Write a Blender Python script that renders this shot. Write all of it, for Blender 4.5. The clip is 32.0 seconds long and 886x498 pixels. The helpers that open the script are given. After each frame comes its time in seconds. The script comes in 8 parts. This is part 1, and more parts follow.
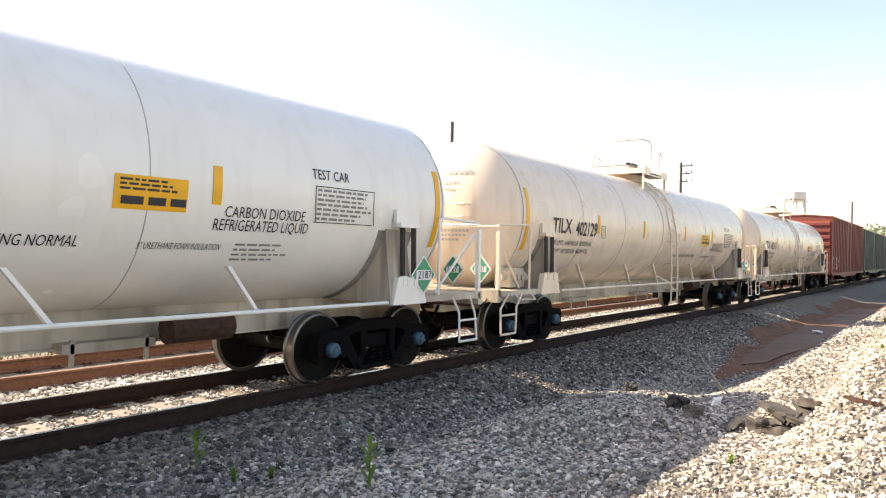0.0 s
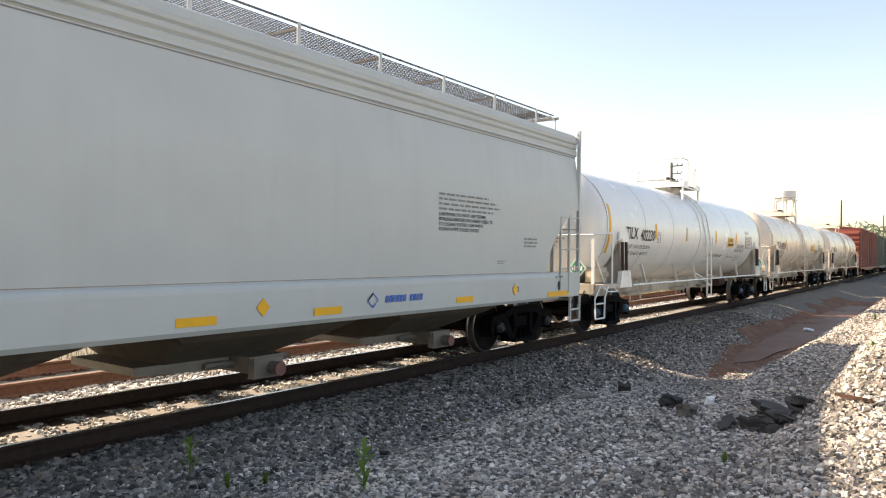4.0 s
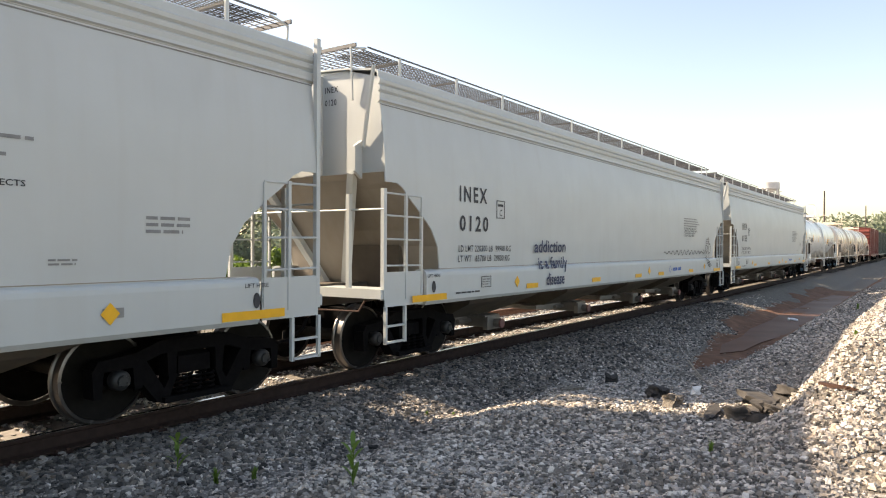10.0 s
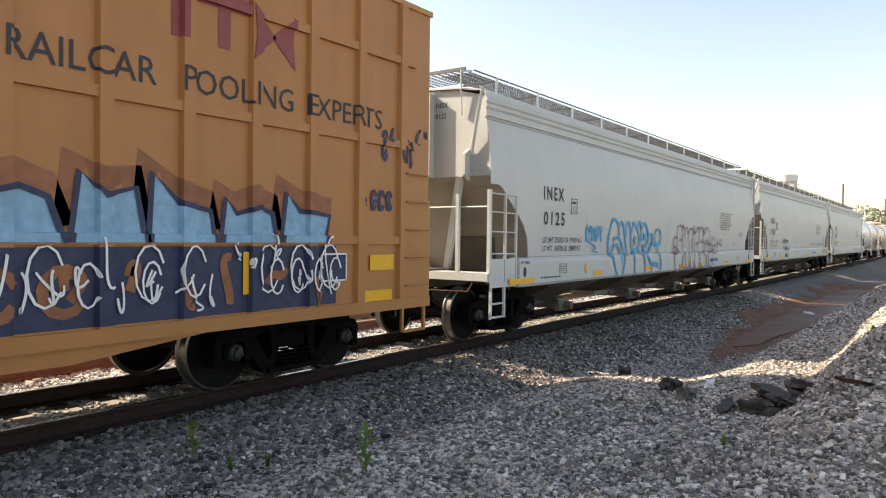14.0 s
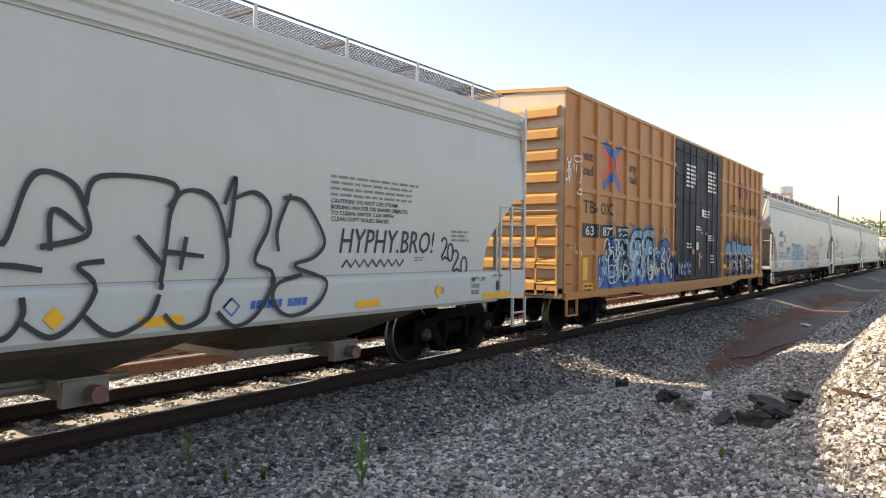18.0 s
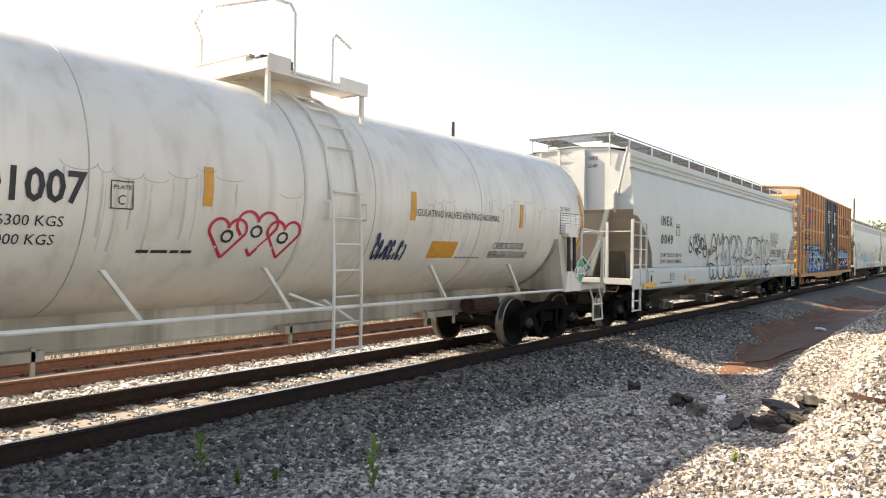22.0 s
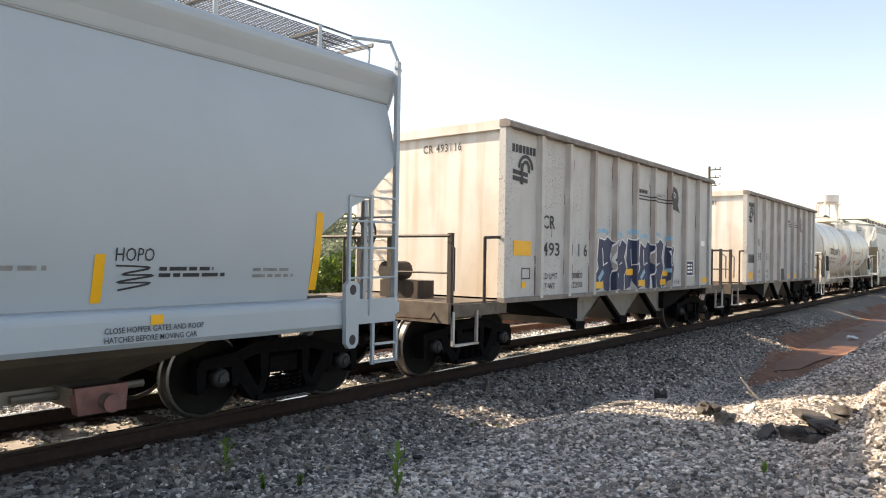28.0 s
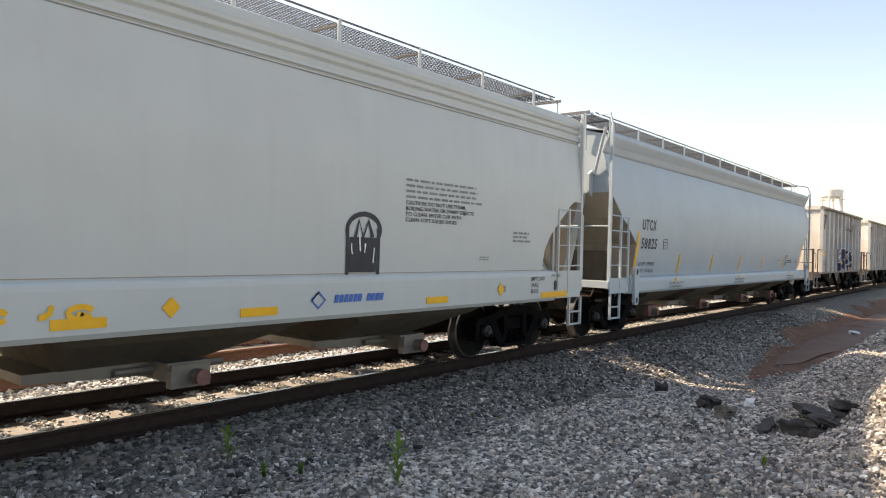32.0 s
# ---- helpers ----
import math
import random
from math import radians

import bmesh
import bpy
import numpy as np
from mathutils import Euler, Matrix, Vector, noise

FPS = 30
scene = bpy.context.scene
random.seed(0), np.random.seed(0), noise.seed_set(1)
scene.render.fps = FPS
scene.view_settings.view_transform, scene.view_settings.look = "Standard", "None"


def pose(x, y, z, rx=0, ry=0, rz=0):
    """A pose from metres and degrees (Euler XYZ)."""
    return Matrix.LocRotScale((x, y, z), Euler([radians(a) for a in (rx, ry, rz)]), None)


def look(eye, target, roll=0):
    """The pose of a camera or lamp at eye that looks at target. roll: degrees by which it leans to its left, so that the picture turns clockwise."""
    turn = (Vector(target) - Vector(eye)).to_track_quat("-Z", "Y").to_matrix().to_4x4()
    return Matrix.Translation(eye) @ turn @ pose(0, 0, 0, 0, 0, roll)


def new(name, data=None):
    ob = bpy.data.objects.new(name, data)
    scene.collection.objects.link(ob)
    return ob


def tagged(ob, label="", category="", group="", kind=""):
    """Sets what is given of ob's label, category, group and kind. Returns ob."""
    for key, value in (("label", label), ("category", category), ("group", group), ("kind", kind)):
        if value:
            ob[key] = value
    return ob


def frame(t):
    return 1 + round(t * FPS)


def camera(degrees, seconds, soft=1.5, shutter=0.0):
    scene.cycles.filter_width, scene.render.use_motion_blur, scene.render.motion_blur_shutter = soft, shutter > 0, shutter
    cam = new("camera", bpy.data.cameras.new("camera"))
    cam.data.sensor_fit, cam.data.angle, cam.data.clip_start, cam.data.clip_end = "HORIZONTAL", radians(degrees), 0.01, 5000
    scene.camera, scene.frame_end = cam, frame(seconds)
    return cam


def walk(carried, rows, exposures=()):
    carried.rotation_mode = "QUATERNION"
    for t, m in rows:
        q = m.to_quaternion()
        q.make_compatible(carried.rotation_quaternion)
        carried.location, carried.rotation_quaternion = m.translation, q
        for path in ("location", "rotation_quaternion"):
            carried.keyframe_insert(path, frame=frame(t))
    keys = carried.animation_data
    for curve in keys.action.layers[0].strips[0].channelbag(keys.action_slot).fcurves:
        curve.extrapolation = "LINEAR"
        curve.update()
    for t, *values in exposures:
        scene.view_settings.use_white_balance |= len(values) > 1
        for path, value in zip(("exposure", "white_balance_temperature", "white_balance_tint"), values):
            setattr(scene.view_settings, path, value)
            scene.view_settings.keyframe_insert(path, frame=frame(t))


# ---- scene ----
HEIGHT, AWAY = 1.685, 7.612   # camera above the level of the plan, and off the track centre
RAIL, FAR_RAIL = -0.10, -0.15   # rail tops of the two tracks
cam = camera(64.37, 32.0, soft=1.1)
# seconds, pitch, roll, yaw of the hand-held camera
SHAKE = [
    (0, 0.09, -1.34, -53.66), (0.5, -0.01, -1.59, -53.62), (1, 0.03, -1.58, -53.50), (1.5, 0.08, -1.69, -53.83), (2, 0.77, 0.35, -52.09),
    (2.5, 0.19, 0.41, -54.52), (3, 0.41, 0.36, -54.66), (3.5, 0.39, -0.37, -54.33), (5.5, 0.01, -1.24, -54.47), (6, -0.32, -1.06, -55.05),
    (6.5, -0.29, -0.96, -55.28), (7, -0.44, -1.34, -55.71), (7.5, 0.21, -0.90, -55.78), (8, 0.05, -1.05, -55.67), (8.5, -0.19, -0.85, -55.10),
    (9, -0.02, -0.47, -55.22), (9.5, -0.19, 0.10, -55.52), (10, -0.23, -0.26, -55.33), (10.5, -0.78, -0.68, -54.82), (11, -1.28, -0.78, -54.33),
    (11.5, -1.16, -0.40, -54.41), (12, -1.14, -0.28, -54.53), (12.5, -1.53, -0.48, -54.40), (13, -1.43, -0.69, -54.67), (13.5, -1.56, -0.68, -54.16),
    (14, -1.00, -0.68, -54.22), (14.5, -0.32, -0.54, -54.14), (16.5, -0.11, -0.59, -54.22), (17, -0.19, -0.69, -54.41), (17.5, -0.12, -0.49, -54.29),
    (18, -0.04, -0.65, -54.48), (18.5, 0.18, -0.43, -53.97), (19, 0.36, -0.13, -53.94), (19.5, 0.07, -0.61, -53.75), (20, 0.10, -0.92, -54.30),
    (20.5, 0.30, -0.97, -54.14), (21, 0.09, -1.01, -53.96), (21.5, 0.10, -0.98, -53.66), (22, 0.11, -0.87, -53.51), (22.5, 0.01, -0.51, -53.44),
    (23, 0.24, -0.63, -53.40), (23.5, 0.20, -0.76, -53.32), (24, 0.20, -0.67, -53.07), (24.5, 0.49, -0.80, -52.39), (25, 0.87, -0.40, -51.69),
    (25.5, 1.17, 0.32, -50.95), (27.5, 0.61, -1.10, -51.41), (28, 0.61, -0.91, -51.55), (28.5, 0.67, -0.85, -51.74), (29, 0.54, -0.80, -51.57),
    (29.5, 0.47, -1.03, -51.40), (30, 0.39, -1.15, -51.62), (30.5, 0.18, -1.03, -51.45), (31, 0.15, -0.95, -51.44), (31.5, -0.06, -1.23, -51.37),
    (32, -0.14, -1.48, -51.35),
]
walk(cam, [(t, pose(0, -AWAY, HEIGHT, 90 + p, r, y)) for t, p, r, y in SHAKE],
     exposures=[(0.0, 1.45, 8300, 15), (3.0, 1.32, 8300, 15), (6.0, 1.27, 8300, 15), (12.0, 1.26, 8300, 15), (17.0, 1.24, 8300, 15), (21.0, 1.30, 8300, 15),
                (25.0, 1.40, 8300, 15), (27.5, 1.34, 8300, 15), (29.0, 1.26, 8300, 15), (32.0, 1.24, 8300, 15)])


def travel(t):
    """How far the train has rolled along +X, in metres."""
    return (((-1.8733e-5 * t + 1.31976e-3) * t - 1.97128e-2) * t + 5.607244) * t - 49.70267


# ---------------------------------------------------------------- light
world = bpy.data.worlds.new("sky")
scene.world = world
world.use_nodes = True
wn = world.node_tree
sky = wn.nodes.new("ShaderNodeTexSky")
sky.sky_type, sky.sun_disc = 'NISHITA', False
sky.sun_elevation, sky.sun_rotation = radians(34.9), radians(-14.6)
sky.air_density, sky.dust_density, sky.ozone_density = 1.0, 1.2, 1.0
wn.links.new(sky.outputs[0], wn.nodes["Background"].inputs[0])
wn.nodes["Background"].inputs[1].default_value = 0.135
sun = new("sun", bpy.data.lights.new("sun", 'SUN'))
sun.data.energy, sun.data.angle, sun.data.color = 5.0, radians(0.55), (1.0, 0.94, 0.84)
sun.matrix_world = look((0, 0, 30), (2.6, -10, 30 - 7.2))

# ---------------------------------------------------------------- materials


def material(name, col, rough=0.6, metal=0.0, var=0.12, grain=9.0, bump=0.0, streak=0.0, dirt=(0.16, 0.1, 0.06),
             island=0.0, spots=0.0, low=0.0, spec=0.5, leafy=0.0, oily=0.0, field=None):
    """A painted or raw surface: two scales of tone, run-down streaks, specks and fine relief."""
    m = bpy.data.materials.new(name)
    m.use_nodes = True
    nt, nodes = m.node_tree, m.node_tree.nodes
    bsdf = nodes["Principled BSDF"]
    bsdf.inputs["Roughness"].default_value, bsdf.inputs["Metallic"].default_value = rough, metal
    bsdf.inputs["Specular IOR Level"].default_value = spec
    tc = nodes.new("ShaderNodeTexCoord")

    def noise_of(scale, detail, stretch=None):
        n = nodes.new("ShaderNodeTexNoise")
        n.inputs["Scale"].default_value, n.inputs["Detail"].default_value = scale, detail
        if stretch:
            mp = nodes.new("ShaderNodeMapping")
            mp.inputs["Scale"].default_value = stretch
            nt.links.new(tc.outputs["Object"], mp.inputs[0])
            nt.links.new(mp.outputs[0], n.inputs["Vector"])
        else:
            nt.links.new(tc.outputs["Object"], n.inputs["Vector"])
        return n.outputs[0]

    def ramp(value, lo, hi, top=1.0):
        r = nodes.new("ShaderNodeMapRange")
        for k, v in zip((1, 2, 3, 4), (lo, hi, 0.0, top)):
            r.inputs[k].default_value = v
        nt.links.new(value, r.inputs[0])
        return r.outputs[0]

    def mix(fac, a, b):
        x = nodes.new("ShaderNodeMix")
        x.data_type = 'RGBA'
        if isinstance(fac, float):
            x.inputs[0].default_value = fac
        else:
            nt.links.new(fac, x.inputs[0])
        for k, v in ((6, a), (7, b)):
            if isinstance(v, tuple):
                x.inputs[k].default_value = (*v, 1)
            else:
                nt.links.new(v, x.inputs[k])
        return x.outputs[2]

    dark = tuple(c * (1 - var) for c in col)
    lite = tuple(min(1, c * (1 + var)) for c in col)
    out = mix(ramp(noise_of(grain, 4), 0.3, 0.7), dark, lite)
    out = mix(ramp(noise_of(grain * 0.12, 3), 0.35, 0.75, 0.5), out, dark)
    if island:
        g = nodes.new("ShaderNodeNewGeometry")
        out = mix(ramp(g.outputs["Random Per Island"], 0.0, 1.0, island), out, tuple(c * 0.22 for c in col))
    if streak:
        s1 = ramp(noise_of(1.0, 5, (5.0, 5.0, 0.35)), 0.5, 0.72, streak)
        out = mix(s1, out, dirt)
    if low:
        s2 = ramp(noise_of(0.9, 6, (1.0, 1.0, 0.5)), 0.42, 0.62, low)
        out = mix(s2, out, dirt)
    if spots:
        s3 = ramp(noise_of(52.0, 3, (1.0, 1.0, 0.5)), 0.60, 0.635, 0.8)
        s4 = ramp(noise_of(1.3, 3, (1.0, 1.0, 0.6)), 0.40, 0.60)
        mm = nodes.new("ShaderNodeMath")
        mm.operation = 'MULTIPLY'
        nt.links.new(s3, mm.inputs[0])
        nt.links.new(s4, mm.inputs[1])
        out = mix(mm.outputs[0], out, dirt)
    nt.links.new(out, bsdf.inputs["Base Color"])
    r2 = nodes.new("ShaderNodeMapRange")
    r2.inputs[3].default_value, r2.inputs[4].default_value = rough * 0.8, min(1, rough * 1.2)
    nt.links.new(noise_of(grain * 0.6, 3), r2.inputs[0])
    nt.links.new(r2.outputs[0], bsdf.inputs["Roughness"])
    if field:   # unseen ground past the ballast, made sandy and bright to bounce light onto the cars
        sep = nodes.new("ShaderNodeSeparateXYZ")
        nt.links.new(tc.outputs["Object"], sep.inputs[0])
        neg = nodes.new("ShaderNodeMath")
        neg.operation, neg.inputs[1].default_value = 'MULTIPLY', -1.0
        nt.links.new(sep.outputs[1], neg.inputs[0])
        out = mix(ramp(neg.outputs[0], 8.6, 10.5, 0.9), out, mix(ramp(noise_of(2.0, 5), 0.35, 0.65), field, tuple(c * 0.6 for c in field)))
        nt.links.new(out, bsdf.inputs["Base Color"])
    if oily:   # the sleepers' ends outside the rails: grease and the train's shade painted as one dark
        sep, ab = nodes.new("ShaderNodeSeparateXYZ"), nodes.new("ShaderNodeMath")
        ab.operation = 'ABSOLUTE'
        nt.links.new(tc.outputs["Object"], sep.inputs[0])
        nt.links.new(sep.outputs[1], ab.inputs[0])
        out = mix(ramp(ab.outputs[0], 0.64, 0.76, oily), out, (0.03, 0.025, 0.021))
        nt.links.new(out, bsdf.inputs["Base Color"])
    if leafy:
        tr = nodes.new("ShaderNodeBsdfTranslucent")
        nt.links.new(out, tr.inputs[0])
        ms = nodes.new("ShaderNodeMixShader")
        ms.inputs[0].default_value = leafy
        nt.links.new(bsdf.outputs[0], ms.inputs[1])
        nt.links.new(tr.outputs[0], ms.inputs[2])
        nt.links.new(ms.outputs[0], nodes["Material Output"].inputs[0])
    if bump:
        b = nodes.new("ShaderNodeBump")
        b.inputs["Strength"].default_value, b.inputs["Distance"].default_value = 0.6, bump
        nt.links.new(noise_of(grain * 2.5, 5), b.inputs["Height"])
        nt.links.new(b.outputs[0], bsdf.inputs["Normal"])
    return m


HOPPER = material("hopper_paint", (0.485, 0.51, 0.505), 0.45, var=0.04, grain=1.5, streak=0.10, dirt=(0.36, 0.33, 0.28))
# underside paint nearly black: the shade below the car is in its colour
HOPPER_U = material("hopper_shaded_underside", (0.11, 0.09, 0.07), 0.8, var=0.25, grain=3.0, streak=0.3, dirt=(0.08, 0.06, 0.05))
# dusty paint, browned further with the shade under the car ends
HOPPER_S = material("hopper_dust_shade_paint", (0.29, 0.255, 0.215), 0.6, var=0.12, grain=2.5, streak=0.3, dirt=(0.22, 0.17, 0.12))
HOPPER_B = material("hopper_paint_cool", (0.365, 0.425, 0.47), 0.5, var=0.04, grain=1.5, streak=0.08, dirt=(0.4, 0.4, 0.38))
TANKGRIME = material("tank_frame_grimy", (0.56, 0.49, 0.40), 0.6, var=0.2, grain=2.0, streak=0.6, dirt=(0.16, 0.12, 0.09), low=0.5)
SOOTPAD = material("sooty_steel", (0.36, 0.33, 0.30), 0.7, var=0.4, grain=3.0, streak=0.6, dirt=(0.05, 0.045, 0.04))
TANKSEAM = material("tank_seam", (0.42, 0.40, 0.37), 0.6, var=0.2)
FILM = material("dirt_film", (0.56, 0.55, 0.49), 0.6, var=0.15, grain=4.0)
# white tank paint tinted tan with the glow reflected from sunlit ground
TANKT = material("tank_paint_tan_bounce", (0.80, 0.67, 0.55), 0.28, var=0.06, grain=1.2, streak=0.3, dirt=(0.50, 0.36, 0.24))
TANKW = material("tank_paint", (0.82, 0.81, 0.78), 0.26, var=0.04, grain=1.2, streak=0.12, dirt=(0.50, 0.42, 0.32))
TANKD = material("tank_paint_dirty", (0.74, 0.71, 0.65), 0.42, var=0.07, grain=1.2, streak=0.3, dirt=(0.36, 0.31, 0.24), low=0.2)
OPENC = material("gondola_paint", (0.455, 0.455, 0.45), 0.55, var=0.08, grain=2.0, streak=0.14, dirt=(0.13, 0.095, 0.08), spots=1.0)
OPENEND = material("gondola_end_paint", (0.68, 0.67, 0.63), 0.55, var=0.08, grain=2.0, streak=0.5, dirt=(0.46, 0.29, 0.16), low=0.4)
RUSTRIB = material("rusted_rib", (0.50, 0.495, 0.48), 0.6, var=0.12, grain=3.0, streak=0.35, dirt=(0.20, 0.11, 0.08), low=0.5)
CHORD = material("rusted_chord", (0.20, 0.175, 0.16), 0.7, var=0.3, grain=4.0, streak=0.4)
POCKET = material("pocket_steel", (0.21, 0.195, 0.18), 0.7, var=0.2, grain=3.0, streak=0.4, dirt=(0.10, 0.06, 0.045))
ORANGE = material("boxcar_yellow", (0.44, 0.185, 0.055), 0.5, var=0.08, grain=1.5, streak=0.25, dirt=(0.32, 0.13, 0.045))
YELEND = material("boxcar_end_yellow", (0.47, 0.235, 0.07), 0.5, var=0.08, grain=1.5, streak=0.3, dirt=(0.38, 0.18, 0.07))
YELPALE = material("boxcar_end_pale", (0.50, 0.43, 0.36), 0.7, var=0.12, grain=2.0, streak=0.3, dirt=(0.42, 0.28, 0.14))
DOORBLK = material("door_black", (0.018, 0.023, 0.038), 0.6, var=0.2, grain=2.0, spec=0.3)
REDBOX = material("boxcar_red", (0.20, 0.045, 0.035), 0.55, var=0.15, grain=1.5, streak=0.5, dirt=(0.10, 0.04, 0.03))
DARKBOX = material("boxcar_green", (0.06, 0.08, 0.07), 0.55, var=0.2, grain=1.5, streak=0.3, dirt=(0.12, 0.07, 0.05))
# dark iron and wheel steel, blackened further to hold the deep underbody shade
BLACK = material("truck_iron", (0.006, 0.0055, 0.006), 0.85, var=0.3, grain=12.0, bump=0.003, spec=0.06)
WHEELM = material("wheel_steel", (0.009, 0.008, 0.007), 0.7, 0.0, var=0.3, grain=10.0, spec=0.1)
TREAD = material("worn_tread", (0.16, 0.15, 0.145), 0.35, 0.8, var=0.1)
CAPBLUE = material("bearing_cap_blue", (0.04, 0.10, 0.15), 0.5, var=0.2)
CAPGREY = material("bearing_cap_grey", (0.018, 0.019, 0.02), 0.55, var=0.2)
RUSTY = material("rusty_iron", (0.06, 0.032, 0.024), 0.85, var=0.35, grain=14.0, bump=0.004, spec=0.2)
# near rail rust, darkened with the shade of the train
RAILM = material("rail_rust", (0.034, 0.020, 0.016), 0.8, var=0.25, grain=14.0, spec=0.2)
DECKIRON = material("rusted_deck", (0.13, 0.105, 0.085), 0.8, var=0.35, grain=6.0, bump=0.003)
# far rail rust, brightened as if in full sun
RAILFAR = material("far_rail_rust_sunlit", (0.16, 0.075, 0.05), 0.8, var=0.25, grain=14.0)
RAILTOP = material("rail_top", (0.45, 0.44, 0.42), 0.25, 0.9, var=0.1)
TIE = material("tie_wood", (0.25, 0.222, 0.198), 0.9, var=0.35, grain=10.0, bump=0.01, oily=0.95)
FADEDREF = material("faded_reflector", (0.62, 0.29, 0.045), 0.5, var=0.15)
TEAL = material("teal_spray", (0.03, 0.30, 0.33), 0.6, var=0.2)
SLATE = material("dark_notice", (0.02, 0.045, 0.05), 0.5, var=0.2)
IRONPOST = material("dark_iron_posts", (0.032, 0.027, 0.024), 0.7, var=0.35, grain=8.0, streak=0.4, dirt=(0.12, 0.06, 0.04))
RUSTRUN = material("rust_run", (0.10, 0.05, 0.04), 0.8, var=0.35, grain=8.0)


def crushed_stone(name, tint, light):
    """Broken rock of several kinds, lump by lump: dark trap rock, grey, brown-grey and a few pale ones."""
    m = material(name, (0.4, 0.4, 0.4), 0.9, var=0.3, grain=30.0, bump=0.02)
    nt = m.node_tree
    bsdf = nt.nodes["Principled BSDF"]
    grain = bsdf.inputs["Base Color"].links[0].from_socket
    geo, cr, mul = nt.nodes.new("ShaderNodeNewGeometry"), nt.nodes.new("ShaderNodeValToRGB"), nt.nodes.new("ShaderNodeMix")
    nt.links.new(geo.outputs["Random Per Island"], cr.inputs[0])
    cr.color_ramp.interpolation = 'CONSTANT'
    tones = ((0.0, 0.13, 1.0), (0.16, 0.24, 1.03), (0.34, 0.38, 0.99), (0.52, 0.50, 1.06), (0.66, 0.62, 1.0), (0.80, 0.78, 1.04), (0.90, 0.98, 1.0), (0.96, 0.58, 1.16))
    while len(cr.color_ramp.elements) < len(tones):
        cr.color_ramp.elements.new(0.5)
    for el, (p, v, warm) in zip(cr.color_ramp.elements, tones):
        el.position = p
        el.color = (v * light * tint[0] * warm, v * light * tint[1], v * light * tint[2] / warm, 1)
    mul.data_type, mul.blend_type = 'RGBA', 'MULTIPLY'
    mul.inputs[0].default_value = 1.0
    lift = nt.nodes.new("ShaderNodeMix")
    lift.data_type, lift.blend_type = 'RGBA', 'ADD'
    lift.inputs[0].default_value, lift.inputs[7].default_value = 1.0, (0.6, 0.6, 0.6, 1)
    nt.links.new(grain, lift.inputs[6])
    nt.links.new(lift.outputs[2], mul.inputs[6])
    nt.links.new(cr.outputs[0], mul.inputs[7])
    nt.links.new(mul.outputs[2], bsdf.inputs["Base Color"])
    return m


GRAVEL = crushed_stone("gravel", (1.06, 0.97, 0.87), 0.80)
# oil-dark stone, also darkened with the train's shade next to the rail
GRAVEL_D = crushed_stone("oily_shaded_gravel", (1.06, 0.97, 0.88), 0.32)
GRAVEL_P = crushed_stone("pale_gravel", (1.01, 0.98, 0.94), 0.96)
SOIL = material("gravel_bed", (0.20, 0.175, 0.145), 0.95, var=0.45, grain=26.0, bump=0.05, field=(0.36, 0.29, 0.21))
MUD = material("red_mud", (0.225, 0.118, 0.075), 0.85, var=0.35, grain=3.0, bump=0.03, spec=0.15)
WATER = material("muddy_water", (0.17, 0.085, 0.055), 0.5, var=0.2, grain=1.0, spec=0.1)
GRATE = material("grating_steel", (0.11, 0.11, 0.115), 0.6, 0.2, var=0.15)
INK = material("black_lettering", (0.025, 0.027, 0.035), 0.6, var=0.2)
INKGREY = material("faded_lettering", (0.22, 0.22, 0.22), 0.6, var=0.2)
WHITEINK = material("white_lettering", (0.8, 0.8, 0.8), 0.5, var=0.05)
YELLOW = material("reflector_yellow", (0.85, 0.42, 0.01), 0.4, var=0.06)
BLUEINK = material("blue_spray", (0.03, 0.36, 0.62), 0.6, var=0.2)
PURPLE = material("purple_spray", (0.28, 0.13, 0.16), 0.6, var=0.2)
REDINK = material("red_spray", (0.55, 0.03, 0.07), 0.6, var=0.15)
NAVY = material("navy_spray", (0.025, 0.035, 0.09), 0.6, var=0.3)
PALEBLUE = material("pale_blue_spray", (0.22, 0.42, 0.58), 0.6, var=0.2)
ROYAL = material("royal_blue_spray", (0.03, 0.12, 0.38), 0.6, var=0.3)
SIGNBLUE = material("sign_blue", (0.015, 0.12, 0.46), 0.5, var=0.1)
SIGNRED = material("sign_red", (0.72, 0.09, 0.07), 0.5, var=0.15)
MAROON = material("maroon_paint", (0.26, 0.05, 0.05), 0.5, var=0.15)
GREENSIGN = material("placard_green", (0.03, 0.28, 0.15), 0.5, var=0.1)
BLEED = material("soot_stain", (0.05, 0.045, 0.045), 0.7, var=0.4, grain=3.0)
CLOUD = material("brown_spray", (0.31, 0.115, 0.05), 0.6, var=0.25, grain=6.0)
REDCAP = material("outlet_cap_red", (0.20, 0.085, 0.075), 0.6, var=0.25)
OUTLET = material("outlet_steel", (0.20, 0.18, 0.16), 0.5, 0.3, var=0.2, grain=4.0)
DEADWOOD = material("weathered_wood", (0.055, 0.049, 0.044), 0.9, var=0.4, grain=9.0, bump=0.01)
STICK = material("bleached_stick", (0.45, 0.40, 0.34), 0.9, var=0.2)
LEAF = material("leaf", (0.16, 0.25, 0.04), 0.55, var=0.3, grain=2.0, island=0.7, leafy=0.45)
# green leaf paled to grey: backlit haze is mixed into the colour
LEAFHAZE = material("hazy_leaf", (0.26, 0.31, 0.21), 0.6, var=0.3, grain=2.0, island=0.55, leafy=0.35)
WEED = material("weed_leaf", (0.15, 0.25, 0.045), 0.5, var=0.25, grain=6.0, leafy=0.5)
BARK = material("bark", (0.09, 0.07, 0.055), 0.9, var=0.3, bump=0.02)
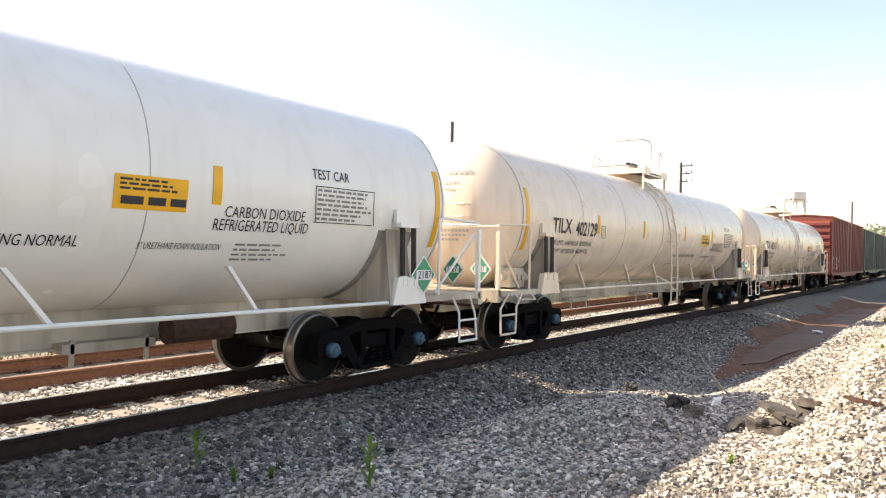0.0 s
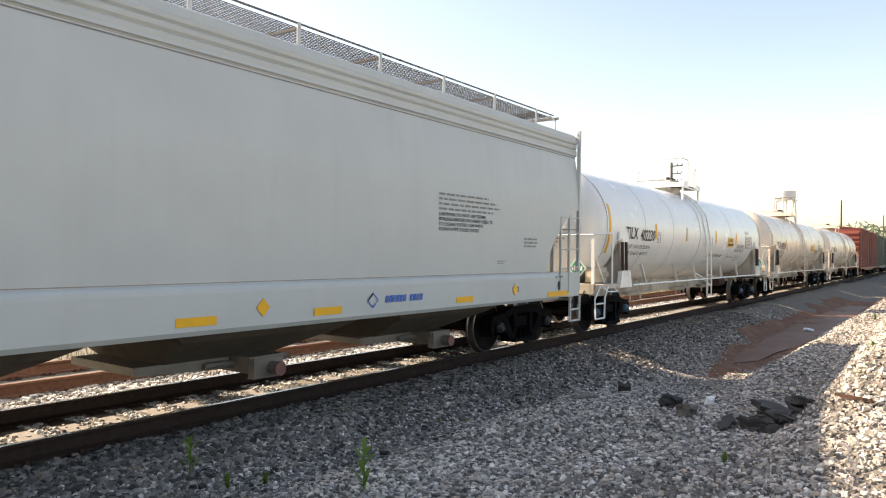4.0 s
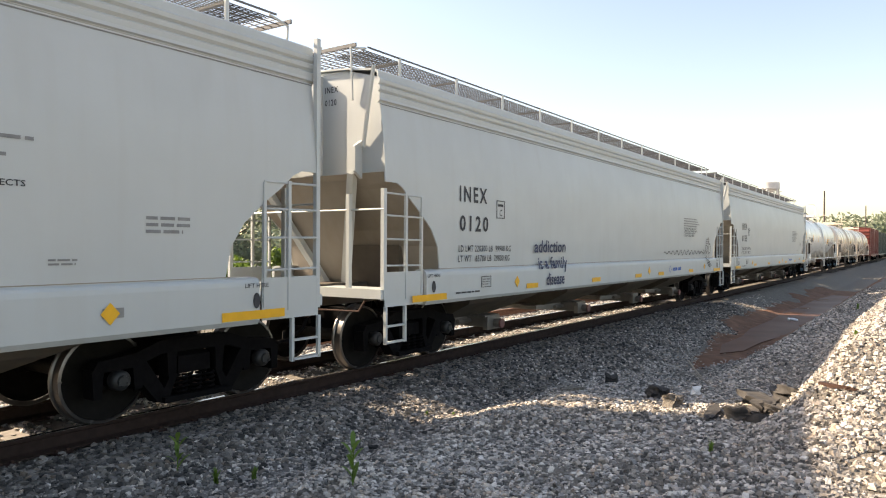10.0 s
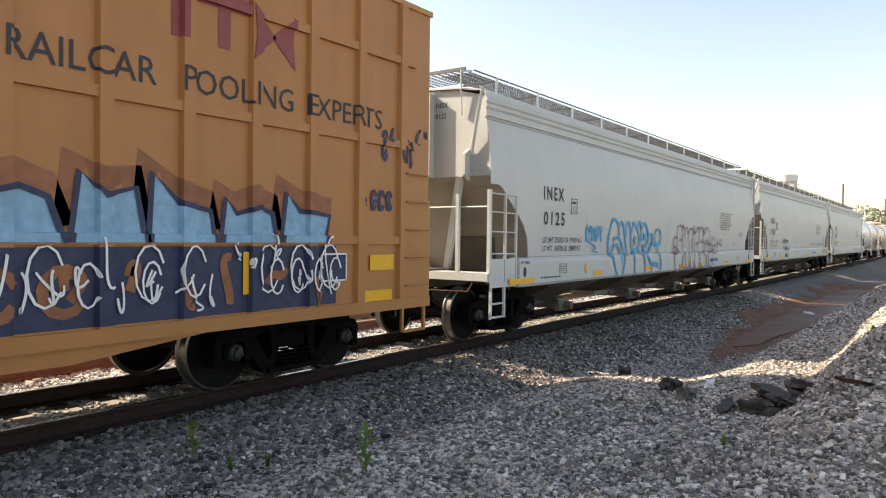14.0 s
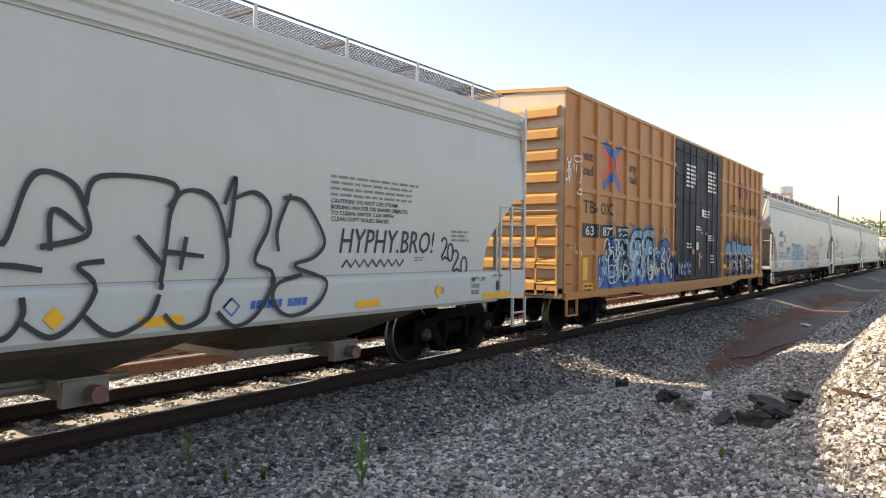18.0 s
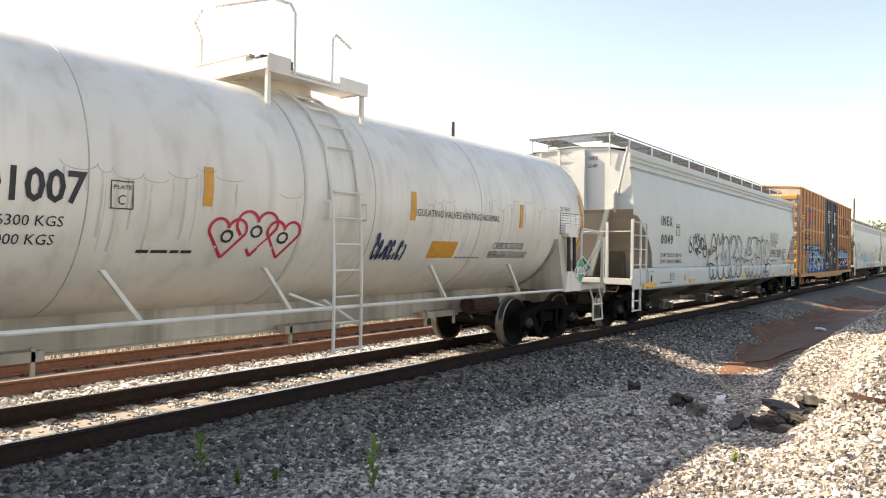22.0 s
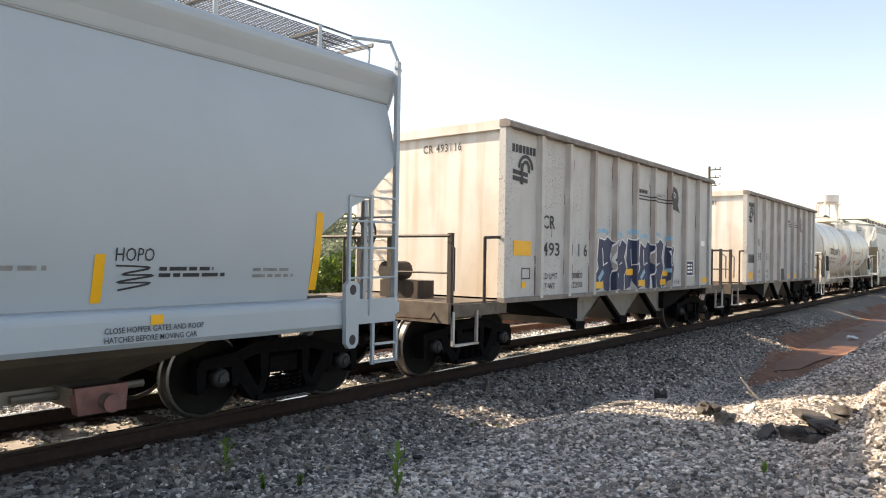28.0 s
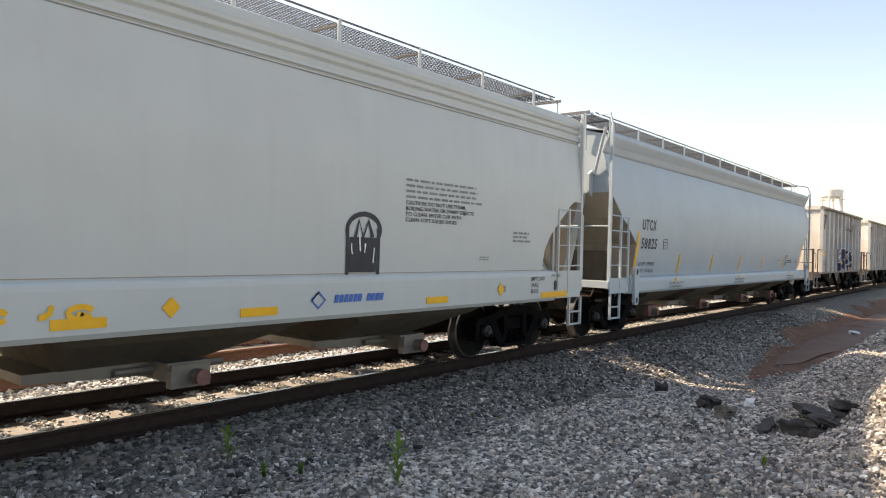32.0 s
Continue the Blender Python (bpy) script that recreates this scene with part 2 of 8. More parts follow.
POLE = material("pole_wood", (0.10, 0.085, 0.075), 0.9, var=0.25)
STEELT = material("tower_steel", (0.62, 0.61, 0.60), 0.5, 0.2, var=0.15)
GRASSM = material("dry_grass", (0.22, 0.20, 0.08), 0.9, var=0.4, grain=3.0, bump=0.05)
PALE = material("pale_stone", (0.78, 0.78, 0.76), 0.7, var=0.1)

# ---------------------------------------------------------------- mesh helpers


def bm_box(bm, x0, x1, y0, y1, z0, z1):
    v = [bm.verts.new((x, y, z)) for x in (x0, x1) for y in (y0, y1) for z in (z0, z1)]
    for f in ((0, 1, 3, 2), (4, 6, 7, 5), (0, 4, 5, 1), (2, 3, 7, 6), (0, 2, 6, 4), (1, 5, 7, 3)):
        bm.faces.new([v[i] for i in f])


def bm_prism(bm, poly, a, b, axis="y"):
    """A polygon of (x, z) drawn out along y from a to b, or of (y, z) along x, or of (x, y) along z."""
    def at(p, w):
        return {"y": (p[0], w, p[1]), "x": (w, p[0], p[1]), "z": (p[0], p[1], w)}[axis]
    lo, hi = [bm.verts.new(at(p, a)) for p in poly], [bm.verts.new(at(p, b)) for p in poly]
    n = len(poly)
    bm.faces.new(lo)
    bm.faces.new(hi[::-1])
    for i in range(n):
        bm.faces.new((lo[i], hi[i], hi[(i + 1) % n], lo[(i + 1) % n]))


def bm_cyl(bm, p0, p1, r, seg=8, r1=None):
    p0, p1 = Vector(p0), Vector(p1)
    q = (p1 - p0).to_track_quat("Z", "Y")
    r1 = r if r1 is None else r1
    rings = []
    for p, rr in ((p0, r), (p1, r1)):
        rings.append([bm.verts.new(p + q @ Vector((rr * math.cos(a), rr * math.sin(a), 0)))
                      for a in (2 * math.pi * k / seg for k in range(seg))])
    for k in range(seg):
        bm.faces.new((rings[0][k], rings[0][(k + 1) % seg], rings[1][(k + 1) % seg], rings[1][k]))
    bm.faces.new(rings[0][::-1])
    bm.faces.new(rings[1])


def bm_tube(bm, pts, r, seg=6):
    for a, b in zip(pts, pts[1:]):
        bm_cyl(bm, a, b, r, seg)
    for p in pts[1:-1]:
        bmesh.ops.create_icosphere(bm, subdivisions=1, radius=r * 1.02, matrix=Matrix.Translation(p))


def bm_lathe(bm, profile, seg, centre=(0, 0, 0), axis="y"):
    """(radius, along) profile turned round an axis; first and last points close on the axis when radius is 0."""
    rings = []
    for r, w in profile:
        ring = []
        for k in range(1 if r == 0 else seg):
            a = 2 * math.pi * k / seg
            p = {"y": (r * math.sin(a), w, r * math.cos(a)), "x": (w, r * math.sin(a), r * math.cos(a)),
                 "z": (r * math.cos(a), r * math.sin(a), w)}[axis]
            ring.append(bm.verts.new(Vector(p) + Vector(centre)))
        rings.append(ring)
    for a, b in zip(rings, rings[1:]):
        for k in range(seg):
            quad = [a[k % len(a)], a[(k + 1) % len(a)], b[(k + 1) % len(b)], b[k % len(b)]]
            quad = list(dict.fromkeys(quad))
            if len(quad) > 2:
                bm.faces.new(quad)


def finish(name, bm, smooth=False):
    bmesh.ops.recalc_face_normals(bm, faces=bm.faces)
    me = bpy.data.meshes.new(name)
    bm.to_mesh(me)
    bm.free()
    if smooth:
        for p in me.polygons:
            p.use_smooth = True
        me.set_sharp_from_angle(angle=radians(40))
    return me


def part(name, bm, mat, parent, label="", smooth=False, at=(0, 0, 0)):
    me = bm if isinstance(bm, bpy.types.Mesh) else finish(name, bm, smooth)
    if not me.materials:
        me.materials.append(mat)
    ob = new(name, me)
    ob.parent, ob.location = parent, at
    if label:
        ob["label"] = label
    return ob


def thing(name, label, category, group="", kind="", at=(0, 0, 0)):
    ob = new(name)
    ob.location = at
    ob.empty_display_size = 0.3
    return tagged(ob, label, category, group, kind)


def solid(name, bm, mat, label, category="", group="", kind="", smooth=False):
    ob = part(name, bm, mat, None, label, smooth)
    return tagged(ob, label, category, group, kind)


def letters(body, size, stretch=1.0, shear=0.0, thick=0.0, outline=0.0, gap=1.0):
    """The flat mesh of a line of writing, in x (to the right) and z (up), from its lower left corner."""
    cu = bpy.data.curves.new("writing", 'FONT')
    cu.body, cu.size, cu.shear, cu.resolution_u, cu.offset, cu.space_character = body, 1.0, shear, 2, thick, gap
    if outline:
        cu.fill_mode, cu.bevel_depth, cu.bevel_resolution = 'NONE', outline / size, 0
    ob = bpy.data.objects.new("writing", cu)
    me = bpy.data.meshes.new_from_object(ob)
    bpy.data.objects.remove(ob)
    cap = size / 0.69
    for v in me.vertices:
        v.co = (v.co.x * cap * stretch, -v.co.z * (cap if outline else 0), v.co.y * cap)
    return me


def write(parent, body, x, z, height, mat, skin, name="lettering", stretch=0.85, rise=0.008, wide=None, **kw):
    """Writing on a car's near side. skin(z) is the side's y; wide: the line's width in metres."""
    me = letters(body, height, stretch, **kw)
    if wide:
        xs = [v.co.x for v in me.vertices]
        k = wide / max(0.01, max(xs) - min(xs))
        for v in me.vertices:
            v.co.x *= k
    for v in me.vertices:
        v.co = (v.co.x + x, skin(v.co.z + z) - rise + v.co.y * 0.3, v.co.z + z)
    return part(name, me, mat, parent)


def bars(parent, x0, x1, z0, z1, rows, mat, skin, name="small_print", fill=0.5, seed=1):
    """Lines of writing too small to read, as short bars."""
    rnd = random.Random(seed)
    bm = bmesh.new()
    step = (z1 - z0) / rows
    for k in range(rows):
        zc = z1 - (k + 0.5) * step
        x, end = x0, x1 - rnd.random() * 0.3 * (x1 - x0)
        while x < end:
            w = min(end - x, step * rnd.uniform(0.9, 3.0))
            if w > 0.01:
                hz = step * fill / 2
                vs = [bm.verts.new((xx, skin(zz) - 0.007, zz)) for xx, zz in
                      ((x, zc - hz), (x + w, zc - hz), (x + w, zc + hz), (x, zc + hz))]
                bm.faces.new(vs)
            x += w + step * 0.45
    return part(name, bm, mat, parent)


def patch(parent, name, x0, x1, z0, z1, mat, skin, label="", n=1, rise=0.006, thick=0.003, lean=0.0):
    """A thin painted or stuck-on patch that follows the side."""
    bm = bmesh.new()
    cols = []
    for k in range(n + 1):
        z = z0 + (z1 - z0) * k / n
        dx = lean * k / n
        cols.append([bm.verts.new((x + dx, skin(z) - rise - d, z)) for x in (x0, x1) for d in (0, thick)])
    for a, b in zip(cols, cols[1:]):
        for i, j in ((1, 3), (3, 2), (2, 0), (0, 1)):
            bm.faces.new((a[i], a[j], b[j], b[i]))
    bm.faces.new([cols[0][i] for i in (0, 2, 3, 1)])
    bm.faces.new([cols[-1][i] for i in (0, 1, 3, 2)])
    return part(name, bm, mat, parent, label)


def frame_box(parent, x0, x1, z0, z1, mat, skin, w=0.012, name="stencil_box"):
    bm = bmesh.new()
    for a, b, c, d in ((x0, x1, z0, z0 + w), (x0, x1, z1 - w, z1), (x0, x0 + w, z0, z1), (x1 - w, x1, z0, z1)):
        bm_box(bm, a, b, skin((c + d) / 2) - 0.010, skin((c + d) / 2) - 0.006, c, d)
    return part(name, bm, mat, parent)


def stroke(parent, name, lines, mat, skin, width=0.05, rise=0.009):
    """Sprayed lines: each a run of (x, z), drawn as a flat ribbon on the side."""
    bm = bmesh.new()
    for turn, pts in enumerate(lines):
        prev = None
        over = rise + 0.0007 * turn
        for i, (x, z) in enumerate(pts):
            a, b = pts[max(0, i - 1)], pts[min(len(pts) - 1, i + 1)]
            dx, dz = b[0] - a[0], b[1] - a[1]
            n = math.hypot(dx, dz) or 1
            w = width * (0.94 + 0.1 * math.sin(i * 0.5 + x * 3))
            ox, oz = -dz / n * w / 2, dx / n * w / 2
            pair = [bm.verts.new((x + s * ox, skin(z + s * oz) - over, z + s * oz)) for s in (1, -1)]
            if prev:
                bm.faces.new((prev[0], pair[0], pair[1], prev[1]))
            prev = pair
    ob = part(name, bm, mat, parent)
    if len(lines) > 1:
        ob["kind"] = "stuff"
    return ob


def arc(cx, cz, rx, rz, a0, a1, n=12):
    return [(cx + rx * math.cos(radians(a0 + (a1 - a0) * k / n)), cz + rz * math.sin(radians(a0 + (a1 - a0) * k / n)))
            for k in range(n + 1)]


def curve(*pts):
    """A smooth sprayed line through a few points."""
    p = [pts[0]] + list(pts) + [pts[-1]]
    out = []
    for a, b, c, d in zip(p, p[1:], p[2:], p[3:]):
        for i in range(6):
            q = i / 6
            out.append(tuple(0.5 * (2 * b[j] + (c[j] - a[j]) * q + (2 * a[j] - 5 * b[j] + 4 * c[j] - d[j]) * q * q + (3 * b[j] - a[j] - 3 * c[j] + d[j]) * q ** 3) for j in (0, 1)))
    return out + [pts[-1]]


def scrawl(x0, x1, z0, z1, n, seed):
    """A quick tag: joined loops and zigzags."""
    rnd = random.Random(seed)
    out = []
    for k in range(n):
        cx = x0 + (x1 - x0) * (k + 0.5) / n
        w = (x1 - x0) / n * 0.7
        pts = [(cx + rnd.uniform(-w, w) * 0.6, z0 + (z1 - z0) * rnd.random()) for _ in range(4)]
        fine = []
        for a, b, c in zip(pts, pts[1:], pts[2:]):
            for i in range(6):
                q = i / 6
                fine.append(tuple((1 - q) ** 2 * (a[j] + b[j]) / 2 + 2 * q * (1 - q) * b[j] + q * q * (b[j] + c[j]) / 2 for j in (0, 1)))
        out.append(fine)
        if rnd.random() < 0.5:
            out.append(arc(cx, (z0 + z1) / 2, w * 0.45, (z1 - z0) * 0.3, 20, 330, 10))
    return out


PAINT = {"lettering", "small_print", "slogan", "number_panel", "sprayed_panel", "sprayed_fill", "sprayed_outline", "sprayed_line", "sprayed_glow", "scribble", "end_lettering", "sprayed_teal",
         "cross_emblem_blue", "cross_emblem_red", "owner_emblem", "sprayed_cloud", "quality_emblem", "emblem_stripe", "owner_lettering", "stencil_box", "plate_letter"}


def drape(c, posts, inner, outer, deep, rails=()):
    """Lay painted work over the side posts (x) and rails (z) that stand proud of the side."""
    for ob in c.children:
        if ob.type != 'MESH' or ob.name.split(".")[0] not in PAINT:
            continue
        bm = bmesh.new()
        bm.from_mesh(ob.data)
        xs, zs = [v.co.x for v in bm.verts], [v.co.z for v in bm.verts]
        if not xs:
            continue
        near = [p for p in posts if min(xs) - outer < p < max(xs) + outer]
        across = [r for r in rails if min(zs) - 0.05 < r[0] < max(zs) + 0.05]
        for p in near:
            for d in (-outer, -inner, inner, outer):
                bmesh.ops.bisect_plane(bm, geom=bm.verts[:] + bm.edges[:] + bm.faces[:], plane_co=(p + d, 0, 0), plane_no=(1, 0, 0))
        for z, half_h, out in across:
            for d in (-half_h - 0.004, -half_h, half_h, half_h + 0.004):
                bmesh.ops.bisect_plane(bm, geom=bm.verts[:] + bm.edges[:] + bm.faces[:], plane_co=(0, 0, z + d), plane_no=(0, 0, 1))
        for v in bm.verts:
            lift = 0.0
            for p in near:
                lift = max(lift, deep * min(1.0, max(0.0, (outer - abs(v.co.x - p)) / (outer - inner))))
            for z, half_h, out in across:
                if abs(v.co.z - z) < half_h + 0.001:
                    lift = max(lift, out)
            v.co.y -= lift
        bm.to_mesh(ob.data)
        bm.free()


# ---------------------------------------------------------------- trucks, couplers
RADIUS, BASE = 0.457, 0.889
WHEELSETS = ([], [])
MESH = {}


def truck_meshes():
    bm = bmesh.new()
    for sgn in (1, -1):
        prof = [(0.09, 0.66), (0.12, 0.79), (0.36, 0.755), (0.405, 0.70), (0.425, 0.685), (0.425, 0.822), (0.40, 0.826), (0.34, 0.80), (0.16, 0.815), (0.12, 0.86), (0.0, 0.86)]
        bm_lathe(bm, [(0.0, sgn * 0.64)] + [(r, sgn * y) for r, y in prof], 28)
    bm_cyl(bm, (0, -1.05, 0), (0, 1.05, 0), 0.085, 12)
    MESH["wheel_set"] = finish("wheel_set", bm, True)
    for sgn in (1, -1):
        bm = bmesh.new()
        bm_lathe(bm, [(0.43, sgn * 0.83), (RADIUS, sgn * 0.822), (RADIUS + 0.004, sgn * 0.72), (0.482, sgn * 0.708), (0.482, sgn * 0.685), (0.43, sgn * 0.68)], 36)
        for k in range(5):   # casting marks on the rim
            a = k * 1.3
            bm_box(bm, 0.44 * math.sin(a) - 0.02, 0.44 * math.sin(a) + 0.02, sgn * 0.826 - 0.006, sgn * 0.826 + 0.006, 0.44 * math.cos(a) - 0.012, 0.44 * math.cos(a) + 0.012)
        MESH["tyre", sgn] = finish("tyre", bm, True)
    bm = bmesh.new()
    y0, y1 = -0.09, 0.09
    top = [(-1.16, 0.55), (-1.1, 0.66), (-0.72, 0.70), (-0.42, 0.80), (0.42, 0.80), (0.72, 0.70), (1.1, 0.66), (1.16, 0.55),
           (0.72, 0.56), (0.42, 0.66), (-0.42, 0.66), (-0.72, 0.56)]
    bm_prism(bm, top, y0, y1)
    for sgn in (1, -1):
        bm_prism(bm, [(sgn * 1.16, 0.58), (sgn * 1.14, 0.30), (sgn * 1.06, 0.30), (sgn * 1.04, 0.58)], y0, y1)
        bm_prism(bm, [(sgn * 0.74, 0.58), (sgn * 0.72, 0.34), (sgn * 0.64, 0.34), (sgn * 0.60, 0.62)], y0, y1)
        bm_prism(bm, [(sgn * 0.70, 0.46), (sgn * 0.46, 0.16), (sgn * 0.30, 0.16), (sgn * 0.60, 0.62)], y0, y1)
        bm_prism(bm, [(sgn * 0.36, 0.70), (sgn * 0.34, 0.40), (sgn * 0.25, 0.40), (sgn * 0.24, 0.70)], y0, y1)
        bm_prism(bm, [(sgn * 0.44, 0.20), (sgn * 0.32, 0.42), (sgn * 0.24, 0.42), (sgn * 0.34, 0.16)], y0, y1)
    bm_box(bm, -0.42, 0.42, -0.15, 0.15, 0.15, 0.21)
    MESH["side_frame"] = finish("side_frame", bm)
    bm = bmesh.new()
    for x in (-0.17, 0.0, 0.17):
        for y in (-0.07, 0.07):
            pts = [(x + 0.06 * math.cos(k * 1.05), y + 0.06 * math.sin(k * 1.05), 0.21 + k * 0.0078) for k in range(25)]
            for a, b in zip(pts, pts[1:]):
                bm_cyl(bm, a, b, 0.014, 4)
    MESH["springs"] = finish("spring_nest", bm)
    bm = bmesh.new()
    bm_lathe(bm, [(0.0, -1.18), (0.05, -1.18), (0.06, -1.16), (0.085, -1.15), (0.10, -1.13), (0.10, -1.05), (0.09, -1.03), (0.0, -1.03)], 18)
    for k in range(3):
        a = k * 2.094
        bm_cyl(bm, (0.05 * math.sin(a), -1.18, 0.05 * math.cos(a)), (0.05 * math.sin(a), -1.19, 0.05 * math.cos(a)), 0.018, 6)
    MESH["bearing_cap"] = finish("bearing_cap", bm, True)
    bm = bmesh.new()
    bm_prism(bm, [(-1.05, 0.42), (-0.75, 0.36), (0.75, 0.36), (1.05, 0.42), (1.05, 0.60), (0.5, 0.78), (-0.5, 0.78), (-1.05, 0.60)], -0.2, 0.2, "x")
    bm_cyl(bm, (0, 0, 0.76), (0, 0, 0.94), 0.2, 16)
    for x in (-0.5, 0.5):
        bm_box(bm, x - 0.05, x + 0.05, -0.75, 0.75, 0.30, 0.40)
        for sgn in (1, -1):
            bm_box(bm, x - 0.07, x + 0.07, sgn * 0.75 - 0.08, sgn * 0.75 + 0.08, 0.26, 0.52)
    MESH["truck"] = finish("truck", bm)


truck_meshes()


def truck(parent, x, cap=CAPGREY):
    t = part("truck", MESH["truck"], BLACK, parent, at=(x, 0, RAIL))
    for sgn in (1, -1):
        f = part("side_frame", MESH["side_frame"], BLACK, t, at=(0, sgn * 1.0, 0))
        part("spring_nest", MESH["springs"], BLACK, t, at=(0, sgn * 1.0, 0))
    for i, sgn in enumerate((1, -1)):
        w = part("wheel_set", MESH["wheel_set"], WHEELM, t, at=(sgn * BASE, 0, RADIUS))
        WHEELSETS[i].append(w)
        for side in (1, -1):
            WHEELSETS[i].append(part("tyre", MESH["tyre", side], TREAD, t, "worn steel wheel rim", at=(sgn * BASE, 0, RADIUS)))
        for side in (1, -1):
            key = "cap_" + cap.name
            if key not in MESH:
                MESH[key] = MESH["bearing_cap"].copy()
            c = part("bearing_cap", MESH[key], cap, t, at=(sgn * BASE, 0, RADIUS))
            if side < 0:
                c.rotation_euler = (0, 0, math.pi)
    return t


def coupler(parent, x, sgn):
    bm = bmesh.new()
    bm_box(bm, min(x, x + sgn * 0.55), max(x, x + sgn * 0.55), -0.09, 0.09, 0.72, 0.90)
    bm_prism(bm, [(x + sgn * 0.5, -0.14), (x + sgn * 0.74, -0.16), (x + sgn * 0.80, -0.02), (x + sgn * 0.70, 0.03), (x + sgn * 0.72, 0.18), (x + sgn * 0.5, 0.15)], 0.66, 0.98, "z")
    part("coupler", bm, RUSTY, parent)
    bm = bmesh.new()
    pts = [(x + sgn * 0.05, -0.3, 0.72), (x + sgn * 0.25, -0.32, 0.5), (x + sgn * 0.5, -0.3, 0.36), (x + sgn * 0.7, -0.22, 0.36), (x + sgn * 0.82, -0.1, 0.46)]
    bm_tube(bm, pts, 0.028)
    part("air_hose", bm, BLACK, parent)
    bm = bmesh.new()
    bm_tube(bm, [(x, -1.3, 0.95), (x + sgn * 0.12, -1.28, 0.8), (x + sgn * 0.12, -0.2, 0.78), (x + sgn * 0.3, -0.1, 0.95)], 0.014)
    part("uncoupling_lever", bm, RUSTY, parent)


CARS = []


def car(name, u, label, category, group=""):
    c = thing(name, label, category, group)
    CARS.append((c, u))
    return c


# ---------------------------------------------------------------- covered hopper
SIDE = 1.60


def bulge(z, above=0.08, below=0.02):
    """Half width of the rounded side sheets at a height."""
    d = min(3.66, max(1.1, z)) - 2.45
    return SIDE - (above if d > 0 else below) * d * d


def round_bulge(z):
    return bulge(z, 0.15, 0.10)


def round_side(z):
    return -round_bulge(z)


def flat_side(z):
    return -bulge(z)


def hopper(u, label, paint, half=9.4, truck_at=8.05, angular=False, cap=CAPGREY, group="covered hopper cars"):
    c = car("covered_hopper", u, label, "hopper car", group)
    e = half - 0.05
    girth = round_bulge if angular else bulge
    neck = girth(3.62)
    if angular:
        cut = [(e, 2.85), (e - 0.55, 2.36), (e - 0.75, 2.26), (e - 1.32, 1.85), (e - 1.30, 1.155)]
    else:
        cut = [(e, 2.55), (e - 0.25, 2.55), (e - 0.38, 2.49), (e - 0.58, 2.32), (e - 0.85, 2.12), (e - 1.08, 1.92), (e - 1.24, 1.68), (e - 1.31, 1.325)]
    sill_top = 1.16 if angular else 1.33
    # body shell between the cut-outs: side sheets with the end openings
    bm = bmesh.new()
    foot = cut[-1][1]
    levels = sorted({z for _, z in cut} | {foot + (3.66 - foot) * k / 40 for k in range(41)})

    def reach(z):   # where the end cut-out stands at a height
        for (xa, za), (xb, zb) in zip(cut, cut[1:]):
            if zb <= z <= za:
                return xb + (xa - xb) * (z - zb) / max(1e-6, za - zb)
        return e
    for sgn in (-1, 1):
        rows = [[bm.verts.new((x, sgn * (girth(z) - d), z)) for x in (-reach(z), reach(z)) for d in (0.0, 0.02)] for z in levels]
        for p, q in zip(rows, rows[1:]):
            for i, j in ((0, 2), (2, 3), (3, 1), (1, 0)):
                bm.faces.new((p[i], p[j], q[j], q[i]))
        bm.faces.new([rows[0][i] for i in (0, 1, 3, 2)])
        bm.faces.new([rows[-1][i] for i in (0, 2, 3, 1)])
    part("side_sheet", bm, paint, c)
    # roof: flared eave above the neck, and shallow crown
    bm = bmesh.new()
    if angular:
        prof = [(-neck - 0.002, 3.655), (-neck - 0.012, 3.68), (-1.44, 3.78), (-1.50, 3.90), (-1.520, 3.95), (-1.518, 4.0), (-1.48, 4.05), (-1.39, 4.09), (-0.9, 4.16), (0, 4.22)]
    else:
        prof = [(-neck - 0.004, 3.64), (-neck - 0.03, 3.655), (-1.512, 3.69), (-1.517, 3.745), (-1.488, 3.77), (-1.515, 3.80), (-1.520, 3.845), (-1.488, 3.87), (-1.515, 3.895), (-1.520, 3.94), (-1.492, 3.965), (-1.485, 4.05), (-1.41, 4.09), (-0.9, 4.16), (0, 4.22)]
    prof = prof + [(-y, z) for y, z in prof[-2::-1]]
    inner = [(y * 0.985, z - 0.02) for y, z in prof[::-1]]
    n = len(prof)
    ends = []
    for x in (-e - 0.03, e + 0.03):
        ends.append([bm.verts.new((x, y, z)) for y, z in prof + inner])
    for k in range(2 * n):
        j = (k + 1) % (2 * n)
        bm.faces.new((ends[0][k], ends[0][j], ends[1][j], ends[1][k]))
    for q in ends:
        for k in range(n - 1):
            bm.faces.new((q[k], q[k + 1], q[2 * n - 2 - k], q[2 * n - 1 - k]))
    part("roof", bm, paint, c)
    bm = bmesh.new()
    zs = 3.622 if angular else 3.598
    bm_box(bm, -e, e, -girth(zs) - 0.006, -girth(zs), zs, zs + 0.013)
    part("seam", bm, INKGREY, c)
    # thin dark strip that paints the shadow line above the sill ledge
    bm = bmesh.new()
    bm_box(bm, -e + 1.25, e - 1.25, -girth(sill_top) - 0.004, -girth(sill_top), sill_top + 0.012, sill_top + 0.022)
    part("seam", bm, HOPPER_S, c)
    # end sheets and slope sheets
    low = cut[0][1] + (0.0 if angular else 0.14)
    run = 2.7 if angular else 2.5
    for sgn in (-1, 1):
        bm = bmesh.new()
        flank = [(girth(z) - 0.02, z) for z in [low + (3.62 - low) * k / 8 for k in range(9)]] + [(1.47, 3.98), (0.9, 4.13)]
        poly = flank + [(0, 4.19)] + [(-y, z) for y, z in flank[::-1]]
        bm_prism(bm, poly, sgn * (e - 0.05), sgn * (e - 0.02), "x")
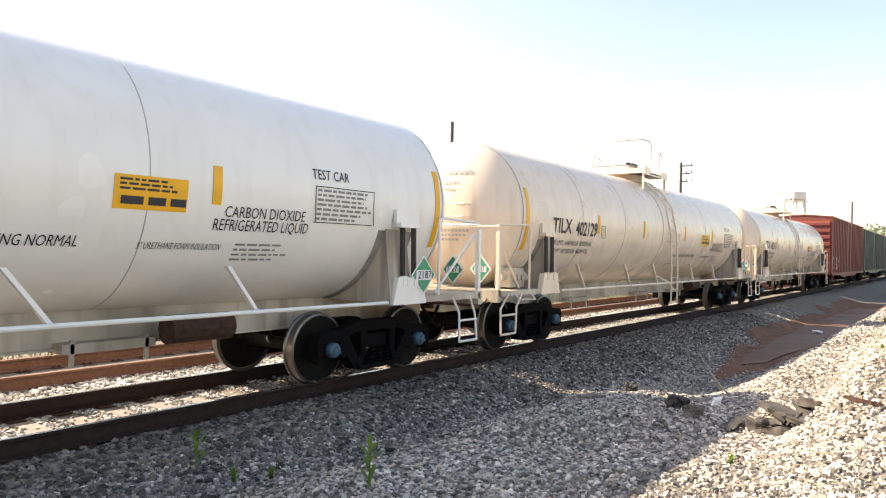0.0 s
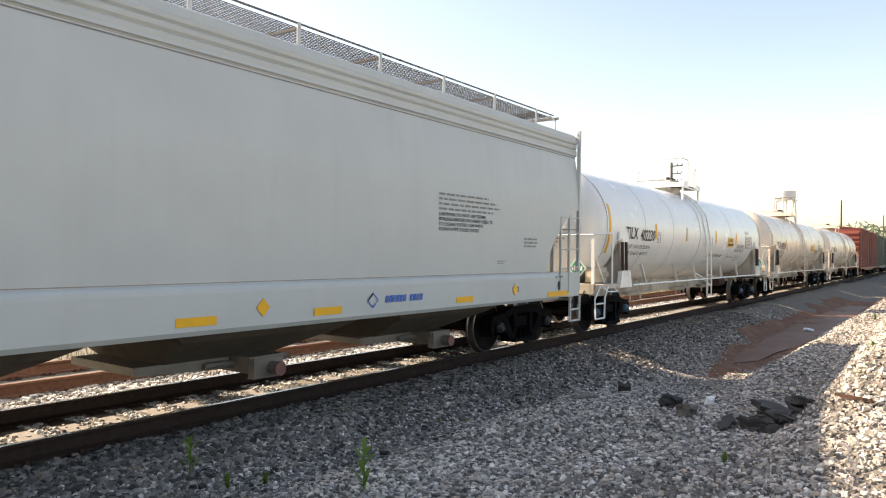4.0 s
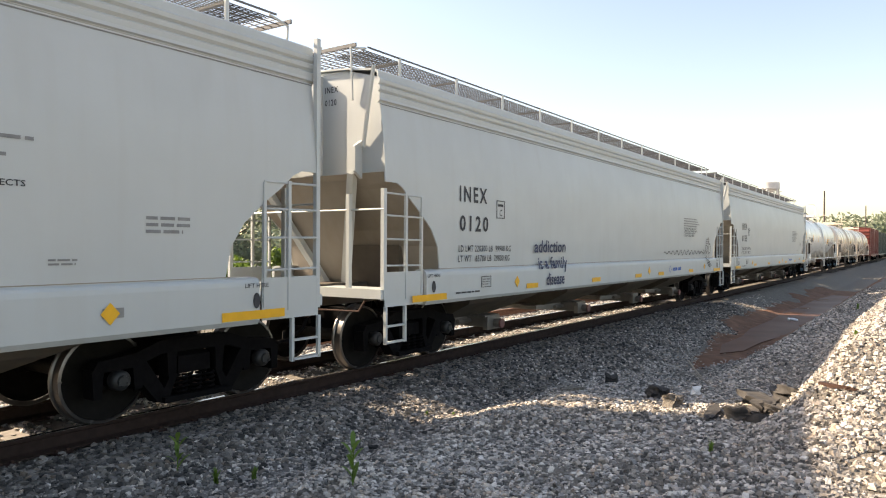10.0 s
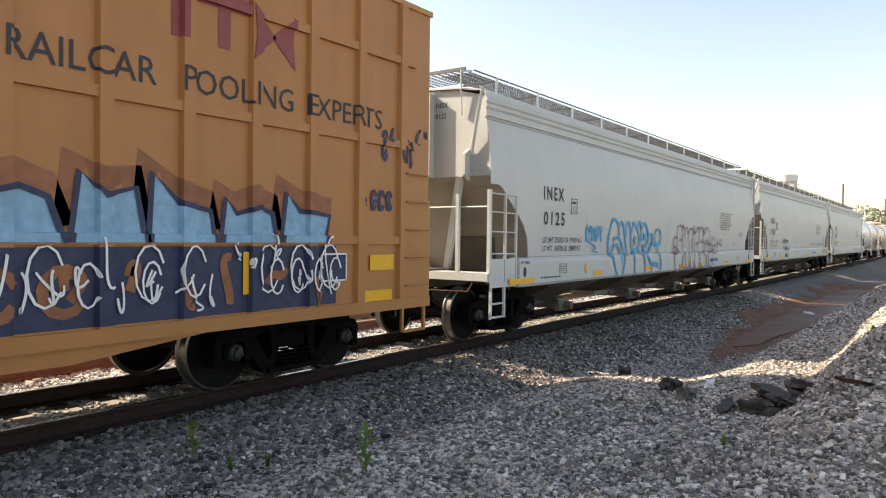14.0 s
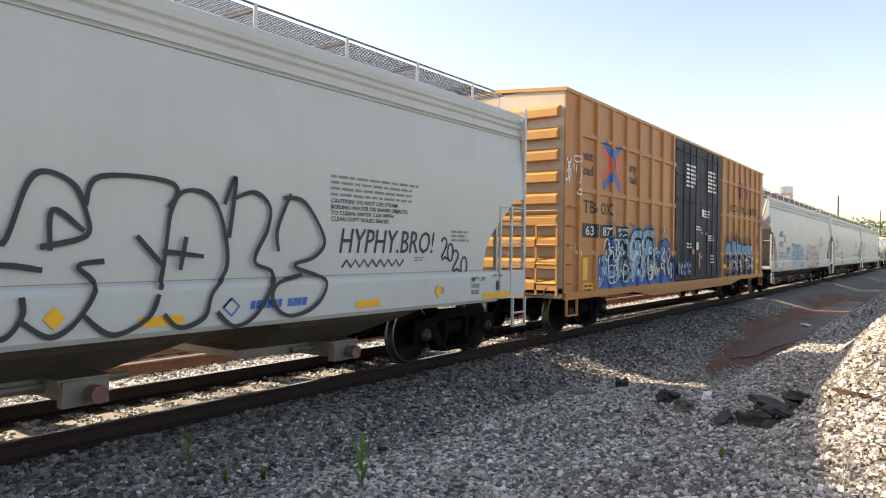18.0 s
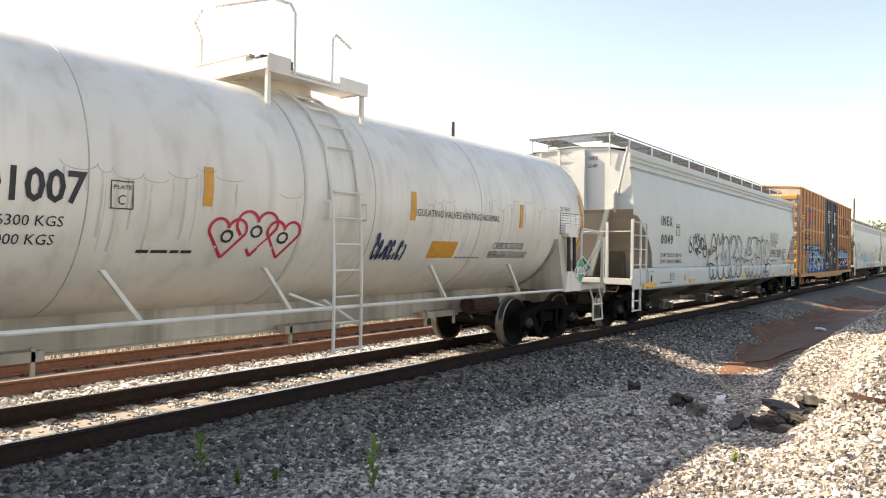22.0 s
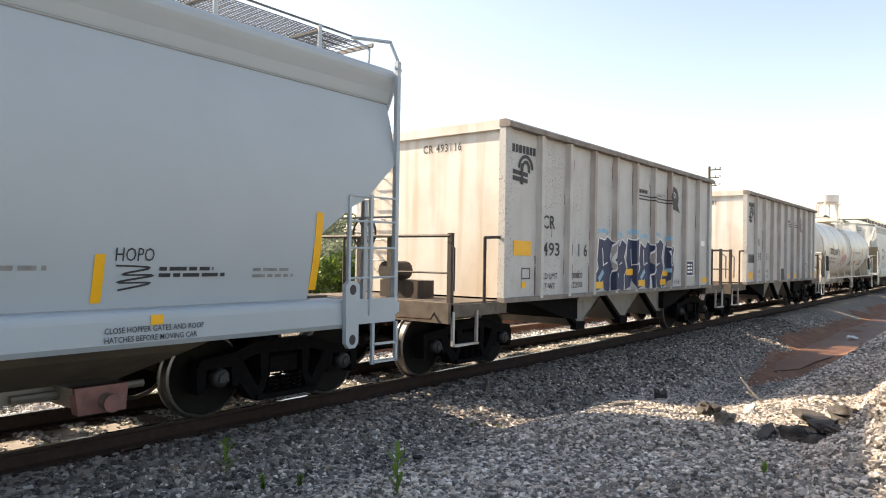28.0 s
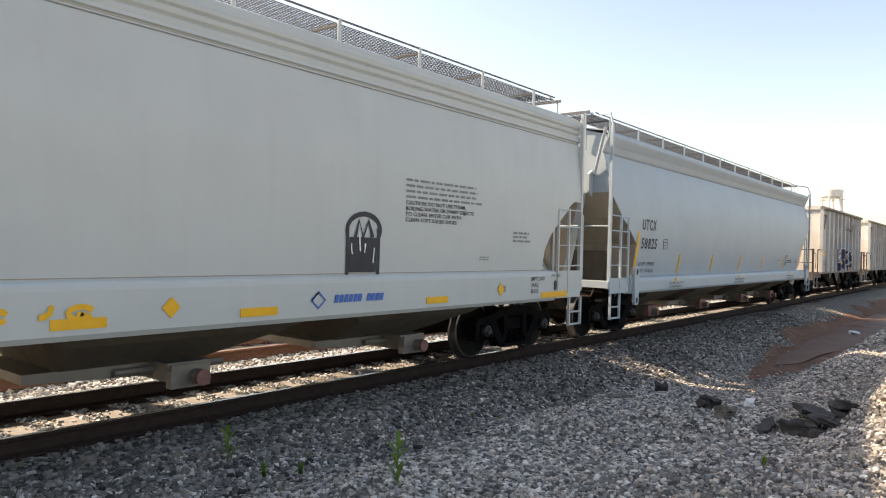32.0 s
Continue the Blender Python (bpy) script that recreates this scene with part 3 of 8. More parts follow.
        part("end_sheet", bm, paint, c)
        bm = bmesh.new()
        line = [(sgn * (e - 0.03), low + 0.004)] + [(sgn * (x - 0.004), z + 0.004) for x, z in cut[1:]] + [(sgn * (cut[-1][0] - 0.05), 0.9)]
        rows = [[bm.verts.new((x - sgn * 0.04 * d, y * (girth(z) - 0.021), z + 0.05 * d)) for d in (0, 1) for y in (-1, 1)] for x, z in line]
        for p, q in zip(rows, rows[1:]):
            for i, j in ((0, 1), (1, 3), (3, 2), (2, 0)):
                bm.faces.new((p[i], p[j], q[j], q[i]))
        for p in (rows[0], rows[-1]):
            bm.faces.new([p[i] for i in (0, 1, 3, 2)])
        part("slope_sheet", bm, HOPPER_S, c, "dusty slope sheet under the car end, shade painted in")
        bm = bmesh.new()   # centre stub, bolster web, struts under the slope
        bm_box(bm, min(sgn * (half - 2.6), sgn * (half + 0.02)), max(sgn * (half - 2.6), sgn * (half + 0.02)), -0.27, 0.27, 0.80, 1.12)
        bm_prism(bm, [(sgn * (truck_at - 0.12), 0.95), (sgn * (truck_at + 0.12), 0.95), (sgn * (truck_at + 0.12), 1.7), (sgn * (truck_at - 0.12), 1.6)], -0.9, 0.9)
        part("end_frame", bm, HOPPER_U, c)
        for y in (-1, 1):   # legs that run together from the end sheet to the stub sill
            bm = bmesh.new()
            bm_cyl(bm, (sgn * (e - 0.06), y * 0.95, low + 0.02), (sgn * (e - 0.75), y * 0.2, 1.08), 0.075, 4)
            part("end_leg", bm, paint, c)
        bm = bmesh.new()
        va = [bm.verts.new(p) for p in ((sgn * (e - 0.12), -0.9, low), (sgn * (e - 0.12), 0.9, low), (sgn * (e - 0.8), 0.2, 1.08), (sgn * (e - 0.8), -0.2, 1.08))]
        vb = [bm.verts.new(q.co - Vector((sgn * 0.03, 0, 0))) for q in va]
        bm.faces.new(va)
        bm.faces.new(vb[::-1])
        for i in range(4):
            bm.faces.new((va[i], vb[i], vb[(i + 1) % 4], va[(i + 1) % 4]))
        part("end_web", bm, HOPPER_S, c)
        bm = bmesh.new()   # end platform
        bm_box(bm, min(sgn * (half - 0.55), sgn * half), max(sgn * (half - 0.55), sgn * half), -SIDE, SIDE, 1.04, 1.09)
        bm_box(bm, sgn * half - 0.04, sgn * half + 0.04, -SIDE, SIDE, 0.97, 1.10)
        part("end_platform", bm, paint, c)
        bm = bmesh.new()   # post and gusset on the end sheet
        bm_box(bm, min(sgn * (e - 0.02), sgn * (e + 0.10)), max(sgn * (e - 0.02), sgn * (e + 0.10)), -0.42, -0.12, low, 4.1)
        part("end_post", bm, paint, c)
        bm = bmesh.new()
        bm_cyl(bm, (sgn * (e + 0.02), -1.22, low + 0.35), (sgn * (e + 0.14), -1.5, 4.1), 0.03, 6)
        part("end_brace", bm, paint, c)
        bm = bmesh.new()
        for k in range(5):
            z = low + 0.12 + 0.33 * k
            bm_tube(bm, [(sgn * e, 0.25, z), (sgn * (e + 0.09), 0.25, z), (sgn * (e + 0.09), 0.75, z), (sgn * e, 0.75, z)], 0.013)
        for y in (0.25, 0.75):
            bm_box(bm, sgn * (e + 0.09) - 0.02, sgn * (e + 0.09) + 0.02, y - 0.03, y + 0.03, low - 0.1, 4.1)
        part("end_ladder", bm, paint, c)
        bm = bmesh.new()
        bm_prism(bm, [(sgn * (e - 0.02), low - 0.08), (sgn * (e + 0.13), low + 0.02), (sgn * (e + 0.13), low + 0.36), (sgn * (e - 0.02), low + 0.45)], -1.17, -1.12)
        part("end_gusset", bm, paint, c)
        # side ladder with rails at each corner, grab irons up the end
        for ysgn in (-1, 1):
            y = ysgn * SIDE
            lad = bmesh.new()
            xs = (sgn * (half - 0.04), sgn * (half - 0.50), sgn * (half - 0.86))
            tall = sgn > 0
            bm_box(lad, xs[0] - 0.03, xs[0] + 0.03, y - 0.02 * ysgn - 0.03, y - 0.02 * ysgn + 0.03, 0.95, 4.15 if (tall or angular) else 2.46)
            bm_box(lad, xs[1] - 0.022, xs[1] + 0.022, y - 0.02, y + 0.02, 0.95, 2.42)
            bm_box(lad, xs[2] - 0.018, xs[2] + 0.018, y - 0.02, y + 0.02, 1.0, 2.38)
            for z in (1.42, 1.78, 2.10, 2.40):
                bm_cyl(lad, (xs[0], y, z), (xs[2], y, z - 0.01), 0.014, 6)
            if tall and not angular:
                for k in range(5):
                    z = 2.75 + 0.32 * k
                    bm_tube(lad, [(xs[0], y, z), (xs[0] + sgn * 0.09, y - 0.05 * ysgn, z), (xs[0] + sgn * 0.09, y - 0.36 * ysgn, z), (xs[0] - sgn * 0.05, y - 0.4 * ysgn, z)], 0.012)
            part("corner_ladder", lad, paint, c)
            st = bmesh.new()
            for x in (xs[0], xs[0] - sgn * 0.42):
                bm_box(st, x - 0.02, x + 0.02, y - 0.035, y + 0.005, 0.36, 0.86)
            for z in (0.38, 0.60):
                bm_box(st, min(xs[0], xs[0] - sgn * 0.42), max(xs[0], xs[0] - sgn * 0.42), y - 0.035, y + 0.02, z - 0.012, z + 0.012)
            part("step", st, paint, c)
            fl = bmesh.new()
            bm_box(fl, min(xs[0], xs[0] - sgn * 0.85), max(xs[0], xs[0] - sgn * 0.85), y - 0.015 if ysgn > 0 else y - 0.008, y + 0.008 if ysgn > 0 else y + 0.015, 0.86, sill_top)
            part("corner_plate", fl, paint, c)
        bm = bmesh.new()   # handrail across the end
        bm_cyl(bm, (sgn * (half - 0.02), -SIDE, 2.18), (sgn * (half - 0.02), SIDE, 2.18), 0.015, 6)
        bm_box(bm, sgn * half - 0.03, sgn * half + 0.03, -1.02, -0.96, 1.05, 2.4)
        if sgn > 0:
            bm_lathe(bm, [(0.27, 0.0), (0.29, 0.02), (0.27, 0.04), (0.25, 0.02), (0.27, 0.0)], 20, (half - 0.12, 0.55, 1.95), "x")
            for k in range(4):
                a = k * math.pi / 4
                bm_cyl(bm, (half - 0.10, 0.55 - 0.27 * math.cos(a), 1.95 - 0.27 * math.sin(a)), (half - 0.10, 0.55 + 0.27 * math.cos(a), 1.95 + 0.27 * math.sin(a)), 0.01, 5)
            bm_box(bm, half - 0.3, half - 0.14, 0.42, 0.68, 1.7, 2.05)
        part("handrail", bm, paint, c)
        coupler(c, sgn * (half + 0.0), sgn)
    # side sills
    bm = bmesh.new()
    for sgn in (-1, 1):
        bm_prism(bm, [(sgn * (SIDE - 0.17), sill_top + 0.010), (sgn * (SIDE - 0.02), sill_top + 0.004), (sgn * (SIDE + 0.012), sill_top - 0.015), (sgn * (SIDE + 0.028), sill_top - 0.04), (sgn * (SIDE + 0.035), sill_top - 0.085), (sgn * (SIDE + 0.035), 0.88), (sgn * (SIDE + 0.0), 0.83), (sgn * (SIDE - 0.12), 0.83), (sgn * (SIDE - 0.12), 0.87), (sgn * (SIDE - 0.02), 0.88), (sgn * (SIDE - 0.03), sill_top - 0.03), (sgn * (SIDE - 0.17), sill_top - 0.02)], -e + 0.9, e - 0.9, "x")
    part("side_sill", bm, paint, c, "pale side sill plate")
    # hopper bottoms with outlet gates
    outs = (-5.47, -1.91, 1.92, 5.4) if angular else (-5.6, -1.65, 1.92, 5.42)
    edges = [-half + 2.35] + [(a + b) / 2 for a, b in zip(outs, outs[1:])] + [half - 2.35]
    for k, xc in enumerate(outs):
        lo, hi = edges[k] - xc, edges[k + 1] - xc
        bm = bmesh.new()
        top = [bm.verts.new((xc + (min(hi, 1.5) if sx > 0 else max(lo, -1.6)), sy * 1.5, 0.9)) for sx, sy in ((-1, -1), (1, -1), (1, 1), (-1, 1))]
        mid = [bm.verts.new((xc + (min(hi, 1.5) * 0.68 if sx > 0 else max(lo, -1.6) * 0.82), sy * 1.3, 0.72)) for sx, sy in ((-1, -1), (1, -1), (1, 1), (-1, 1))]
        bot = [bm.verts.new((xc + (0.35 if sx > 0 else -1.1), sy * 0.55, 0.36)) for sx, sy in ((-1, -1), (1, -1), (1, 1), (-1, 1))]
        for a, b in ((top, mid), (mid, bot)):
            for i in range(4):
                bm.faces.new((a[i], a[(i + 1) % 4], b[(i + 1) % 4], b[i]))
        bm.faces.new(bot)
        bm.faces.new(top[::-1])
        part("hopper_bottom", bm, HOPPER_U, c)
        bm = bmesh.new()
        bm_prism(bm, [(xc - 1.45, 0.42), (xc - 1.45, 0.33), (xc + 0.2, 0.25), (xc + 0.3, 0.25), (xc + 0.3, 0.42)], -0.66, 0.66)
        bm_prism(bm, [(xc - 0.26, 0.44), (xc - 0.16, 0.22), (xc + 0.16, 0.22), (xc + 0.26, 0.44)], -1.05, 1.25)
        if not angular:
            bm_box(bm, xc - 0.22, xc + 0.22, -1.08, -0.98, 0.18, 0.42)
        bm_cyl(bm, (xc + 0.05, -1.0, 0.29), (xc + 0.05, -1.2, 0.29), 0.08, 12)
        bm_cyl(bm, (xc - 0.62, -0.7, 0.34), (xc + 0.62, -0.7, 0.34), 0.04, 8)
        gate = part("outlet_gate", bm, OUTLET, c)
        if angular:
            bm = bmesh.new()
            bm_prism(bm, [(xc - 0.24, 0.44), (xc - 0.2, 0.19), (xc + 0.24, 0.19), (xc + 0.26, 0.44)], -1.10, -0.97)
            part("outlet_box", bm, REDCAP, gate, "dull red outlet box")
        bm = bmesh.new()
        bm_cyl(bm, (xc + 0.05, -1.2, 0.29), (xc + 0.05, -1.235, 0.29), 0.085, 12)
        part("outlet_cap", bm, REDCAP, gate, "dull red outlet cap")
    bm = bmesh.new()
    bm_box(bm, -half + 2.5, half - 2.5, -0.25, 0.25, 0.72, 0.92)
    part("centre_sill", bm, paint, c)
    # roof walk: two runs of grating on brackets, with edge rails
    bm = bmesh.new()
    for y0 in (-1.02, 0.42):
        for k in range(13):
            y = y0 + 0.6 * k / 12
            bm_box(bm, -e + 0.25, e - 0.25, y - 0.004, y + 0.004, 4.443, 4.455)
        for k in range(int(2 * (e - 0.3) / 0.09)):
            x = -e + 0.3 + 0.09 * k
            bm_box(bm, x - 0.004, x + 0.004, y0, y0 + 0.6, 4.443, 4.453)
    for sgn in (-1, 1):
        for k in range(16):
            y = -1.02 + 2.04 * k / 15
            bm_box(bm, min(sgn * (e - 0.85), sgn * (e + 0.05)), max(sgn * (e - 0.85), sgn * (e + 0.05)), y - 0.005, y + 0.005, 4.443, 4.455)
    for sgn in (-1, 1):
        for k in range(11):
            x = sgn * (e - 0.85 + 0.09 * k)
            bm_box(bm, x - 0.004, x + 0.004, -1.02, 1.02, 4.443, 4.453)
        bm_box(bm, min(sgn * (e + 0.03), sgn * (e + 0.055)), max(sgn * (e + 0.03), sgn * (e + 0.055)), -1.1, 1.1, 4.43, 4.48)
    walkway = part("roof_walk", bm, GRATE, c, "open steel roof walk grating")
    walkway["kind"] = "stuff"
    for k in range(12):
        x = -8.42 * e / 9.35 + 1.531 * e / 9.35 * k
        for sgn in (-1, 1):
            bm = bmesh.new()
            bm_box(bm, x - 0.025, x + 0.025, sgn * 1.10 - 0.012, sgn * 1.10 + 0.012, 4.08, 4.49)
            bkt = part("walk_bracket", bm, paint, c)
            bm = bmesh.new()
            bm_prism(bm, [(sgn * 1.08, 4.40), (sgn * 0.40, 4.40), (sgn * 0.40, 4.43), (sgn * 1.08, 4.43)], x - 0.025, x + 0.025, "x")
            part("walk_arm", bm, GRATE, bkt)
    bm = bmesh.new()
    for sgn in (-1, 1):
        bm_box(bm, -e + 0.2, e - 0.2, sgn * 1.10 - 0.01, sgn * 1.10 + 0.01, 4.465, 4.485)
    part("walk_edge", bm, GRATE, c)
    for sgn in (-1, 1):
        for y in (-1.02, 1.02):
            bm = bmesh.new()
            bm_tube(bm, [(sgn * (e + 0.02), y, 3.7), (sgn * (e + 0.06), y, 4.42), (sgn * (e - 0.25), y, 4.48)], 0.016)
            part("roof_grab", bm, paint, c)
        if angular:
            bm = bmesh.new()
            bm_tube(bm, [(sgn * (half - 0.04), -SIDE, 4.12), (sgn * (half - 0.1), -SIDE + 0.1, 4.40), (sgn * (half - 0.4), -1.1, 4.46)], 0.022)
            part("roof_rail", bm, paint, c)
    for k in range(5):
        bm = bmesh.new()
        x = (k - 2) * 3.4
        bm_box(bm, x - 1.4, x + 1.4, -0.33, 0.33, 4.20, 4.32)
        part("roof_hatch", bm, paint, c)
    for sgn in (-1, 1):
        truck(c, sgn * truck_at, cap)
    return c


def hopper_marks(c, mark, number, lim, wt, half=9.4, seed=1, block=True, heavy=False):
    s = flat_side
    x = -half + 1.84
    write(c, mark, x, 2.39, 0.235, INK, s, wide=0.82, thick=0.022, gap=1.35)
    write(c, number, x + 0.02, 1.93, 0.235, INK, s, wide=0.86, thick=0.022, gap=1.3)
    write(c, lim, x, 1.60, 0.10, INK, s, wide=1.65, name="load_limit", thick=0.004, gap=1.1)
    write(c, wt, x, 1.44, 0.10, INK, s, wide=1.62, name="light_weight", thick=0.004, gap=1.1)
    frame_box(c, x + 1.15, x + 1.42, 2.16, 2.46, INK, s)
    write(c, "C", x + 1.24, 2.20, 0.11, INK, s, name="plate_letter")
    bars(c, x + 1.19, x + 1.38, 2.34, 2.42, 1, INK, s)
    if block:
        bars(c, half - 4.82, half - 3.05, 2.29, 2.58, 4, INKGREY, s, seed=seed, fill=0.42)
        for k, note in enumerate(("CAUTION: DO NOT USE STEAM,", "BOILING WATER OR SHARP OBJECTS", "TO CLEAN. ENTER CAR WITH", "CLEAN SOFT SOLED SHOES")):
            write(c, note, half - 4.82, 2.225 - 0.073 * k, 0.05, INK, s, name="care_note", wide=0.049 * len(note), thick=0.012)
    else:
        bars(c, half - 3.6, half - 2.7, 2.53, 2.60, 1, INKGREY, s, seed=seed, fill=0.8)
    bars(c, half - 2.28, half - 1.72, 1.78, 1.97, 3, INKGREY, s, seed=seed + 1)
    bars(c, half - 3.16, half - 2.9, 1.50, 1.57, 2, INKGREY, s, seed=seed + 5)

    def sl(z):
        return -SIDE - 0.037
    for x0, x1 in ((-half + 0.60, -half + 1.45), (half - 1.45, half - 0.6)):
        patch(c, "reflector", x0, x1, 0.89, 0.985, YELLOW, sl)
    for x0 in (-5.4, -2.4, 0.3, 2.1, 5.0):
        patch(c, "reflector", x0, x0 + 0.46, 0.93, 1.02, YELLOW, sl)
    for x0 in (-5.75, 1.35, 6.75):
        bm = bmesh.new()
        bm_prism(bm, [(x0 - 0.09, 1.07), (x0, 0.97), (x0 + 0.09, 1.07), (x0, 1.17)], -SIDE - 0.048, -SIDE - 0.044)
        part("diamond_sticker", bm, YELLOW, c)
    for x0 in (-half + 1.12, half - 1.0):
        bm = bmesh.new()
        bm_prism(bm, arc(x0, 1.09, 0.042, 0.085, 0, 330, 11), -SIDE - 0.05, -SIDE - 0.04)
        part("lift_hole", bm, INK, c, "dark lifting hole in the sill")
        write(c, "LIFT HERE", x0 - 0.16, 1.23, 0.045, INK, sl, wide=0.32, name="lift_note", thick=0.012)
    for body, z, hgt in ((mark, 3.86, 0.085), (number, 3.68, 0.085)):   # the same marks on the end sheet
        me = letters(body, hgt, 0.8, thick=0.015, gap=1.2)
        for v in me.vertices:
            v.co = (-half + 0.064, -0.46 - v.co.x, v.co.z + z)
        part("end_lettering", me, INK, c)
    frame_box(c, -6.95, -6.65, 1.02, 1.2, INK, sl, 0.01)
    bars(c, -6.92, -6.68, 1.05, 1.17, 3, INKGREY, sl)
    bars(c, -half + 1.7, -half + 2.6, 0.94, 0.99, 1, INK, sl, seed=seed)
    patch(c, "placard_holder", half - 2.72, half - 2.52, 1.03, 1.12, INKGREY, sl)
    if heavy or number == "0049":
        for k, note in enumerate(("EMPTY LOAD", "1/4 ADJ.", "BLOCK")):
            write(c, note, half - 1.78, 1.18 - 0.10 * k, 0.065, INK, sl, name="load_note", thick=0.01, stretch=0.75)
    if True:
        frame = [(3.02, 1.06), (3.12, 1.15), (3.22, 1.06), (3.12, 0.97)]
        stroke(c, "builder_emblem", [frame + frame[:2]], SIGNBLUE, sl, 0.025, 0.012)
        for k in range(11):
            if k != 6:
                patch(c, "sill_lettering", 3.36 + 0.074 * k, 3.415 + 0.074 * k, 1.02, 1.11, SIGNBLUE, sl, lean=0.02)
    return c


# ---------------------------------------------------------------- tank car
TR, TZ = 1.40, 2.34


def tank_skin(z):
    d = max(-0.999, min(0.999, (z - TZ) / TR))
    return -TR * math.sqrt(1 - d * d)


def tank(u, label, paint, shell=8.45, truck_at=6.82, deck=8.75, dirty=False):
    c = car("tank_car", u, label, "tank car", "tank cars")
    bm = bmesh.new()
    prof = [(TR * math.sin(a), -shell + 0.70 * (1 - math.cos(a))) for a in (0.0, 0.25, 0.5, 0.72, 0.92, 1.08, 1.22, 1.33, 1.42, 1.5, math.pi / 2)]
    prof = prof + [(r, -x) for r, x in prof[::-1]]
    bm_lathe(bm, prof, 64, (0, 0, TZ), "x")
    part("shell", bm, paint, c, smooth=True)
    for x in (-shell + 0.62, -5.38, -3.15, -0.62, 0.62, 3.15, shell - 0.62):
        bm = bmesh.new()
        bm_lathe(bm, [(TR - 0.004, x - 0.008), (TR + 0.004, x - 0.005), (TR + 0.004, x + 0.005), (TR - 0.004, x + 0.008)], 64, (0, 0, TZ), "x")
        part("weld_seam", bm, TANKSEAM, c, smooth=True)
    bm = bmesh.new()
    bm_lathe(bm, [(TR + 0.002, -0.6), (TR + 0.016, -0.59), (TR + 0.016, 0.59), (TR + 0.002, 0.6)], 64, (0, 0, TZ), "x")
    part("jacket_band", bm, paint, c, smooth=True)
    # underframe
    bm = bmesh.new()
    bm_box(bm, -deck, deck, -0.3, 0.3, 0.60, 1.06)
    bm_box(bm, -deck + 1.2, deck - 1.2, -0.36, 0.36, 0.585, 0.61)
    part("centre_sill", bm, TANKGRIME, c)
    for sgn in (-1, 1):
        bm = bmesh.new()
        prof = [(-1.48, 0.95), (1.48, 0.95), (1.36, 1.95), (1.12, 1.5), (0.6, 1.08), (-0.6, 1.08), (-1.12, 1.5), (-1.36, 1.95)]
        bm_prism(bm, prof, sgn * truck_at - 0.22, sgn * truck_at + 0.22, "x")
        part("saddle", bm, TANKGRIME, c)
        bm = bmesh.new()
        bm_lathe(bm, [(TR - 0.02, -0.36), (TR + 0.012, -0.35), (TR + 0.012, 0.35), (TR - 0.02, 0.36)], 64, (sgn * (truck_at + 0.02), 0, TZ), "x")
        bmesh.ops.delete(bm, geom=[v for v in bm.verts if v.co.z > 1.98], context='VERTS')
        part("saddle_pad", bm, SOOTPAD, c, "sooty pad of the shell above the saddle")
        for ys in (-1, 1):
            bm = bmesh.new()
            x = sgn * (truck_at + 0.15)
            bm_prism(bm, [(x - 0.36, 0.93), (x + 0.36, 0.93), (x + 0.26, 1.30), (x - 0.26, 1.30)], ys * 1.42, ys * 1.52)
            part("saddle_bracket", bm, paint, c)
            bm = bmesh.new()
            bm_box(bm, x - 0.21, x + 0.21, min(ys * 1.34, ys * 1.50), max(ys * 1.34, ys * 1.50), 1.98, 2.05)
            part("saddle_clamp", bm, paint, c)
            for dx in (-0.12, 0.12):
                bm = bmesh.new()
                bm_cyl(bm, (x + dx, ys * 1.49, 1.18), (x + dx, ys * 1.49, 1.32), 0.06, 8)
                part("clamp_nut", bm, paint, c)
            for dx in (-0.12, 0.12):
                bm = bmesh.new()
                bm_cyl(bm, (x + dx, ys * 1.475, 1.28), (x + dx, ys * 1.455, 2.04), 0.036, 8)
                part("clamp_rod", bm, IRONPOST, c, "dark clamp rod")
            bm = bmesh.new()
            bm_box(bm, x - 0.24, x + 0.24, ys * 1.42 - 0.03, ys * 1.42 + 0.03, 2.02, 2.22)
            part("clamp_plate", bm, paint, c)
        # end deck, rails, steps
        bm = bmesh.new()
        xa, xb = sorted((sgn * (truck_at + 0.1), sgn * deck))
        bm_box(bm, xa, xb, -1.5, 1.5, 0.94, 1.03)
        bm_box(bm, sgn * deck - 0.05, sgn * deck + 0.05, -1.5, 1.5, 0.84, 1.05)
        part("end_deck", bm, TANKGRIME, c, "grimy cream end deck")
        for ys in (-1, 1):
            y = ys * 1.46
            bm = bmesh.new()
            bm_tube(bm, [(sgn * (deck - 0.02), y * 0.98, 2.12), (sgn * (deck - 0.95), y, 2.16), (sgn * (deck - 1.03), y, 2.13), (sgn * (deck - 1.06), y, 2.05), (sgn * (deck - 1.06), y, 1.0)], 0.022)
            part("end_handrail", bm, paint, c)
            bm = bmesh.new()
            bm_tube(bm, [(sgn * (deck - 0.05), y * 0.96, 1.95), (sgn * (deck - 0.95), y * 0.9, 1.05)], 0.022)
            part("rail_brace", bm, paint, c)
            bm = bmesh.new()
            bm_box(bm, sgn * (deck - 0.02) - 0.035, sgn * (deck - 0.02) + 0.035, y - 0.03, y + 0.03, 1.0, 2.02)
            part("rail_post", bm, paint, c)
        bm = bmesh.new()
        bm_cyl(bm, (sgn * (deck - 0.02), -1.46, 2.1), (sgn * (deck - 0.02), 1.46, 2.1), 0.02, 6)
        part("end_handrail", bm, paint, c)
        for ys in (-1, 1):
            bm = bmesh.new()
            y = ys * 1.5
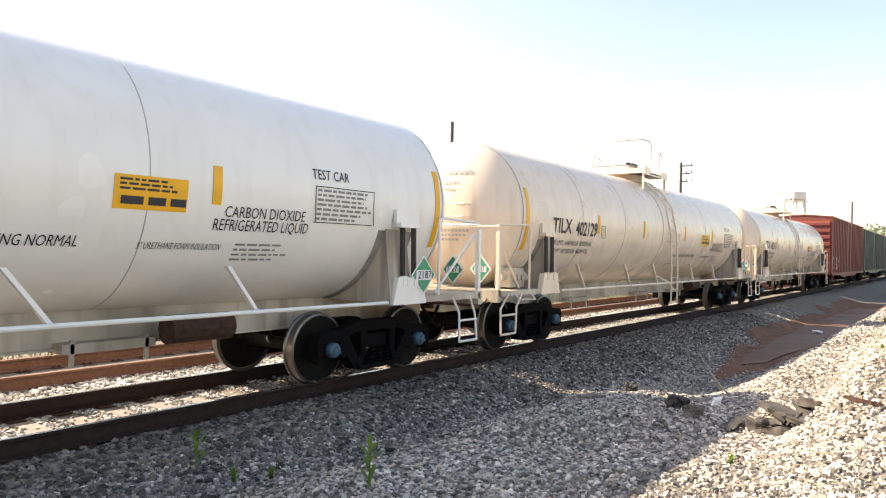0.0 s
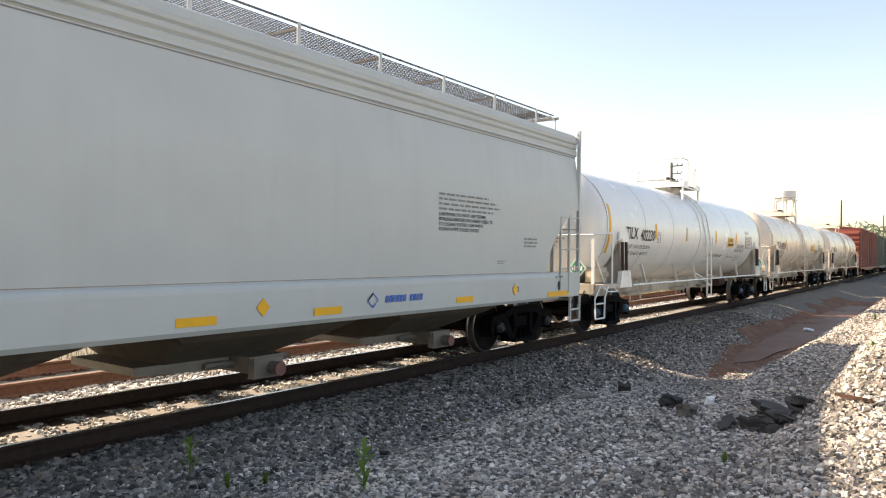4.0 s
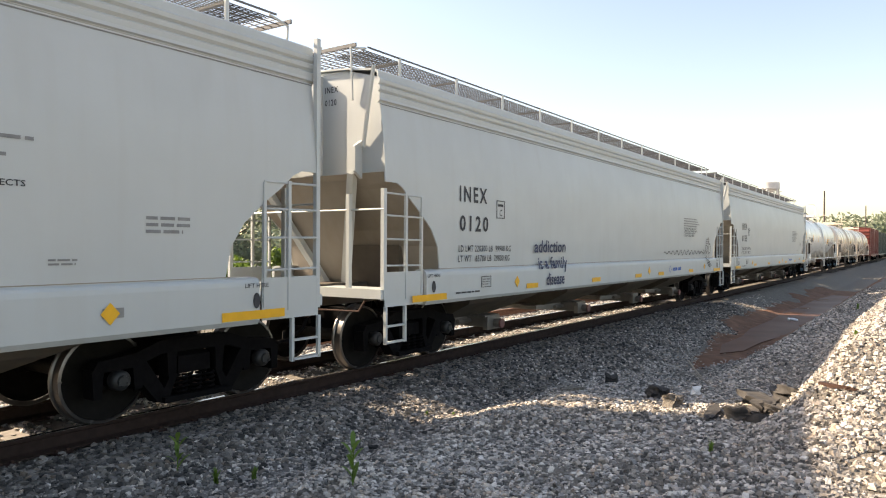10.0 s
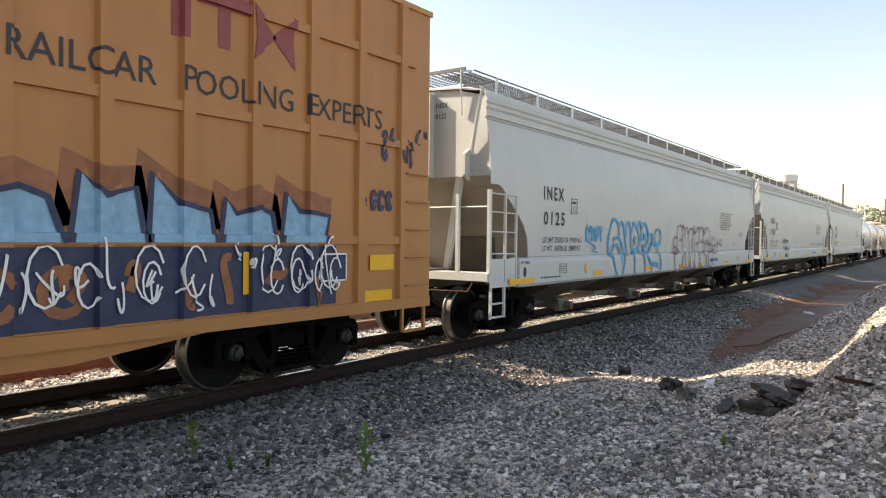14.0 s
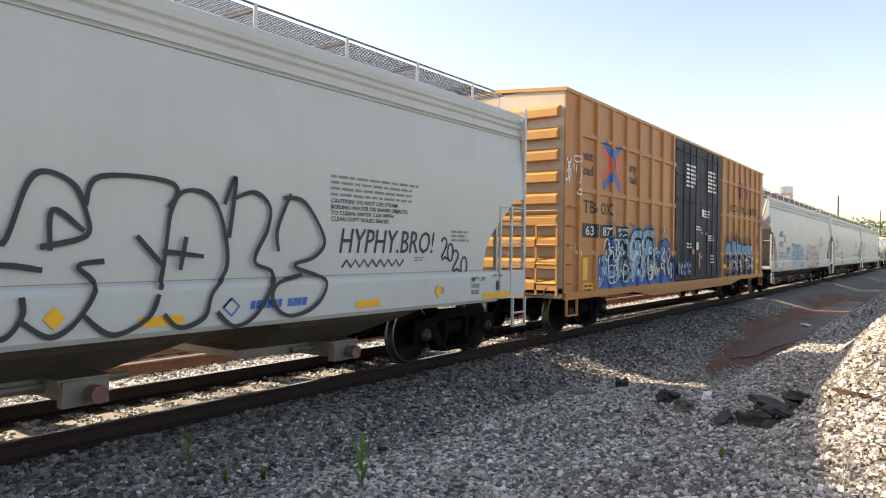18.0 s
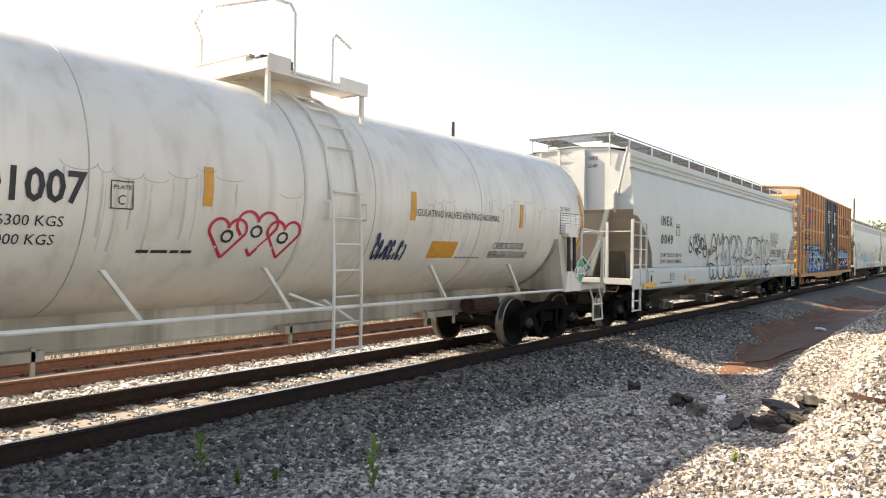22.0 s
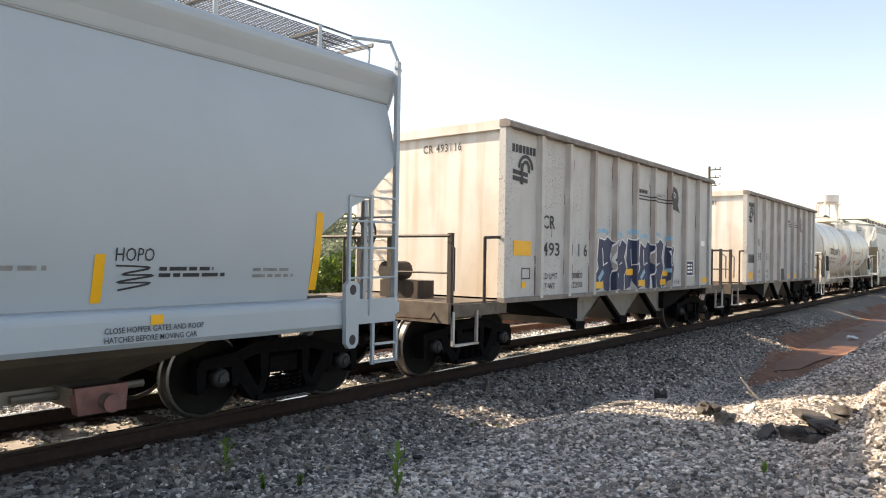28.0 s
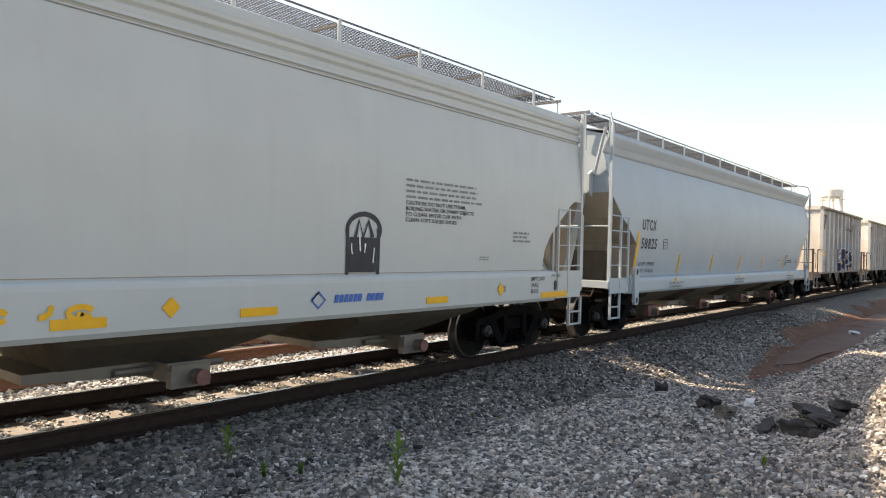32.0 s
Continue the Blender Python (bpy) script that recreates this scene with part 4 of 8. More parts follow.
            bm_tube(bm, [(sgn * (deck - 0.30), y, 0.98), (sgn * (deck - 0.10), y - 0.03 * ys, 0.72), (sgn * (deck - 0.08), y, 0.30), (sgn * (deck - 0.55), y, 0.30), (sgn * (deck - 0.57), y, 0.74), (sgn * (deck - 0.75), y, 0.98)], 0.02)
            bm_cyl(bm, (sgn * (deck - 0.09), y, 0.62), (sgn * (deck - 0.56), y, 0.62), 0.018, 6)
            part("step", bm, paint, c)
        bm = bmesh.new()   # diamond placard on the end
        x = sgn * (deck - 0.12)
        bm_prism(bm, [(-1.26, 1.38), (-1.05, 1.14), (-0.84, 1.38), (-1.05, 1.62)], x - 0.01, x + 0.01, "x")
        plc = part("placard", bm, WHITEINK, c, "green and white diamond placard")
        for r, w, m in ((0.18, 0.014, GREENSIGN), (0.12, 0.018, WHITEINK)):
            bm = bmesh.new()
            bm_prism(bm, [(-1.05 - r, 1.38), (-1.05, 1.38 - r * 1.15), (-1.05 + r, 1.38), (-1.05, 1.38 + r * 1.15)] if r > 0.15 else [(-1.05 - r, 1.33), (-1.05 + r, 1.33), (-1.05 + r, 1.43), (-1.05 - r, 1.43)], x - w, x + w, "x")
            part("placard_face", bm, m, plc)
        me = letters("2187", 0.085, 0.8, thick=0.01)
        for v in me.vertices:
            v.co = (x - 0.021, -0.94 - v.co.x, v.co.z + 1.34)
        part("placard_number", me, INK, plc)
        coupler(c, sgn * deck, sgn)
        truck(c, sgn * truck_at, CAPBLUE if not dirty else CAPGREY)
    # diamond placard that faces the near side, by the front saddle
    px = truck_at + 0.42
    for k, (r, m) in enumerate(((0.27, WHITEINK), (0.245, GREENSIGN), (0.13, WHITEINK))):
        bm = bmesh.new()
        bm_prism(bm, [(px - r, 1.33), (px, 1.33 - r), (px + r, 1.33), (px, 1.33 + r)] if k < 2 else [(px - 0.17, 1.26), (px + 0.17, 1.26), (px + 0.17, 1.40), (px - 0.17, 1.40)], -1.535 - 0.004 * k, -1.53 - 0.004 * k)
        part("placard", bm, m, c)
    write(c, "2187", px - 0.15, 1.28, 0.11, INK, lambda z: -1.545, name="placard_number", wide=0.3)
    # running pipe along the side on slanted brackets
    bm = bmesh.new()
    for ys in (-1, 1):
        bm_cyl(bm, (-truck_at + 0.3, ys * 1.5, 0.97), (truck_at - 0.3, ys * 1.5, 0.97), 0.024, 8)
    part("side_handrail", bm, paint, c)
    for x in (-5.1, -2.6, -0.75, 2.3, 4.5):
        for ys in (-1, 1):
            bm = bmesh.new()
            bm_prism(bm, [(x - 0.41, 1.46), (x - 0.36, 1.46), (x + 0.025, 0.97), (x - 0.025, 0.97)], ys * 1.28, ys * 1.34)
            bm_cyl(bm, (x, ys * 1.25, 0.95), (x, ys * 1.5, 0.97), 0.022, 6)
            part("rail_bracket", bm, paint, c)
    bm = bmesh.new()
    for x in (-3.6, 0.4, 3.3):
        bm_box(bm, x - 0.5, x + 0.5, -0.5, 0.5, 0.56, 0.66)
        for dx in (-0.4, 0.4):
            bm_box(bm, x + dx - 0.02, x + dx + 0.02, -0.5, -0.46, 0.42, 0.7)
        part("brake_bracket", bm, TANKGRIME, c)
        bm = bmesh.new()
    bm_cyl(bm, (3.8, -0.7, 0.75), (4.6, -0.7, 0.75), 0.16, 12)
    part("brake_cylinder", bm, RUSTY, c)
    # side ladder over the curve
    for ys in (-1, 1):
        bm = bmesh.new()
        for x in (-0.24, 0.24):
            pts = [(x, ys * 1.52, 0.42), (x, ys * 1.52, 1.3), (x, ys * 1.49, 2.0), (x, ys * 1.46, 2.35)]
            pts += [(x, ys * 1.47 * math.cos(radians(a)), TZ + 1.47 * math.sin(radians(a))) for a in (25, 45, 60, 72)]
            bm_tube(bm, pts, 0.022)
        ladder = part("side_ladder", bm, paint, c)
        for z in (0.46, 0.78, 1.1, 1.42, 1.74, 2.06, 2.38):
            bm = bmesh.new()
            bm_cyl(bm, (-0.24, ys * 1.5, z), (0.24, ys * 1.5, z), 0.014, 6)
            part("rung", bm, paint, ladder)
        for a in (24, 37, 50, 63):
            y, z = ys * 1.47 * math.cos(radians(a)), TZ + 1.47 * math.sin(radians(a))
            bm = bmesh.new()
            bm_cyl(bm, (-0.24, y, z), (0.24, y, z), 0.014, 6)
            part("rung", bm, paint, ladder)
        for x in (-0.32, 0.32):
            bm = bmesh.new()
            bm_tube(bm, [(x, ys * 1.42, 2.05), (x, ys * 1.52, 2.05), (x, ys * 1.52, 2.25), (x, ys * 1.42, 2.25)], 0.014)
            part("ladder_bracket", bm, paint, ladder)
        for pts in ([(-0.26, ys * 1.5, 0.95), (-0.75, ys * 1.3, 1.15)], [(0.26, ys * 1.5, 0.72), (-0.2, ys * 1.3, 1.05)]):
            bm = bmesh.new()
            bm_tube(bm, pts, 0.02)
            part("ladder_stay", bm, paint, ladder)
    # top platform with toe boards, valves and bent rails
    px0, px1 = -0.83, 0.90
    for ys in (-1, 1):
        bm = bmesh.new()
        bm_box(bm, px0, px1, min(ys * 0.42, ys * 0.95), max(ys * 0.42, ys * 0.95), 3.84, 3.87)
        part("top_platform", bm, GRATE if not dirty else paint, c)
        for x in (px0 + 0.05, px1 - 0.05):
            bm = bmesh.new()
            bm_box(bm, x - 0.025, x + 0.025, ys * 0.9 - 0.025, ys * 0.9 + 0.025, 3.3, 3.86)
            part("platform_leg", bm, paint, c)
        for xa, xb, hi in ((px0, -0.48, 4.0), (0.36, px1, 3.96)):
            bm = bmesh.new()
            bm_box(bm, xa, xb, ys * 0.96 - 0.006, ys * 0.96 + 0.006, 3.82, hi)
            part("toe_board", bm, paint, c)
        bm = bmesh.new()
        bm_box(bm, px0, px1, ys * 0.955 - 0.012, ys * 0.955 + 0.012, 3.785, 3.82)
        part("platform_edge", bm, paint, c)
        bm = bmesh.new()
        bm_tube(bm, [(-0.42, ys * 0.96, 3.80), (-0.42, ys * 0.96, 4.58), (-0.48, ys * 0.94, 4.68), (-0.64, ys * 0.8, 4.73), (-0.98, ys * 0.15, 4.66)], 0.018)
        part("platform_rail", bm, paint, c)
        bm = bmesh.new()
        bm_tube(bm, [(0.22, ys * 0.96, 3.80), (0.22, ys * 0.96, 4.42), (0.30, ys * 0.94, 4.50), (0.62, ys * 0.9, 4.40)], 0.018)
        part("platform_rail", bm, paint, c)
    for x in (px0, px1):
        bm = bmesh.new()
        bm_box(bm, x - 0.006, x + 0.006, -0.955, 0.955, 3.82, 3.95)
        part("toe_board", bm, paint, c)
    for k in range(4):
        bm = bmesh.new()
        bm_box(bm, -0.78 + 0.13 * k, -0.70 + 0.13 * k, -0.55, 0.55, 4.03, 4.06)
        part("hatch_slat", bm, OUTLET, c, "dark slat over the valves")
    bm = bmesh.new()
    bm_box(bm, -0.80, -0.28, -0.5, 0.5, 3.87, 4.03)
    part("valve_housing", bm, paint, c)
    # rear head: stencilled number, round plate, lifting brackets, brake wheel and valve gear on the deck

    def head(y, z):
        q = min(0.98, math.hypot(y, z - TZ) / TR)
        return -shell + 0.70 * (1 - math.sqrt(1 - q * q)) - 0.006

    def on_head(name, grid, mat, label=""):
        bm = bmesh.new()
        rows = [[bm.verts.new((head(y, z), y, z)) for y, z in row] for row in grid]
        for p, q in zip(rows, rows[1:]):
            for i in range(len(p) - 1):
                bm.faces.new((p[i], p[i + 1], q[i + 1], q[i]))
        part(name, bm, mat, c, label)
    for k, (z, n, w) in enumerate(((3.05, 6, 0.085), (2.88, 5, 0.06), (2.76, 4, 0.06), (2.10, 8, 0.05), (2.02, 9, 0.05), (1.94, 8, 0.05), (1.86, 6, 0.05))):
        for i in range(n):
            y = 0.02 - (w + 0.022) * i
            on_head("head_stencil", [[(y, z), (y - w, z)], [(y, z + w * 0.9), (y - w, z + w * 0.7)]], TANKSEAM)
    if dirty:
        on_head("soot_streak", [[(-0.62 - 0.02 * math.sin(k) - 0.10 * i, 1.30 + 0.12 * k) for i in range(4)] for k in range(9)], SOOTPAD, "dark sooty streak down the tank head")
        on_head("soot_streak", [[(-0.70 - 0.015 * math.sin(k * 2) - 0.06 * i, 1.36 + 0.10 * k) for i in range(3)] for k in range(8)], BLEED, "black sooty streak down the tank head")
        bm = bmesh.new()
        bm_lathe(bm, [(0.60, 1.02), (0.62, 1.05), (0.60, 1.75), (0.58, 1.78)], 20, (-shell + 0.55, -0.1, 0), "z")
        part("head_support", bm, SOOTPAD, c, "sooty rounded support under the tank head", smooth=True)
    else:
        on_head("round_plate", [[(0.15 + r * math.cos(a * 0.5236), 2.42 + r * math.sin(a * 0.5236)) for a in range(13)] for r in (0.30, 0.285)], TANKSEAM, "round plate on the tank head")
        for z in (2.28, 2.50):
            bm = bmesh.new()
            bm_tube(bm, [(head(-0.45, z) + 0.02, -0.45, z), (head(-0.45, z) - 0.16, -0.45, z), (head(-0.45, z) - 0.16, -0.62, z), (head(-0.62, z) + 0.02, -0.62, z)], 0.018)
            part("head_grab", bm, paint, c)
    bm = bmesh.new()
    bm_lathe(bm, [(0.27, 0.0), (0.285, 0.018), (0.27, 0.036), (0.255, 0.018), (0.27, 0.0)], 22, (-deck + 0.10, 0.62, 1.95), "x")
    for k in range(3):
        a = k * math.pi / 3
        bm_cyl(bm, (-deck + 0.12, 0.62 - 0.27 * math.cos(a), 1.95 - 0.27 * math.sin(a)), (-deck + 0.12, 0.62 + 0.27 * math.cos(a), 1.95 + 0.27 * math.sin(a)), 0.011, 5)
    part("brake_wheel", bm, TANKGRIME, c)
    bm = bmesh.new()
    bm_prism(bm, [(-deck + 0.16, 1.45), (-deck + 0.16, 1.82), (-deck + 0.24, 1.92), (-deck + 0.62, 1.88), (-deck + 0.66, 1.45)], 0.36, 0.82)
    part("brake_housing", bm, TANKGRIME, c)
    bm = bmesh.new()
    bm_box(bm, -deck + 0.35, -deck + 0.55, 0.45, 0.72, 1.03, 1.46)
    part("housing_post", bm, TANKGRIME, c)
    bm = bmesh.new()
    vx = -truck_at - 0.95
    bm_prism(bm, [(vx - 0.30, 1.06), (vx - 0.30, 1.34), (vx - 0.22, 1.40), (vx + 0.14, 1.40), (vx + 0.18, 1.34), (vx + 0.18, 1.06)], -1.30, -0.98)
    bm_cyl(bm, (vx + 0.16, -1.14, 1.22), (vx + 0.44, -1.14, 1.22), 0.10, 10)
    bm_cyl(bm, (vx - 0.42, -1.14, 1.24), (vx - 0.28, -1.14, 1.24), 0.075, 10)
    for dx in (-0.2, -0.06, 0.08):
        bm_cyl(bm, (vx + dx, -1.30, 1.23), (vx + dx, -1.34, 1.23), 0.05, 8)
    part("brake_valve", bm, TANKGRIME, c, "cream brake valve with pipe flanges on the deck")
    bm = bmesh.new()   # bent grab iron under the deck edge
    bm_tube(bm, [(-deck + 0.5, -1.5, 0.96), (-deck + 0.5, -1.60, 0.88), (-deck + 1.05, -1.60, 0.86), (-deck + 1.05, -1.5, 0.96)], 0.014)
    part("deck_grab", bm, paint, c)
    bm = bmesh.new()
    bm_lathe(bm, [(0.55, 3.66), (0.55, 3.86), (0.5, 3.94), (0.42, 3.96), (0.42, 4.04), (0.0, 4.04)], 20, (0, 0, 0), "z")
    bm_cyl(bm, (-0.5, -0.1, 3.84), (-0.5, -0.1, 4.1), 0.12, 10)
    part("dome", bm, paint, c, smooth=True)
    bm = bmesh.new()
    bm_cyl(bm, (-0.35, -0.3, 3.99), (-0.35, -0.3, 4.17), 0.07, 8)
    bm_cyl(bm, (-0.2, -0.35, 4.12), (0.1, -0.35, 4.12), 0.06, 8)
    part("valve", bm, INK, c, "dark valve on the dome")
    return c


def tank_marks(c, mark, number, lim, wt, shell=8.45, orange_sign=True, seed=1):
    s = tank_skin
    x0 = -shell + 0.72
    tx = x0 if orange_sign else x0 + 0.62
    tape = YELLOW if orange_sign else FADEDREF
    patch(c, "reflector", x0, x0 + 0.11, 1.72, 2.84, tape, s, n=10)
    patch(c, "reflector", shell - 0.80, shell - 0.69, 1.72, 2.84, tape, s, n=10)
    for x in ((-4.66, -1.98, 1.18, 3.85) if orange_sign else (-4.42, -1.98, 1.36, 4.36)):
        patch(c, "reflector", x, x + 0.11, 2.10, 2.50, tape, s, n=5)
    write(c, mark, tx + 1.02, 2.08, 0.27, INK, s, wide=0.82, thick=0.02)
    write(c, number, tx + 2.02, 2.05, 0.27, INK, s, wide=1.02, thick=0.02)
    write(c, lim, tx + 1.12, 1.84, 0.09, INK, s, wide=1.75, name="load_limit")
    write(c, wt, tx + 1.1, 1.68, 0.09, INK, s, wide=1.72, name="light_weight")
    frame_box(c, tx + 3.26, tx + 3.48, 2.02, 2.28, INK, s, 0.01)
    write(c, "C", tx + 3.33, 2.06, 0.09, INK, s, name="plate_letter")
    write(c, "PLATE", tx + 3.285, 2.20, 0.04, INK, s, name="plate_word", wide=0.17)
    if orange_sign:
        patch(c, "hazard_sign", 2.80, 3.56, 2.0, 2.32, YELLOW, s, "yellow emergency notice", n=3)
        bars(c, 2.85, 3.52, 2.17, 2.30, 3, INK, lambda z: s(z) - 0.005, seed=2)
        bars(c, 2.87, 3.60, 2.03, 2.14, 1, INK, lambda z: s(z) - 0.005, seed=3, fill=0.7)
        write(c, "CARBON DIOXIDE", 4.02, 1.98, 0.12, INK, s, wide=1.12, name="contents_name")
        write(c, "REFRIGERATED LIQUID", 3.90, 1.84, 0.12, INK, s, wide=1.32, name="contents_name")
        write(c, "REGULATING VALVES VENTING NORMAL", 0.55, 1.64, 0.10, INK, s, wide=2.0, name="notice", shear=0.15)
        write(c, "5\" URETHANE FOAM INSULATION", 3.12, 1.63, 0.065, INK, s, wide=0.95, name="notice", shear=0.15)
        bars(c, 4.25, 5.05, 1.50, 1.72, 4, INKGREY, s, seed=5, fill=0.4)
        bars(c, 0.5, 1.3, 1.44, 1.54, 2, INKGREY, s, seed=6, fill=0.4)
        write(c, "TEST CAR", 5.23, 2.50, 0.12, INK, s, wide=0.62, name="test_heading")
        frame_box(c, 5.28, 6.32, 1.98, 2.42, INK, s, 0.01)
        bars(c, 5.31, 6.28, 2.0, 2.40, 7, INKGREY, s, seed=7, fill=0.5)
    return c


# ---------------------------------------------------------------- open hopper


def open_hopper(u, label, mark, number, weights, graffiti=False):
    c = car("open_hopper", u, label, "open hopper", "open hopper cars")
    s, half, deck = (lambda z: -1.56), 4.83, 6.15
    bm = bmesh.new()
    for sgn in (-1, 1):
        bm_prism(bm, [(-half, 1.05), (half, 1.05), (half, 3.76), (-half, 3.76)], sgn * 1.56, sgn * 1.53)
    part("side_sheet", bm, OPENC, c)
    for sgn in (-1, 1):
        bm = bmesh.new()
        bm_box(bm, sgn * half - 0.02, sgn * half + 0.02, -1.53, 1.53, 1.05, 3.74)
        bm_box(bm, sgn * (half + 0.03) - 0.05, sgn * (half + 0.03) + 0.05, -1.6, 1.6, 3.68, 3.83)
        part("end_sheet", bm, OPENEND, c)
        for ys in (-1, 1):
            bm = bmesh.new()
            bm_box(bm, sgn * half - 0.09, sgn * half + 0.09, min(ys * 1.5, ys * 1.62), max(ys * 1.5, ys * 1.62), 1.0, 3.83)
            part("corner_post", bm, OPENC, c)
        bm = bmesh.new()
        bm_prism(bm, [(sgn * (half - 0.02), 1.6), (sgn * (half - 2.6), 0.95), (sgn * (half - 2.6), 1.0), (sgn * (half - 0.02), 1.66)], -1.5, 1.5)
        part("floor_slope", bm, RUSTY, c)
        bm = bmesh.new()
        bm_prism(bm, [(sgn * (half - 0.55), 1.03), (sgn * (half - 2.7), 1.03), (sgn * (half - 2.7), 0.56), (sgn * (half - 2.25), 0.60)], -1.42, 1.42)
        part("slope_pocket", bm, BLACK, c, "dark underside sloping to the pockets")
    for k in range(9):
        x = -half + 1.0 + k * (2 * half - 1.9) / 8
        for ys in (-1, 1):
            bm = bmesh.new()
            bm_prism(bm, [(x - 0.07, ys * 1.56), (x - 0.045, ys * 1.655), (x + 0.045, ys * 1.655), (x + 0.07, ys * 1.56)], 1.02, 3.72, "z")
            part("side_rib", bm, RUSTRIB, c, "rust-streaked side post")
    bm = bmesh.new()
    for ys in (-1, 1):
        bm_prism(bm, [(ys * 1.50, 3.71), (ys * 1.70, 3.71), (ys * 1.70, 3.78), (ys * 1.62, 3.83), (ys * 1.50, 3.83)], -half - 0.1, half + 0.1, "x")
    part("top_chord", bm, CHORD, c)
    bm = bmesh.new()
    for ys in (-1, 1):
        bm_prism(bm, [(ys * 1.50, 0.985), (ys * 1.64, 0.985), (ys * 1.64, 1.06), (ys * 1.50, 1.06)], -half - 0.1, half + 0.1, "x")
    part("side_sill", bm, CHORD, c, "rusty bottom edge of the side")
    bm = bmesh.new()
    bm_box(bm, -deck, deck, -0.3, 0.3, 0.62, 0.95)
    part("centre_sill", bm, RUSTY, c)
    for k in range(3):
        xc = (k - 1) * 1.93 + 0.05
        bm = bmesh.new()
        for ys in (-1, 1):
            bm_prism(bm, [(xc - 1.02, 0.98), (xc + 1.02, 0.98), (xc + 0.1, 0.42), (xc - 0.1, 0.42)], ys * 1.30, ys * 1.26)
        bm_prism(bm, [(xc - 1.02, 0.98), (xc - 0.12, 0.42), (xc - 0.05, 0.42), (xc - 0.95, 0.98)], -1.3, 1.3)
        bm_prism(bm, [(xc + 1.02, 0.98), (xc + 0.12, 0.42), (xc + 0.05, 0.42), (xc + 0.95, 0.98)], -1.3, 1.3)
        part("hopper_pocket", bm, POCKET, c)
        bm = bmesh.new()
        bm_prism(bm, [(xc - 1.08, 1.0), (xc - 0.95, 1.0), (xc - 0.02, 0.38), (xc - 0.16, 0.38)], -1.40, -1.28)
        bm_box(bm, xc - 0.3, xc + 0.05, -1.42, -1.30, 0.36, 0.50)
        part("pocket_door", bm, BLACK, c)
    for sgn in (-1, 1):
        bm = bmesh.new()
        xa, xb = sorted((sgn * (half - 0.1), sgn * deck))
        bm_box(bm, xa, xb, -1.5, 1.5, 0.96, 1.02)
        bm_box(bm, xa, xb, -1.55, -1.45, 0.82, 1.0)
        bm_box(bm, xa, xb, 1.45, 1.55, 0.82, 1.0)
        bm_box(bm, sgn * deck - 0.06, sgn * deck + 0.06, -1.55, 1.55, 0.74, 1.03)
        part("end_platform", bm, DECKIRON, c)
        bm = bmesh.new()
        for ys in (-1, 1):
            bm_box(bm, sgn * (deck - 0.04) - 0.035, sgn * (deck - 0.04) + 0.035, ys * 1.50 - 0.035, ys * 1.50 + 0.035, 0.72, 2.02)
            part("end_post", bm, IRONPOST, c, "dark rusty end post")
            bm = bmesh.new()
            bm_tube(bm, [(sgn * (deck - 0.85), ys * 1.52, 0.9), (sgn * (deck - 0.85), ys * 1.52, 1.98), (sgn * (half + 0.02), ys * 1.52, 2.0)], 0.025)
            part("side_handrail", bm, IRONPOST, c)
            bm = bmesh.new()
            bm_tube(bm, [(sgn * (deck + 0.03), ys * 1.5, 1.9), (sgn * (deck + 0.03), ys * 1.62, 1.8), (sgn * (deck + 0.03), ys * 1.62, 1.2)], 0.014)
            part("grab_iron", bm, IRONPOST, c)
            bm = bmesh.new()
        bm_cyl(bm, (sgn * (deck - 0.02), -1.5, 1.98), (sgn * (deck - 0.02), 1.5, 1.98), 0.025, 6)
        bm_cyl(bm, (sgn * (deck - 0.02), -1.5, 1.45), (sgn * (deck - 0.02), -0.4, 1.45), 0.015, 6)
        for y in (-0.3, 0.35):
            bm_box(bm, sgn * (deck - 0.1) - 0.045, sgn * (deck - 0.1) + 0.045, y - 0.045, y + 0.045, 1.0, 1.98)
        part("end_handrail", bm, IRONPOST, c, "dark rusty end handrail posts")
        bm = bmesh.new()
        bm_lathe(bm, [(0.25, 0.0), (0.275, 0.02), (0.25, 0.04), (0.225, 0.02), (0.25, 0.0)], 20, (sgn * (deck - 0.3), 0.5, 2.05), "x")
        for k in range(3):
            a = k * math.pi / 3
            bm_cyl(bm, (sgn * (deck - 0.3) + 0.02, 0.5 - 0.25 * math.cos(a), 2.05 - 0.25 * math.sin(a)), (sgn * (deck - 0.3) + 0.02, 0.5 + 0.25 * math.cos(a), 2.05 + 0.25 * math.sin(a)), 0.012, 5)
        bm_cyl(bm, (sgn * (deck - 0.9), 0.1, 1.45), (sgn * (deck - 0.4), 0.1, 1.45), 0.15, 12)
        bm_box(bm, sgn * (deck - 0.7) - 0.2, sgn * (deck - 0.7) + 0.2, -0.5, 0.3, 1.03, 1.3)
        part("brake_gear", bm, IRONPOST, c)
        bm = bmesh.new()
        for k in range(6):
            z = 1.6 + 0.36 * k
            bm_tube(bm, [(sgn * half, 1.42, z), (sgn * (half + 0.1), 1.42, z), (sgn * (half + 0.1), 0.98, z), (sgn * half, 0.98, z)], 0.013)
        part("end_ladder", bm, OPENC, c)
        bm = bmesh.new()
        for dx in (0.05, 0.62):
            bm_box(bm, sgn * (deck - dx) - 0.02, sgn * (deck - dx) + 0.02, -1.57, -1.53, 0.42, 0.9)
        bm_box(bm, min(sgn * (deck - 0.05), sgn * (deck - 0.62)), max(sgn * (deck - 0.05), sgn * (deck - 0.62)), -1.60, -1.53, 0.41, 0.44)
        part("step", bm, RUSTRIB, c)
        coupler(c, sgn * deck, sgn)
